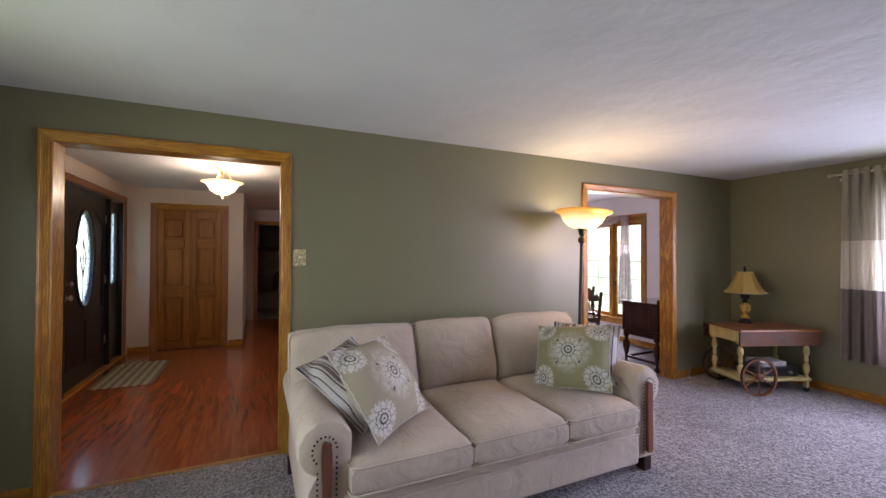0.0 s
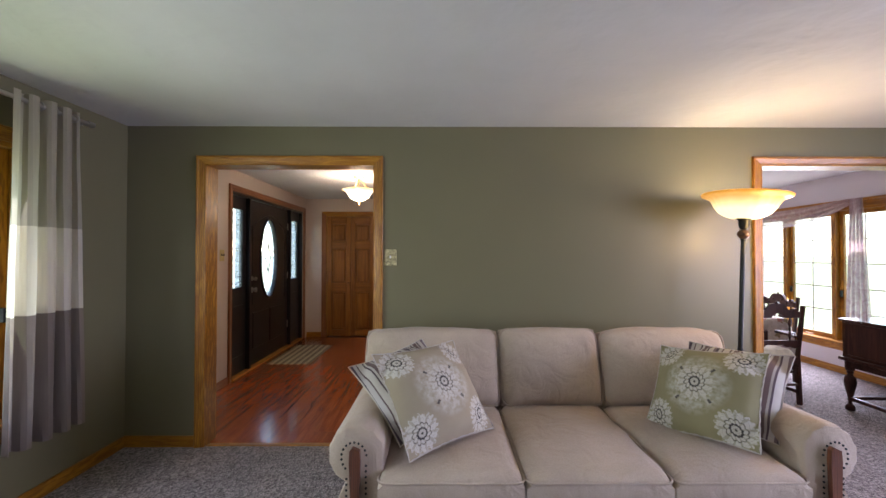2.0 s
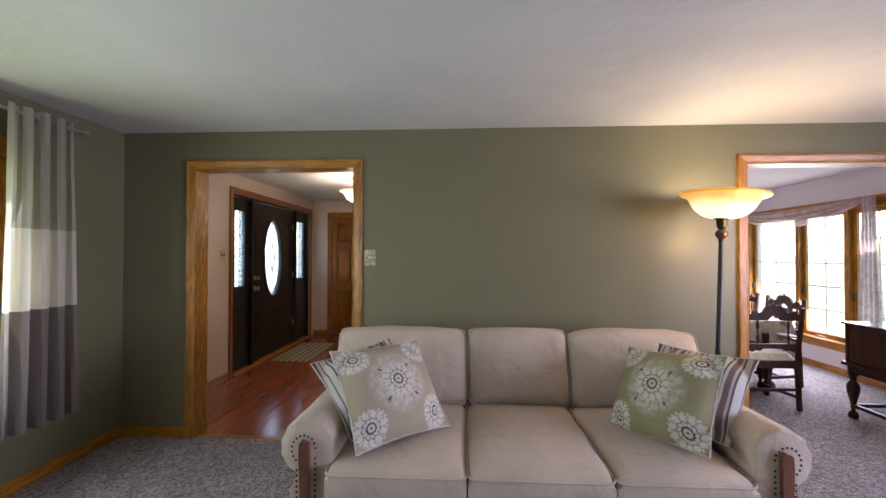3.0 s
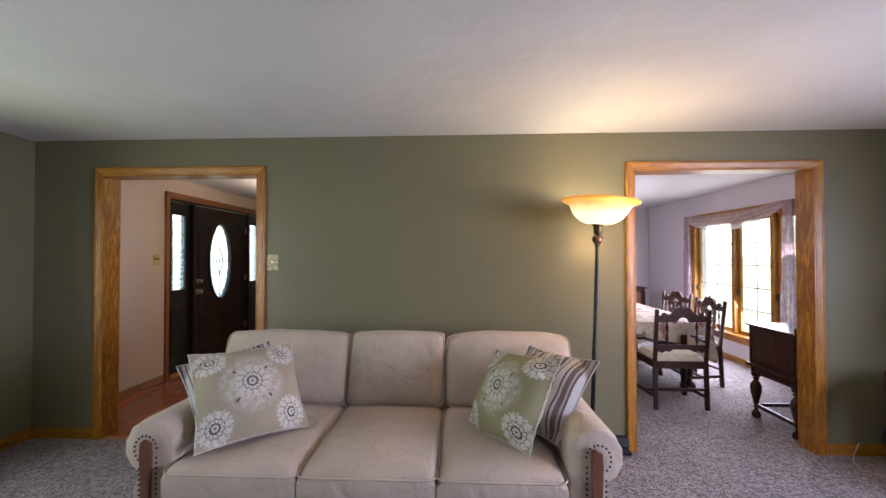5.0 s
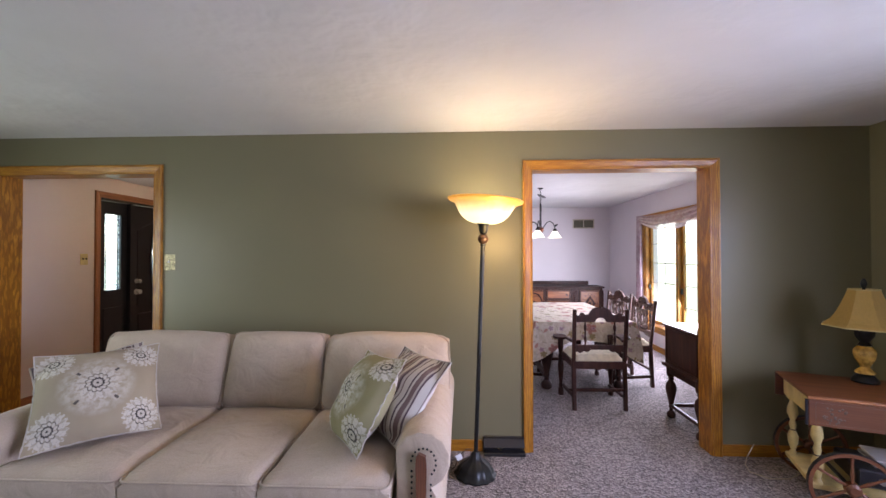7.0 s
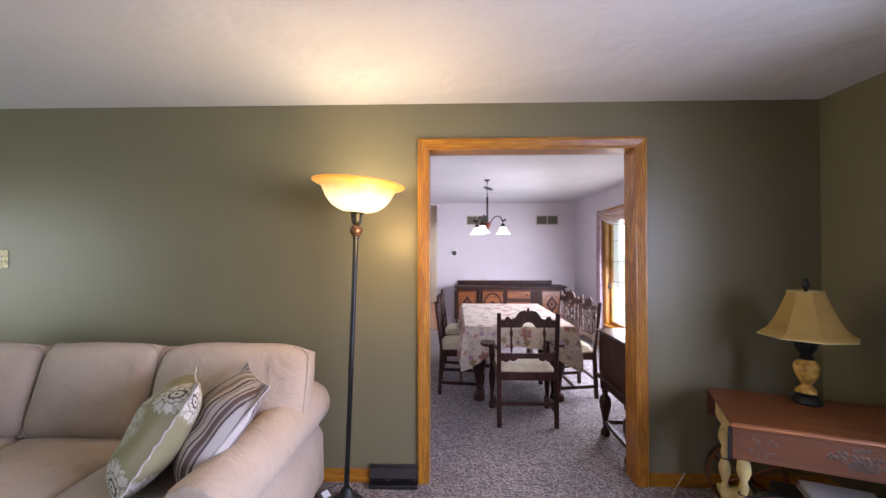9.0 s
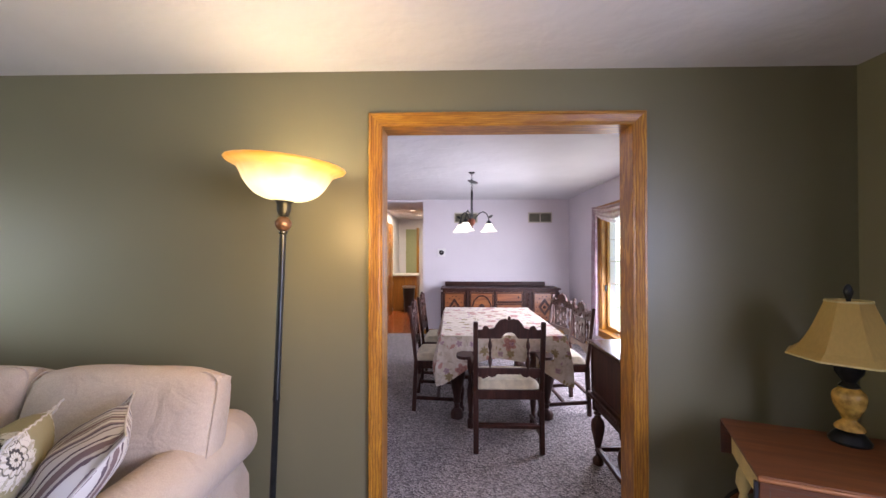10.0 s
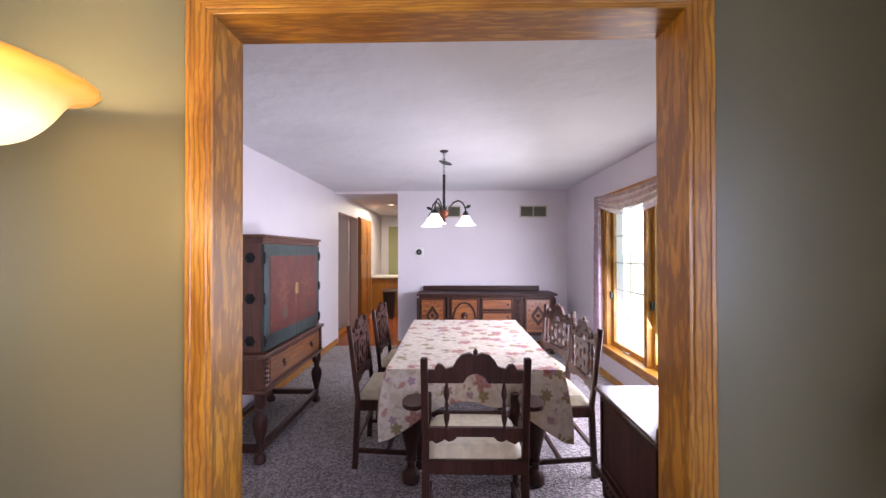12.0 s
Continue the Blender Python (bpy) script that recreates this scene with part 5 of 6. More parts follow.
def table_lamp():
    root = thing("table_lamp", CART @ pose(0.41, 0.43, 0.663) @ Matrix.Diagonal((0.97, 0.97, 1.06, 1)), "unlit table lamp with a pale yellow bell shade on the cart", "lamp")
    part("foot", lathe([(0.067, 0), (0.070, 0.01), (0.056, 0.028), (0.045, 0.04), (0.03, 0.046)], 24), IRON, root, smooth=True)
    part("body", lathe(dense([(0.03, 0.045), (0.050, 0.052), (0.044, 0.066), (0.024, 0.085), (0.028, 0.098), (0.048, 0.135), (0.056, 0.165), (0.052, 0.19), (0.03, 0.21)], 3), 24), LAMPBODY, root, smooth=True)
    part("collar", lathe([(0.026, 0.208), (0.036, 0.215), (0.022, 0.232), (0.030, 0.245), (0.046, 0.268), (0.050, 0.30), (0.035, 0.315), (0.02, 0.32), (0.008, 0.33), (0.008, 0.55)], 18, 8, 0.06), IRON, root, smooth=True)
    shade = []
    for k in range(9):
        f = k / 8
        shade.append((0.212 - 0.132 * (f ** 0.62), 0.325 + 0.215 * f))
    part("shade", lathe(shade, 8, wall=1), LAMPSHADE, root)
    for r, z in ((0.212, 0.325), (0.08, 0.54)):
        part("shade_trim", tube([(r * math.cos(radians(45 * k)), r * math.sin(radians(45 * k)), z) for k in range(8)], 0.004, 5, closed=True), YELLOW, root)
    part("finial", lathe([(0.004, 0.54), (0.012, 0.555), (0.018, 0.575), (0.012, 0.595), (0.004, 0.605)], 12), IRON, root, smooth=True)


table_lamp()


# ---- curtains ----
def curtain(root, x, out, ya, yb, bands, folds, depth, top_shrink=0.0, seed=0, names=("band",)):
    """Hanging folds along y; bands: (z top, z bottom, material)."""
    n = folds * 10
    ztop, zbot = bands[0][0], bands[-1][1]
    for k, (z1, z0, material) in enumerate(bands):
        rows = max(3, int((z1 - z0) / 0.08))
        bm = bmesh.new()
        grid = []
        for j in range(rows + 1):
            z = z1 + (z0 - z1) * j / rows
            f = (ztop - z) / (ztop - zbot)
            line = []
            for i in range(n + 1):
                u = i / n
                ph = u * folds * 2 * math.pi + 0.5 * math.sin(f * 2 + seed)
                amp = depth * (0.75 + 0.35 * f) * (1 + 0.25 * math.sin(u * 5 + seed))
                grow = 1 - top_shrink * (1 - f)
                y = (ya + yb) / 2 + (u - 0.5) * (yb - ya) * grow + 0.012 * math.sin(ph * 2)
                line.append(bm.verts.new((x + amp * math.cos(ph) + 0.006 * noise.noise(Vector((u * 9, f * 4, seed))), y, z)))
            grid.append(line)
        for a, b in zip(grid, grid[1:]):
            for i in range(n):
                bm.faces.new((a[i], a[i + 1], b[i + 1], b[i]))
        part(names[k % len(names)], bm, material, root, smooth=True)


def living_curtains(side):
    x, s = (WX, 1) if side == "west" else (EX, -1)
    bands = [(2.285, 1.575, BAND_BEIGE), (1.575, 1.095, BAND_WHITE), (1.095, 0.39, BAND_TAUPE)]
    ends = ((2.08, 2.52), (-0.25, 0.08)) if side == "west" else ((1.58, 1.94), (-1.25, -0.9))
    for k, (a, b) in enumerate(ends):
        root = thing("curtain", pose(0, 0, 0), "grommet curtain in beige, ivory and taupe bands at the window", "curtain", "living room curtains")
        curtain(root, x + s * 0.115, s, a, b, bands, 4, 0.040, 0.14, k + (5 if s > 0 else 0), ("top_band", "middle_band", "hem_band"))
        for i in range(6):
            y = a + (b - a) * (0.12 + 0.152 * i)
            part("grommet", moved(ring_wheel(0.018, 0.026, 0.004, 16), pose(x + s * 0.115, y, 2.245, 90, 0, 20 if i % 2 else -20)), NICKEL, root)
    lo, hi = ends[1][0] - 0.06, ends[0][1] + 0.06
    rod = thing("curtain_rod", pose(0, 0, 0), "brushed nickel curtain rod with plain end caps", "curtain rod", "curtain rods")
    part("rod", tube([(x + s * 0.115, lo, 2.245), (x + s * 0.115, hi, 2.245)], 0.012, 12), NICKEL, rod)
    for y in (lo, hi):
        part("end_cap", tube([(x + s * 0.115, y - 0.02, 2.245), (x + s * 0.115, y + 0.02, 2.245)], 0.018, 12), NICKEL, rod)
    for y in (lo + 0.1, hi - 0.045):
        part("bracket", join(bx(*sorted((x, x + s * 0.012)), y - 0.012, y + 0.012, 2.19, 2.27), bx(*sorted((x, x + s * 0.105)), y - 0.006, y + 0.006, 2.225, 2.24)), NICKEL, rod)


living_curtains("west")
living_curtains("east")


# ---- dining room ----
def bar(a, b, w, d):
    """A straight rectangular rail from a to b, w wide and d deep."""
    a, b = Vector(a), Vector(b)
    m = (b - a).to_track_quat("Z", "Y").to_matrix().to_4x4()
    m.translation = a
    return moved(bx(-w / 2, w / 2, -d / 2, d / 2, 0, (b - a).length, 0.004), m)


def mirror_outline(half):
    return half + [(-x, z) for x, z in reversed(half) if abs(x) > 1e-6]


def chair(arms):
    label = "carved dark walnut armchair with ivory seat at the table head" if arms else "carved dark walnut side chair with an ivory seat at the table"
    root = thing("dining_armchair" if arms else "dining_chair", pose(0, 0, 0), label, "chair", "" if arms else "dining chairs round the table")
    W = 0.235
    lean = -0.055
    for s in (-1, 1):
        part("back_leg", join(bar((s * W, 0.0, 0), (s * W, 0.02, 0.44), 0.036, 0.036), bar((s * W, 0.02, 0.435), (s * (W + 0.004), lean + 0.015, 0.945), 0.033, 0.03)), DARKWOOD, root)
    crest = [(0.0, 0.955), (0.03, 0.966), (0.065, 0.957), (0.09, 0.93), (0.105, 0.902), (0.14, 0.893), (0.155, 0.912), (0.175, 0.916), (0.188, 0.90), (0.19, 0.888), (0.222, 0.888), (0.222, 0.828), (0.06, 0.828)]
    arch = [(0.052 * math.cos(radians(a)), 0.828 + 0.043 * math.sin(radians(a))) for a in range(15, 90, 15)]
    tilt = pose(0, lean + 0.028, 0, -0, 0, 0)
    part("crest_rail", moved(slab(mirror_outline_full(crest, arch), 0.024), tilt), DARKWOOD, root)
    part("finial", moved(lathe([(0.005, 0.95), (0.011, 0.965), (0.011, 0.975), (0.004, 0.985)], 10), tilt), DARKWOOD, root)
    for x, z in ((-0.17, 0.875), (0.17, 0.875), (-0.06, 0.905), (0.06, 0.905), (-0.115, 0.862), (0.115, 0.862)):
        part("carved_boss", lathe([(0.016, 0), (0.011, 0.006), (0.004, 0.009)], 8), DARKWOOD, root, m=pose(x, lean + 0.041, z, -90, 0, 0))
    scal = [(0.0, 0.568), (0.085, 0.568), (0.10, 0.552), (0.125, 0.545), (0.145, 0.556), (0.155, 0.548), (0.185, 0.535), (0.205, 0.55), (0.218, 0.545), (0.222, 0.61), (0.0, 0.61)]
    part("lower_rail", moved(slab(mirror_outline(scal), 0.022), pose(0, 0.0, 0)), DARKWOOD, root)
    if arms:
        for s in (-1, 1):
            sp = turned(0.225, 0.0145, 0.606, 10, 2)
            part("spindle", moved(sp, pose(s * 0.135, -0.013, 0)), DARKWOOD, root, smooth=True)
    else:
        n = 14
        body = [(0.0, 0.83), (0.12, 0.83), (0.13, 0.79), (0.11, 0.76), (0.125, 0.72), (0.105, 0.68), (0.12, 0.64), (0.10, 0.61), (0.0, 0.61)]
        holes = []
        for cx, cz, rx, rz in ((0.0, 0.72, 0.028, 0.045), (-0.065, 0.76, 0.018, 0.028), (0.065, 0.76, 0.018, 0.028), (-0.062, 0.675, 0.018, 0.026), (0.062, 0.675, 0.018, 0.026), (0, 0.795, 0.016, 0.014), (0, 0.638, 0.018, 0.014)):
            holes.append([(cx + rx * math.cos(2 * math.pi * k / n), cz + rz * math.sin(2 * math.pi * k / n)) for k in range(n)])
        part("carved_splat", moved(slab(mirror_outline(body), 0.016, holes), pose(0, -0.012, 0)), DARKWOOD, root)
        for s in (-1, 1):
            part("spindle", moved(turned(0.225, 0.014, 0.606, 10, 2), pose(s * 0.175, -0.013, 0)), DARKWOOD, root, smooth=True)
    part("seat_frame", join(bx(-0.235, 0.235, 0.0, 0.028, 0.385, 0.452, 0.003), bx(-0.245, 0.245, 0.42, 0.45, 0.385, 0.452, 0.003), bx(-0.25, -0.225, 0.028, 0.42, 0.386, 0.451, 0.003), bx(0.225, 0.25, 0.028, 0.42, 0.386, 0.451, 0.003)), DARKWOOD, root)
    part("seat_pad", moved(puff(0.47, 0.43, 0.11, 12, 0.3, 0.25), pose(0, 0.225, 0.458)), SEATPAD, root, "ivory damask drop-in seat", smooth=True)
    for s in (-1, 1):
        part("front_leg", moved(turned(0.40 if not arms else 0.62, 0.03, 0, 14, 0), pose(s * 0.225 if not arms else s * 0.255, 0.43, 0)), DARKWOOD, root, smooth=True)
        part("side_stretcher", bar((s * W, 0.0, 0.12), (s * 0.235, 0.43, 0.10), 0.022, 0.03), DARKWOOD, root)
    part("stretcher", bar((-W, 0.01, 0.19), (W, 0.01, 0.19), 0.03, 0.022), DARKWOOD, root)
    part("stretcher", bar((-0.23, 0.22, 0.115), (0.23, 0.22, 0.115), 0.03, 0.022), DARKWOOD, root)
    if arms:
        for s in (-1, 1):
            n = 18
            outer = [(s * 0.24, -0.005), (s * 0.258, 0.08)] + [(s * (0.308 + 0.066 * math.cos(radians(a))), 0.24 + 0.098 * math.sin(radians(a))) for a in range(-130, 135, 20)]
            inner = [(s * 0.25, 0.30), (s * 0.245, 0.15), (s * 0.22, 0.04)]
            bm = slab(outer + inner, 0.022)
            turn = Matrix(((1, 0, 0, 0), (0, 0, 1, 0), (0, -1, 0, 0.638), (0, 0, 0, 1)))
            part("armrest", moved(bm, turn), DARKWOOD, root)
    return root


def mirror_outline_full(top_half, arch_half):
    """A closed outline: over the top from left to right and back along the bottom with an arch in it."""
    right = top_half
    left = [(-x, z) for x, z in reversed(top_half[1:])]
    under = [(x, z) for x, z in arch_half] + [(0.0, 0.871)] + [(-x, z) for x, z in reversed(arch_half)]
    return left + right + under


arm_chair = chair(True)
arm_chair.matrix_basis = pose(3.755, 3.845, 0)
side_chair = chair(False)
side_chair.matrix_basis = pose(3.0, 4.85, 0, 0, 0, -90)
for m in (pose(3.02, 5.62, 0, 0, 0, -92), pose(4.54, 4.765, 0, 0, 0, 93), pose(4.56, 5.52, 0, 0, 0, 104)):
    copy_thing(side_chair, m)

TX0, TX1, TY0, TY1, TZ = 3.255, 4.295, 4.33, 6.08, 0.74


def dining_table():
    root = thing("dining_table", pose((TX0 + TX1) / 2, (TY0 + TY1) / 2, 0), "dark walnut dining table with bulbous turned legs", "table")
    w, d = (TX1 - TX0) / 2, (TY1 - TY0) / 2
    part("tabletop", bx(-w + 0.01, w - 0.01, -d + 0.01, d - 0.01, TZ - 0.034, TZ - 0.006, 0.004), DARKWOOD, root)
    part("apron", join(bx(-w + 0.1, w - 0.1, -d + 0.1, -d + 0.12, TZ - 0.12, TZ - 0.034), bx(-w + 0.1, w - 0.1, d - 0.12, d - 0.1, TZ - 0.12, TZ - 0.034), bx(-w + 0.1, -w + 0.12, -d + 0.12, d - 0.12, TZ - 0.12, TZ - 0.034), bx(w - 0.12, w - 0.1, -d + 0.12, d - 0.12, TZ - 0.12, TZ - 0.034)), DARKWOOD, root)
    for sx in (-1, 1):
        for sy in (-1, 1):
            part("leg", moved(turned(TZ - 0.034, 0.058, 0, 20, 1), pose(sx * (w - 0.135), sy * (d - 0.12), 0)), DARKWOOD, root, smooth=True)
        part("stretcher", bar((sx * (w - 0.135), -d + 0.12, 0.13), (sx * (w - 0.135), d - 0.12, 0.13), 0.05, 0.035), DARKWOOD, root)
    part("stretcher", bar((-w + 0.135, 0, 0.13), (w - 0.135, 0, 0.13), 0.05, 0.035), DARKWOOD, root)


def tablecloth():
    root = thing("tablecloth", pose(0, 0, 0), "ivory tablecloth with maroon and olive flowers draped over the table", "tablecloth")
    nx, ny = 22, 36
    bm = bmesh.new()
    top = {}
    for i in range(nx + 1):
        for j in range(ny + 1):
            x, y = TX0 + (TX1 - TX0) * i / nx, TY0 + (TY1 - TY0) * j / ny
            z = TZ + 0.0015 * noise.noise(Vector((x * 5, y * 5, 0))) + 0.001
            top[i, j] = bm.verts.new((x, y, z))
    for i in range(nx):
        for j in range(ny):
            bm.faces.new((top[i, j], top[i + 1, j], top[i + 1, j + 1], top[i, j + 1]))
    rim = [(i, 0) for i in range(nx)] + [(nx, j) for j in range(ny)] + [(i, ny) for i in range(nx, 0, -1)] + [(0, j) for j in range(ny, 0, -1)]
    corners = [(0, 0), (nx, 0), (nx, ny), (0, ny)]
    rows = 9
    prev = [top[k] for k in rim]
    cx, cy = (TX0 + TX1) / 2, (TY0 + TY1) / 2
    run = []
    s = 0.0
    for k, (i, j) in enumerate(rim):
        run.append(s)
        s += (TX1 - TX0) / nx if (j in (0, ny) and not (i == nx and j < ny)) and k < nx or nx + ny <= k < 2 * nx + ny else (TY1 - TY0) / ny
    total = s
    for r in range(1, rows + 1):
        f = r / rows
        line = []
        for k, (i, j) in enumerate(rim):
            x, y = TX0 + (TX1 - TX0) * i / nx, TY0 + (TY1 - TY0) * j / ny
            near = min(math.hypot(x - TX0 - (TX1 - TX0) * (a > 0), y - TY0 - (TY1 - TY0) * (b > 0)) for a, b in corners)
            c = max(0.0, 1 - near / 0.34)
            drop = 0.20 + 0.215 * c ** 1.2 + 0.015 * math.sin(run[k] * 9)
            ox = (-1 if i == 0 else 1 if i == nx else 0)
            oy = (-1 if j == 0 else 1 if j == ny else 0)
            if c > 0 and not (ox and oy):
                ox, oy = (ox or 0.35 * c * (1 if x > cx else -1)), (oy or 0.35 * c * (1 if y > cy else -1))
            ln = math.hypot(ox, oy) or 1
            wave = 0.03 * math.sin(run[k] * 21 + 0.8) * (1 - c) + 0.02 * math.sin(run[k] * 13)
            out = (0.012 + (0.025 + wave * 1.0) * f + 0.03 * c * math.sin(f * 2.4))
            line.append(bm.verts.new((x + ox / ln * out, y + oy / ln * out, TZ - drop * (f ** 0.95) + 0.001)))
        m = len(rim)
        for k in range(m):
            bm.faces.new((prev[k], prev[(k + 1) % m], line[(k + 1) % m], line[k]))
        prev = line
    part("cloth", bm, FLORAL, root, smooth=True)


dining_table()
tablecloth()


def carved_door(root, x0, x1, y, z0, z1, kind):
    """A sideboard door or drawer front facing -y."""
    d = part("door" if kind != "drawer" else "drawer_front", bx(x0, x1, y - 0.018, y, z0, z1, 0.004), MIDWOOD, root)
    fr = 0.022
    part("moulding", join(bx(x0 + 0.004, x1 - 0.004, y - 0.026, y - 0.018, z1 - fr, z1 - 0.004), bx(x0 + 0.004, x1 - 0.004, y - 0.026, y - 0.018, z0 + 0.004, z0 + fr), bx(x0 + 0.004, x0 + fr, y - 0.026, y - 0.018, z0 + fr, z1 - fr), bx(x1 - fr, x1 - 0.004, y - 0.026, y - 0.018, z0 + fr, z1 - fr)), DARKWOOD, d)
    cx, cz = (x0 + x1) / 2, (z0 + z1) / 2
    if kind == "arch":
        pts = []
        for k in range(13):
            a = math.pi * k / 12
            pts.append((cx - (x1 - x0) * 0.42 * math.cos(a), y - 0.03, z0 + 0.04 + (z1 - z0) * 0.8 * math.sin(a) ** 0.6))
        part("carved_arch", tube(pts, 0.013, 6), DARKWOOD, d)
        part("boss", moved(lathe([(0.05, 0), (0.042, 0.012), (0.02, 0.018), (0.008, 0.022)], 14), pose(cx, y - 0.018, cz, 90, 0, 0)), DARKWOOD, d)
        part("pull", moved(lathe([(0.012, 0), (0.012, 0.015)], 10), pose(cx, y - 0.038, cz - 0.02, 90, 0, 0)), BRASS, d)
    elif kind == "diamond":
        w, h = (x1 - x0) * 0.28, (z1 - z0) * 0.30
        part("carved_diamond", moved(slab([(-w, 0), (0, -h), (w, 0), (0, h)], 0.012, [[(-w * 0.55, 0), (0, -h * 0.55), (w * 0.55, 0), (0, h * 0.55)]]), pose(cx, y - 0.024, cz)), DARKWOOD, d)
        part("rosette", moved(lathe([(0.03, 0), (0.024, 0.01), (0.01, 0.014)], 8), pose(cx, y - 0.018, cz, 90, 0, 0)), DARKWOOD, d)
        leaves = [moved(lathe([(0.011, 0), (0.005, 0.005)], 6), pose(cx + (x1 - x0) * 0.36 * math.cos(a), y - 0.018, cz + (z1 - z0) * 0.36 * math.sin(a), 90, 0, 0)) for a in [2 * math.pi * k / 14 for k in range(14)]]
        part("carved_leaves", join(*leaves), DARKWOOD, d)
    else:
        part("pull", moved(lathe([(0.016, 0), (0.016, 0.006), (0.008, 0.01), (0.012, 0.022)], 10), pose(x1 - 0.07, y - 0.018, cz, 90, 0, 0)), IRON, d)


def sideboard():
    x0, x1, y0, y1, zt = 3.15, 5.12, 7.60, 8.06, 0.855
    root = thing("sideboard", pose(0, 0, 0), "carved walnut sideboard with orange burl doors against the end wall", "sideboard")
    part("carcass", bx(x0 + 0.03, x1 - 0.03, y0 + 0.03, y1, 0.26, zt - 0.03, 0.004), DARKWOOD, root)
    part("top", bx(x0, x1, y0 - 0.02, y1, zt - 0.03, zt, 0.008, 2), DARKWOOD, root)
    part("back_gallery", bx(x0 + 0.06, x1 - 0.16, y1 - 0.025, y1, zt, zt + 0.075, 0.004), DARKWOOD, root)
    part("carved_frieze", join(*([bx(x0 + 0.035, x1 - 0.035, y0 + 0.008, y0 + 0.03, zt - 0.065, zt - 0.031)] + [moved(lathe([(0.011, 0), (0.006, 0.008)], 6), pose(x0 + 0.05 + 0.034 * k, y0 + 0.008, zt - 0.048, 90, 0, 0)) for k in range(56)])), DARKWOOD, root)
    cells = [("diamond", 3.20, 3.55), ("arch", 3.63, 4.02), ("drawer", 4.06, 4.50), ("diamond", 4.67, 5.04)]
    for kind, a, b in cells:
        if kind == "drawer":
            carved_door(root, a, b, y0 + 0.03, 0.62, 0.785, "drawer")
            carved_door(root, a, b, y0 + 0.03, 0.45, 0.60, "drawer")
            carved_door(root, a, b, y0 + 0.03, 0.28, 0.43, "drawer")
        else:
            carved_door(root, a, b, y0 + 0.03, 0.30, 0.785, kind)
    for x in (3.17, 3.59, 4.585, 5.085):
        wide = 0.05 if x == 4.585 else 0.018
        if wide > 0.03:
            part("carved_pilaster", join(bx(x - wide, x + wide, y0 + 0.012, y0 + 0.03, 0.28, 0.785), *[moved(lathe([(0.03 - 0.01 * (k % 2), 0), (0.012, 0.012)], 7), pose(x, y0 + 0.012, 0.32 + 0.042 * k, 90, 0, 0)) for k in range(11)]), DARKWOOD, root)
        else:
            part("twist_column", moved(lathe([(0.017 + 0.005 * (k % 2), 0.28 + 0.0175 * k) for k in range(30)], 10), pose(x, y0 + 0.012, 0)), DARKWOOD, root)
    for x in (x0 + 0.06, 3.60, 4.58, x1 - 0.06):
        for y in (y0 + 0.05, y1 - 0.05):
            part("leg", moved(turned(0.26, 0.036, 0, 12, 1), pose(x, y, 0)), DARKWOOD, root, smooth=True)
    part("stretcher", bx(x0 + 0.06, x1 - 0.06, y0 + 0.04, y0 + 0.06, 0.05, 0.085), DARKWOOD, root)


sideboard()


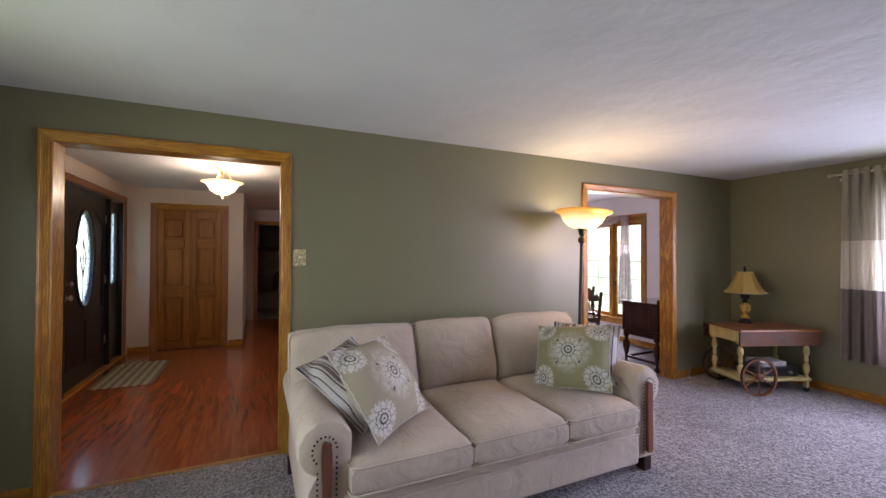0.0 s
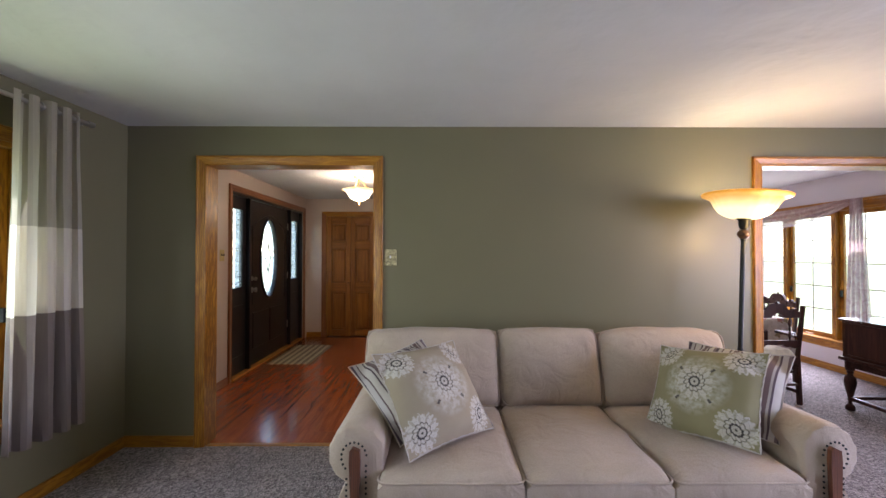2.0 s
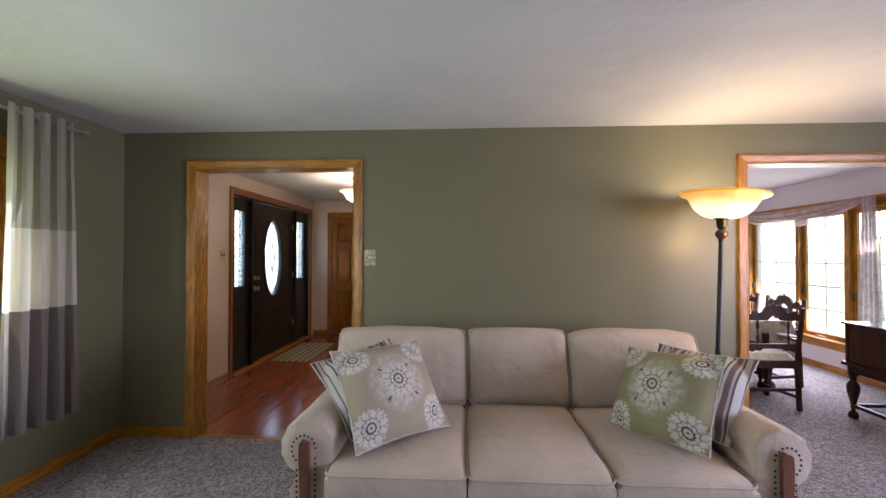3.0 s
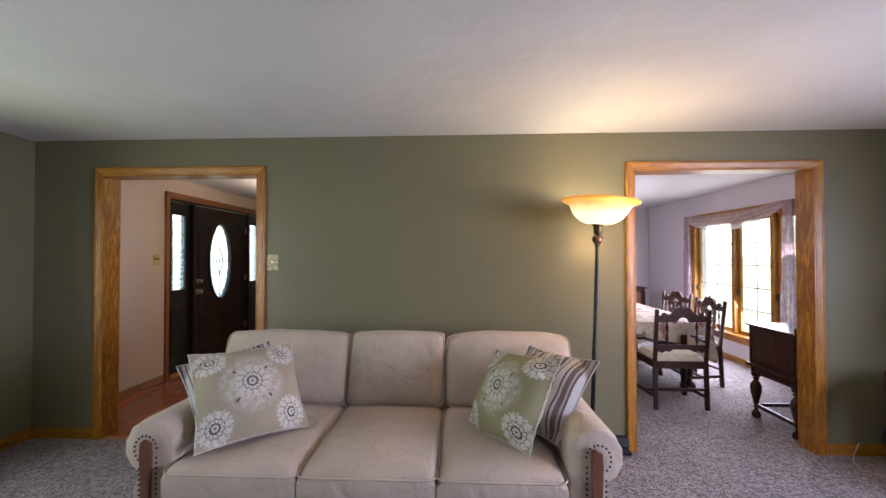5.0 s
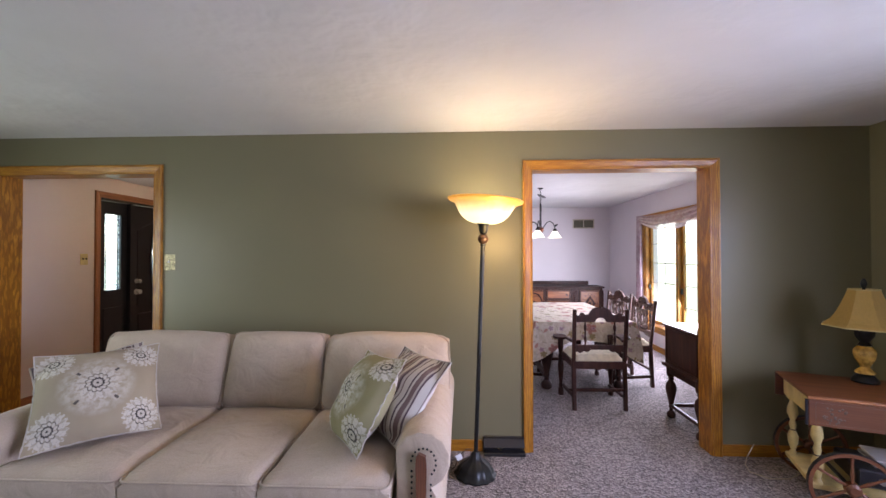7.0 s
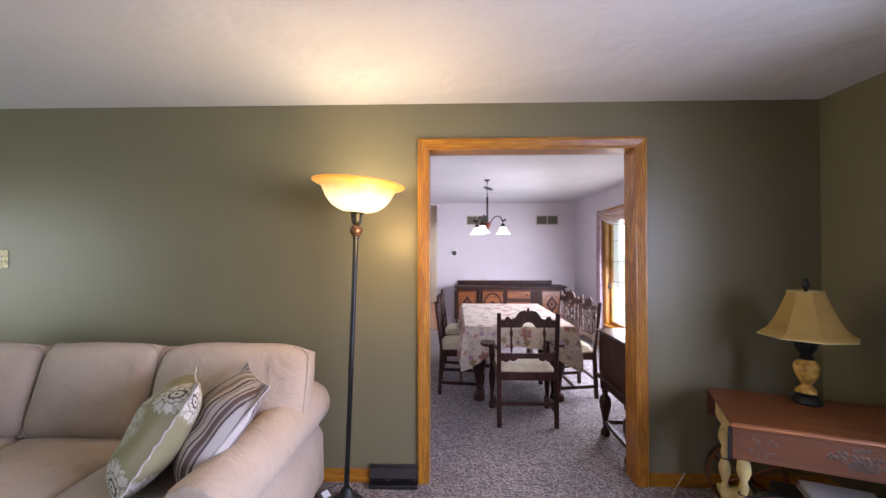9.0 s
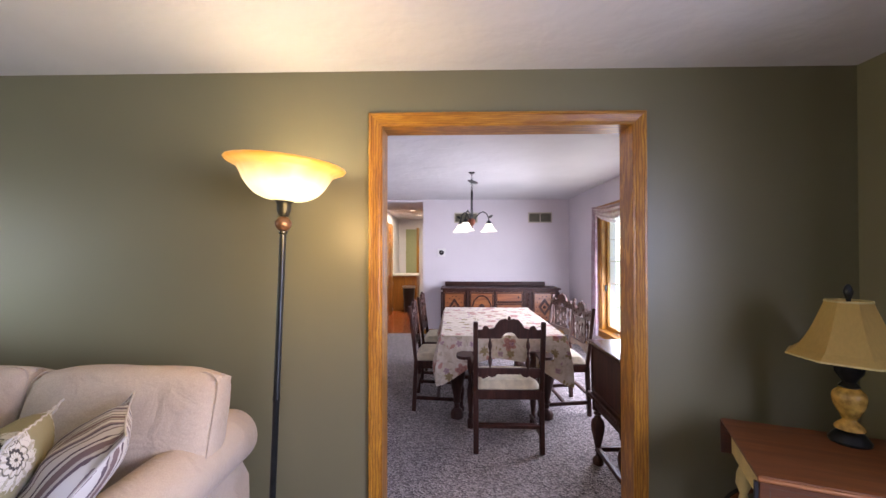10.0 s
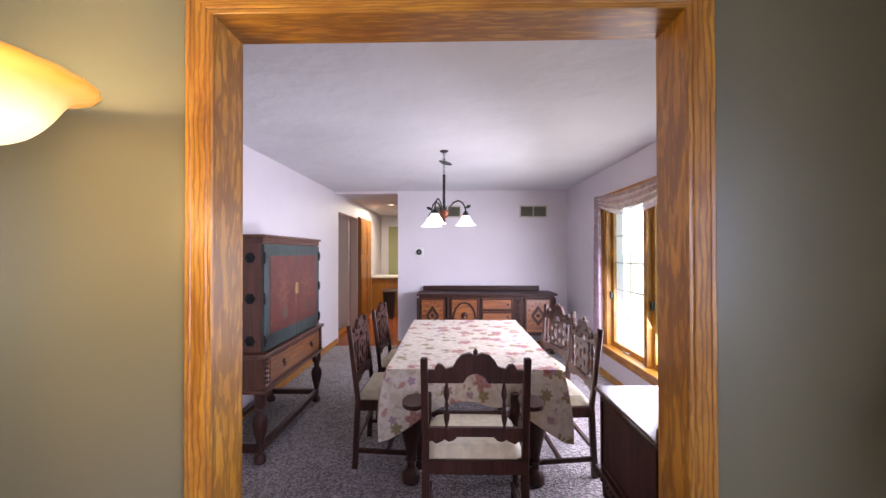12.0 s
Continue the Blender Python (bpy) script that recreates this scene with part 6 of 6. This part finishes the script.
def armoire():
    """Faces the table, +x."""
    x0, x1 = 1.86, 2.365
    root = thing("painted_cabinet", pose(0, 0, 0), "antique cabinet with faded red and teal floral doors on turned legs", "cabinet")
    ya, yb = 4.66, 5.80
    part("upper_case", bx(x0, x1 - 0.02, ya, yb, 0.745, 1.515, 0.006), MIDDARK, root)
    part("cornice", join(bx(x0, x1 + 0.012, ya - 0.02, yb + 0.02, 1.54, 1.56, 0.004), bx(x0, x1 - 0.005, ya - 0.008, yb + 0.008, 1.50, 1.54, 0.004)), MIDDARK, root)
    part("carved_cornice", join(*[moved(lathe([(0.012, 0), (0.007, 0.006)], 6), pose(x1 - 0.005, ya + 0.02 + 0.0335 * k, 1.52, 0, 90, 0)) for k in range(34)]), MIDDARK, root)
    mid_y = (ya + yb) / 2
    for a, b in ((ya + 0.004, mid_y - 0.002), (mid_y + 0.002, yb - 0.004)):
        d = part("door", bx(x1 - 0.02, x1, a, b, 0.755, 1.495, 0.004), TEAL, root, "worn teal door with a red floral panel")
        ia, ib = (a + 0.085, b - 0.004) if a < mid_y - 0.3 else (a + 0.004, b - 0.085)
        part("painted_panel", bx(x1, x1 + 0.003, ia, ib, 0.86, 1.41, 0.001), REDPANEL, d)
        vase = []
        cy = (ia + ib) / 2
        for k in range(26):
            a2, rr = k * 2.399, 0.028 * math.sqrt(k)
            vase.append(moved(lathe([(0.021 - 0.0004 * k, 0), (0.012, 0.0012)], 7), pose(x1 + 0.003, cy + rr * math.cos(a2) * 1.0, 1.17 + rr * 1.25 * math.sin(a2), 0, 90, 0)))
        for one in vase:
            part("painted_flower", one, FLOWERS, d)
        part("painted_urn", moved(lathe([(0.06, 0), (0.052, 0.0014)], 12), pose(x1 + 0.003, cy, 0.98, 0, 90, 0)), URN, d)
        he = a + 0.01 if a < mid_y - 0.3 else b - 0.01
        for z in (0.83, 1.12, 1.40):
            part("strap_hinge", join(bx(x1 - 0.001, x1 + 0.006, he - 0.02, he + 0.03, z - 0.022, z + 0.022, 0.004), moved(lathe([(0.008, -0.04), (0.011, 0), (0.008, 0.04)], 8), pose(x1 + 0.006, he - 0.012, z))), IRON, d)
    for z in (0.83, 1.12, 1.40):
        part("iron_mount", moved(lathe([(0.04, 0), (0.034, 0.006), (0.012, 0.012)], 6), pose(x1 - 0.10, ya, z, 90, 0, 0)), IRON, root, "black iron hinge mount")
    part("lock_plate", bx(x1 + 0.003, x1 + 0.009, mid_y - 0.03, mid_y + 0.03, 1.10, 1.19, 0.004), BRASS, root)
    yc, yd = 4.63, 5.86
    part("lower_case", bx(x0, x1, yc + 0.02, yd - 0.02, 0.50, 0.715, 0.005), MIDDARK, root)
    part("shelf_moulding", join(bx(x0, x1 + 0.03, yc - 0.01, yd + 0.01, 0.715, 0.745, 0.008, 2), bx(x0, x1 + 0.02, yc, yd, 0.475, 0.50, 0.006, 2)), MIDDARK, root)
    dr = part("drawer_front", bx(x1, x1 + 0.014, yc + 0.10, yd - 0.10, 0.53, 0.69, 0.005), MIDWOODY, root)
    for y in (yc + 0.32, yd - 0.32):
        part("ring_pull", join(moved(lathe([(0.022, 0), (0.016, 0.008)], 10), pose(x1 + 0.014, y, 0.62, 0, 90, 0)), tube([(x1 + 0.024, y + 0.018 * math.cos(a), 0.60 + 0.018 * math.sin(a)) for a in [math.pi * k / 5 for k in range(10)]], 0.003, 5, closed=True)), IRON, dr)
    for y in (yc + 0.055, yd - 0.055):
        part("twist_column", moved(lathe([(0.017 + 0.006 * (k % 2), 0.505 + 0.016 * k) for k in range(14)], 10), pose(x1 + 0.004, y, 0)), MIDDARK, root)
    for x in (x0 + 0.04, x1 - 0.025):
        for y in (yc + 0.03, yd - 0.06):
            part("leg", moved(turned(0.475, 0.04, 0, 16, 1), pose(x, y, 0)), DARKWOOD, root, smooth=True)
    for a, b in (((x0 + 0.04, yc + 0.03), (x1 - 0.025, yc + 0.03)), ((x1 - 0.025, yc + 0.03), (x1 - 0.025, yd - 0.06)), ((x1 - 0.025, yd - 0.06), (x0 + 0.04, yd - 0.06)), ((x0 + 0.04, yd - 0.06), (x0 + 0.04, yc + 0.03))):
        part("stretcher", bar((*a, 0.10), (*b, 0.10), 0.045, 0.045), DARKWOOD, root)
    for y in (yc + 0.09, yd - 0.12):
        part("corner_bracket", moved(slab([(-0.05, 0.475), (0.05, 0.475), (0.03, 0.43), (0, 0.445), (-0.03, 0.43)], 0.015), Matrix(((0, 1, 0, x1 - 0.01), (1, 0, 0, y), (0, 0, 1, 0), (0, 0, 0, 1)))), DARKWOOD, root)


MIDDARK = wood("dark_oak_case", (0.075, 0.028, 0.015), (0.15, 0.06, 0.032), 0.35, (9, 9, 1), 5, 0.3)
MIDWOODY = wood("golden_walnut_y", (0.20, 0.075, 0.022), (0.34, 0.14, 0.045), 0.3, (9, 1, 9), 5, 0.4)
FLOWERS = plain("faded_orange_paint", (0.15, 0.055, 0.028), 0.5, vary=0.5, scale=50)
URN = plain("faded_grey_green_paint", (0.085, 0.045, 0.032), 0.5, vary=0.3, scale=40)
armoire()


def server():
    x0, x1, y0, y1, zt = 4.285, 5.34, MID1 + 0.045, 3.77, 0.835
    root = thing("serving_cabinet", pose(0, 0, 0), "dark polished walnut serving cabinet on turned legs beside the doorway", "cabinet")
    part("case", bx(x0 + 0.02, x1 - 0.02, y0 + 0.01, y1 - 0.02, 0.485, zt - 0.02, 0.004), DARKWOOD, root)
    part("top", bx(x0, x1, y0, y1, zt - 0.02, zt, 0.006, 2), POLISHED, root, "glossy dark top")
    part("base_moulding", bx(x0 - 0.004, x1 + 0.004, y0, y1, 0.455, 0.485, 0.008, 2), DARKWOOD, root)
    part("carved_edge", join(*[moved(lathe([(0.011, 0), (0.006, 0.008)], 6), pose(x0 - 0.004, y0 + 0.03 + 0.03 * k, 0.47, 0, -90, 0)) for k in range(17)]), DARKWOOD, root)
    part("end_moulding", join(bx(x0 + 0.012, x0 + 0.02, y0 + 0.03, y1 - 0.04, 0.50, 0.515), bx(x0 + 0.012, x0 + 0.02, y0 + 0.03, y1 - 0.04, 0.785, 0.80), bx(x0 + 0.012, x0 + 0.02, y0 + 0.03, y0 + 0.045, 0.515, 0.785), bx(x0 + 0.012, x0 + 0.02, y1 - 0.055, y1 - 0.04, 0.515, 0.785)), DARKWOOD, root)
    part("apron", bx(x0 + 0.02, x0 + 0.035, y0 + 0.05, y1 - 0.06, 0.40, 0.455), DARKWOOD, root)
    part("carved_gallery", moved(slab([(0, 0), (0, 0.035), (0.015, 0.05), (0.04, 0.045), (0.06, 0.03), (0.5, 0.03), (0.5, 0)], 0.016), pose(x0 + 0.006, y0 + 0.01, zt)), DARKWOOD, root)
    for x in (x0 + 0.05, x1 - 0.05):
        for y in (y0 + 0.05, y1 - 0.06):
            part("leg", moved(turned(0.455, 0.036, 0, 16, 1), pose(x, y, 0)), DARKWOOD, root, smooth=True)
        part("stretcher", bar((x, y0 + 0.05, 0.11), (x, y1 - 0.06, 0.11), 0.03, 0.03), DARKWOOD, root)
    part("stretcher", bar((x0 + 0.05, y1 - 0.06, 0.11), (x1 - 0.05, y1 - 0.06, 0.11), 0.03, 0.03), DARKWOOD, root)
    for k in range(3):
        part("door", bx(x0 + 0.05 + 0.32 * k, x0 + 0.35 + 0.32 * k, y1 - 0.02, y1 - 0.005, 0.50, 0.80, 0.004), DARKWOOD, root)


POLISHED = wood("polished_walnut", (0.05, 0.022, 0.016), (0.10, 0.045, 0.032), 0.12, (1, 9, 9), 5, 0.8)
server()


def chandelier():
    root = thing("chandelier", pose(3.575, 5.68, H), "bronze vine chandelier with three lit white glass shades", "chandelier")
    part("hook_plate", lathe([(0.04, 0.0), (0.035, -0.012), (0.01, -0.018)], 14), IRON, root)
    part("chain", join(*[moved(ring_wheel(0.008, 0.013, 0.005, 10), pose(0, 0, -0.03 - 0.02 * k, 90, 0, 90 * (k % 2))) for k in range(17)]), IRON, root)
    part("canopy", moved(lathe([(0.065, 0.006), (0.06, 0.0), (0.02, -0.008)], 20), pose(0.012, 0, -0.115, 25, 18, 0)), IRON, root)
    part("vine_stem", join(*[tube([(0.012 * math.cos(t * 1.9 + p), 0.012 * math.sin(t * 1.9 + p), -0.22 - 0.032 * t) for t in range(12)], 0.006, 6) for p in (0, 2.1, 4.2)]), IRON, root)
    part("body", lathe([(0.006, -0.665), (0.018, -0.65), (0.012, -0.635), (0.035, -0.61), (0.047, -0.58), (0.04, -0.555), (0.015, -0.54)], 16), RUST, root, "copper coloured body", smooth=True)
    leaf = [(0, 0), (0.02, 0.014), (0.05, 0.012), (0.07, 0), (0.045, -0.016), (0.015, -0.012)]
    for k in range(3):
        a = radians(8 + 120 * k)
        turn = Matrix.Rotation(a, 4, "Z")
        pts = [(0.02, 0, -0.60), (0.05, 0, -0.53), (0.09, 0, -0.48), (0.135, 0, -0.462), (0.175, 0, -0.482), (0.2, 0, -0.53), (0.205, 0, -0.565)]
        arm = part("arm", moved(tube(pts, 0.007, 8), turn), IRON, root, smooth=True)
        part("leaf", moved(slab(leaf, 0.003), turn @ pose(0.20, 0, -0.53, 0, -25, 20)), IRON, arm)
        part("socket", moved(lathe([(0.012, 0), (0.022, -0.012), (0.03, -0.03), (0.033, -0.045)], 12), turn @ pose(0.205, 0, -0.56)), IRON, arm)
        shade = [(0.03, -0.60), (0.04, -0.612), (0.052, -0.64), (0.075, -0.675), (0.098, -0.695), (0.094, -0.695), (0.07, -0.67), (0.048, -0.638), (0.03, -0.612)]
        part("glass_shade", moved(lathe([(r, z) for r, z in shade], 30, 6, 0.03, wall=1), turn @ pose(0.205, 0, 0)), SHADE_WHITE, arm, "glowing white ruffled shade", smooth=True)


RUST = plain("rust_copper", (0.16, 0.045, 0.02), 0.4, 0.4)
SHADE_WHITE = glow("lit_white_glass", (1.0, 0.92, 0.80), 1.6 * GAIN)
chandelier()


def wall_vent(x0, x1, z0, z1):
    root = thing("wall_vent", pose((x0 + x1) / 2, ENDY, (z0 + z1) / 2), "cream wall vent with olive louvres on the dining room wall", "vent", "wall vents")
    w, h = (x1 - x0) / 2, (z1 - z0) / 2
    part("frame", join(bx(-w, w, -0.01, 0, h - 0.02, h, 0.002), bx(-w, w, -0.01, 0, -h, -h + 0.02, 0.002), bx(-w, -w + 0.02, -0.01, 0, -h + 0.02, h - 0.02), bx(w - 0.02, w, -0.01, 0, -h + 0.02, h - 0.02), bx(-0.008, 0.008, -0.01, 0, -h + 0.02, h - 0.02)), VENTC, root)
    part("backing", bx(-w + 0.02, w - 0.02, -0.003, -0.001, -h + 0.02, h - 0.02), VENTD, root)
    for k in range(9):
        z = -h + 0.028 + (2 * h - 0.056) * k / 8
        part("slat", moved(bx(-w + 0.02, w - 0.02, -0.0045, 0.0045, -0.001, 0.001), pose(0, -0.006, z, 35, 0, 0)), VENTD, root)


VENTC = plain("cream_vent_frame", (0.52, 0.48, 0.38), 0.5)
VENTD = plain("olive_vent_metal", (0.12, 0.115, 0.075), 0.5)
wall_vent(3.375, 3.79, 1.965, 2.15)
wall_vent(4.68, 5.10, 1.965, 2.15)
th = thing("thermostat", pose(3.148, ENDY, 1.44), "white square wall plate with a black round thermostat", "thermostat")
part("plate", bx(-0.07, 0.07, -0.012, 0, -0.07, 0.07, 0.008, 2), WHITE, th)
part("dial", moved(lathe([(0.042, 0), (0.042, 0.018), (0.036, 0.024)], 24), pose(0, -0.012, 0, 90, 0, 0)), BLACKPL, th, "black glass dial")
part("display", moved(lathe([(0.012, 0), (0.012, 0.001)], 16), pose(0, -0.036, 0, 90, 0, 0)), NICKEL, th)


def valance():
    root = thing("sheer_valance", pose(0, 0, 0), "mauve printed sheer scarf draped over the dining window", "curtain")
    y0, y1 = WIN_D[0] - 0.05, WIN_D[1] + 0.12
    part("mounting_board", bx(EX - 0.055, EX - 0.022, y0 - 0.05, y1 - 0.03, 2.045, 2.07, 0.003), OAKY, root)
    anchors = [y1 - 0.02, 4.66]
    x = EX - 0.085
    bm = bmesh.new()
    nx, nr = 40, 14
    grid = []
    for r in range(nr + 1):
        v = r / nr
        row = []
        for i in range(nx + 1):
            u = i / nx
            y = anchors[0] + (anchors[1] - anchors[0]) * u
            sag = (1 - (2 * u - 1) ** 2)
            z = 2.075 - (0.05 + 0.16 * v) * sag - 0.075 * v
            fold = 0.012 * math.sin(v * 21 + u * 3) + 0.02 * sag * math.sin(v * 3.14)
            row.append(bm.verts.new((x - fold, y, z)))
        grid.append(row)
    for a, b in zip(grid, grid[1:]):
        for i in range(nx):
            bm.faces.new((a[i], a[i + 1], b[i + 1], b[i]))
    part("swag", bm, SHEER, root, smooth=True)
    curtain(root, EX - 0.075, -1, y1 - 0.17, y1 + 0.02, [(2.07, 0.30, SHEER)], 4, 0.02, 0.4, 3, ("tail",))
    curtain(root, EX - 0.075, -1, 4.47, 4.72, [(2.07, 0.62, SHEER)], 4, 0.022, 0.45, 8, ("tail",))


valance()


# ---- kitchen seen beyond ----
def kitchen():
    tall = thing("pantry_cabinet", pose(0, 0, 0), "tall honey oak pantry cabinet with arched doors", "cabinet")
    part("case", bx(1.50, 1.865, 9.70, 10.74, 0.0, 2.13, 0.004), PINE, tall)
    for a, b in ((9.72, 10.215), (10.225, 10.72)):
        for c, d in ((0.1, 1.30), (1.32, 2.10)):
            dd = part("door", bx(1.865, 1.885, a, b, c, d, 0.004), PINE, tall)
            part("raised_panel", bx(1.885, 1.892, a + 0.06, b - 0.06, c + 0.07, d - 0.09, 0.006), PINE, dd)
            part("pull", tube([(1.885, b - 0.04, (c + d) / 2 - 0.05), (1.905, b - 0.04, (c + d) / 2), (1.885, b - 0.04, (c + d) / 2 + 0.05)], 0.005, 6), NICKEL, dd)
    cn = thing("kitchen_counter", pose(0, 0, 0), "honey oak kitchen base cabinets with a pale counter", "counter")
    part("end_panel", bx(1.84, 2.44, 11.0, 11.04, 0, 0.86, 0.003), PINE, cn)
    part("case", bx(1.84, 2.44, 11.04, 11.66, 0, 0.86, 0.003), PINE, cn)
    part("worktop", bx(1.835, 2.47, 10.96, 11.70, 0.86, 0.90, 0.006), plain("pale_counter", (0.6, 0.57, 0.53), 0.3), cn)
    for k in range(2):
        part("door", bx(2.44, 2.455, 11.06 + 0.3 * k, 11.34 + 0.3 * k, 0.1, 0.83, 0.004), PINE, cn)
    bn = thing("trash_can", pose(2.27, 10.78, -0.004), "black plastic trash can with a grey liner at the counter end", "trash can")
    part("bin", lathe([(0.11, 0), (0.15, 0.60), (0.155, 0.62)], 4 * 5), BLACKPL, bn, smooth=True)
    part("liner", lathe([(0.157, 0.585), (0.16, 0.63), (0.13, 0.635)], 20, wall=1), NICKEL, bn)
    structure("green_doorway_wall", bx(2.02, 2.32, 12.27, 12.298, 0, 2.10), GREENROOM)
    structure("doorway_trim", bx(2.32, 2.39, 12.26, 12.298, 0, 2.14), OAK)
    structure("soffit_kitchen", bx(1.83, 2.82, ENDY + 0.02, ENDY + 0.14, H - 0.035, H + 0.01), LILAC)
    for x, y in ((2.45, 9.9), (2.5, 11.0)):
        can = thing("recessed_light", pose(x, y, H), "small lit recessed ceiling light in the kitchen", "ceiling light", "recessed kitchen lights")
        part("trim_ring", ring_wheel(0.06, 0.08, 0.008, 20), WHITE, can)
        part("lens", moved(lathe([(0.06, 0), (0.058, -0.002)], 20), pose(0, 0, -0.001)), CANLIGHT, can)


CANLIGHT = glow("lit_recessed_lens", (1.0, 0.9, 0.75), 3.0 * GAIN)
kitchen()


# ---- outside ----
def tree(x, y, h, seed):
    rnd = random.Random(seed)
    root = thing("tree", pose(x, y, -0.25), "leafy green garden tree on the lawn", "tree", "garden trees")
    part("trunk", tube([(0, 0, 0), (0.05, 0.03, h * 0.25), (-0.04, 0.06, h * 0.55), (0.02, 0, h * 0.8)], 0.16, 8, taper=[1.2, 0.9, 0.6, 0.25]), BARK, root)
    bm = bmesh.new()
    for k in range(420):
        a, b = rnd.uniform(0, 6.283), rnd.uniform(-1, 1)
        r = (rnd.uniform(0.3, 1)) ** 0.5 * h * 0.34
        p = Vector((r * math.cos(a) * math.sqrt(1 - b * b), r * math.sin(a) * math.sqrt(1 - b * b), h * 0.66 + r * b * 1.1))
        q = Euler([rnd.uniform(0, 6.3) for _ in range(3)]).to_matrix()
        s = rnd.uniform(0.14, 0.3)
        vs = [bm.verts.new(p + q @ Vector(c) * s) for c in ((-1, -0.5, 0), (0, -0.8, 0.2), (1, 0, 0), (0, 0.7, 0.15))]
        bm.faces.new(vs)
    tagged(part("crown", bm, LEAF, root), kind="")
    return root


BARK = plain("bark", (0.12, 0.09, 0.06), 0.9)
LEAF = plain("foliage", (0.10, 0.14, 0.06), 0.7, vary=0.3, scale=2)
for k, (x, y, h) in enumerate(((46, 12, 8.5), (52, 24, 9.5), (44, 33, 8), (60, 3, 10), (-40, 3, 9), (-48, 14, 10), (-42, -12, 8.5), (-55, 28, 10), (50, -9, 9))):
    tree(x, y, h, k + 1)


# ---- floor planks ----
def planks(x0, x1, y0, y1, w, length, holder, seed):
    rnd = random.Random(seed)
    meshes = {}
    n = int(math.ceil((x1 - x0) / w))
    for i in range(n):
        a, b = x0 + i * w, min(x1, x0 + (i + 1) * w)
        y = y0 - rnd.uniform(0, length)
        while y < y1:
            c, d = max(y0, y), min(y1, y + length)
            y += length
            if d - c < 0.02 or b - a < 0.02:
                continue
            key = (round(b - a, 3), round(d - c, 3))
            if key not in meshes:
                bm = bx(0, b - a - 0.0012, 0, d - c - 0.0012, -0.0135, 0, 0.0)
                me = bpy.data.meshes.new("plank")
                bm.to_mesh(me)
                bm.free()
                me.materials.append(REDWOOD)
                meshes[key] = me
            ob = new("plank", meshes[key])
            ob.parent = holder
            ob.matrix_basis = pose(a, c, 0)


holder = tagged(new("laminate_floor_hall"), kind="structure")
planks(WX, 1.69, MID0 + 0.05, 9.6, 0.19, 1.25, holder, 3)
holder = tagged(new("laminate_floor_kitchen"), kind="structure")
planks(1.69, 3.6, ENDY + 0.02, 12.3, 0.19, 1.25, holder, 5)
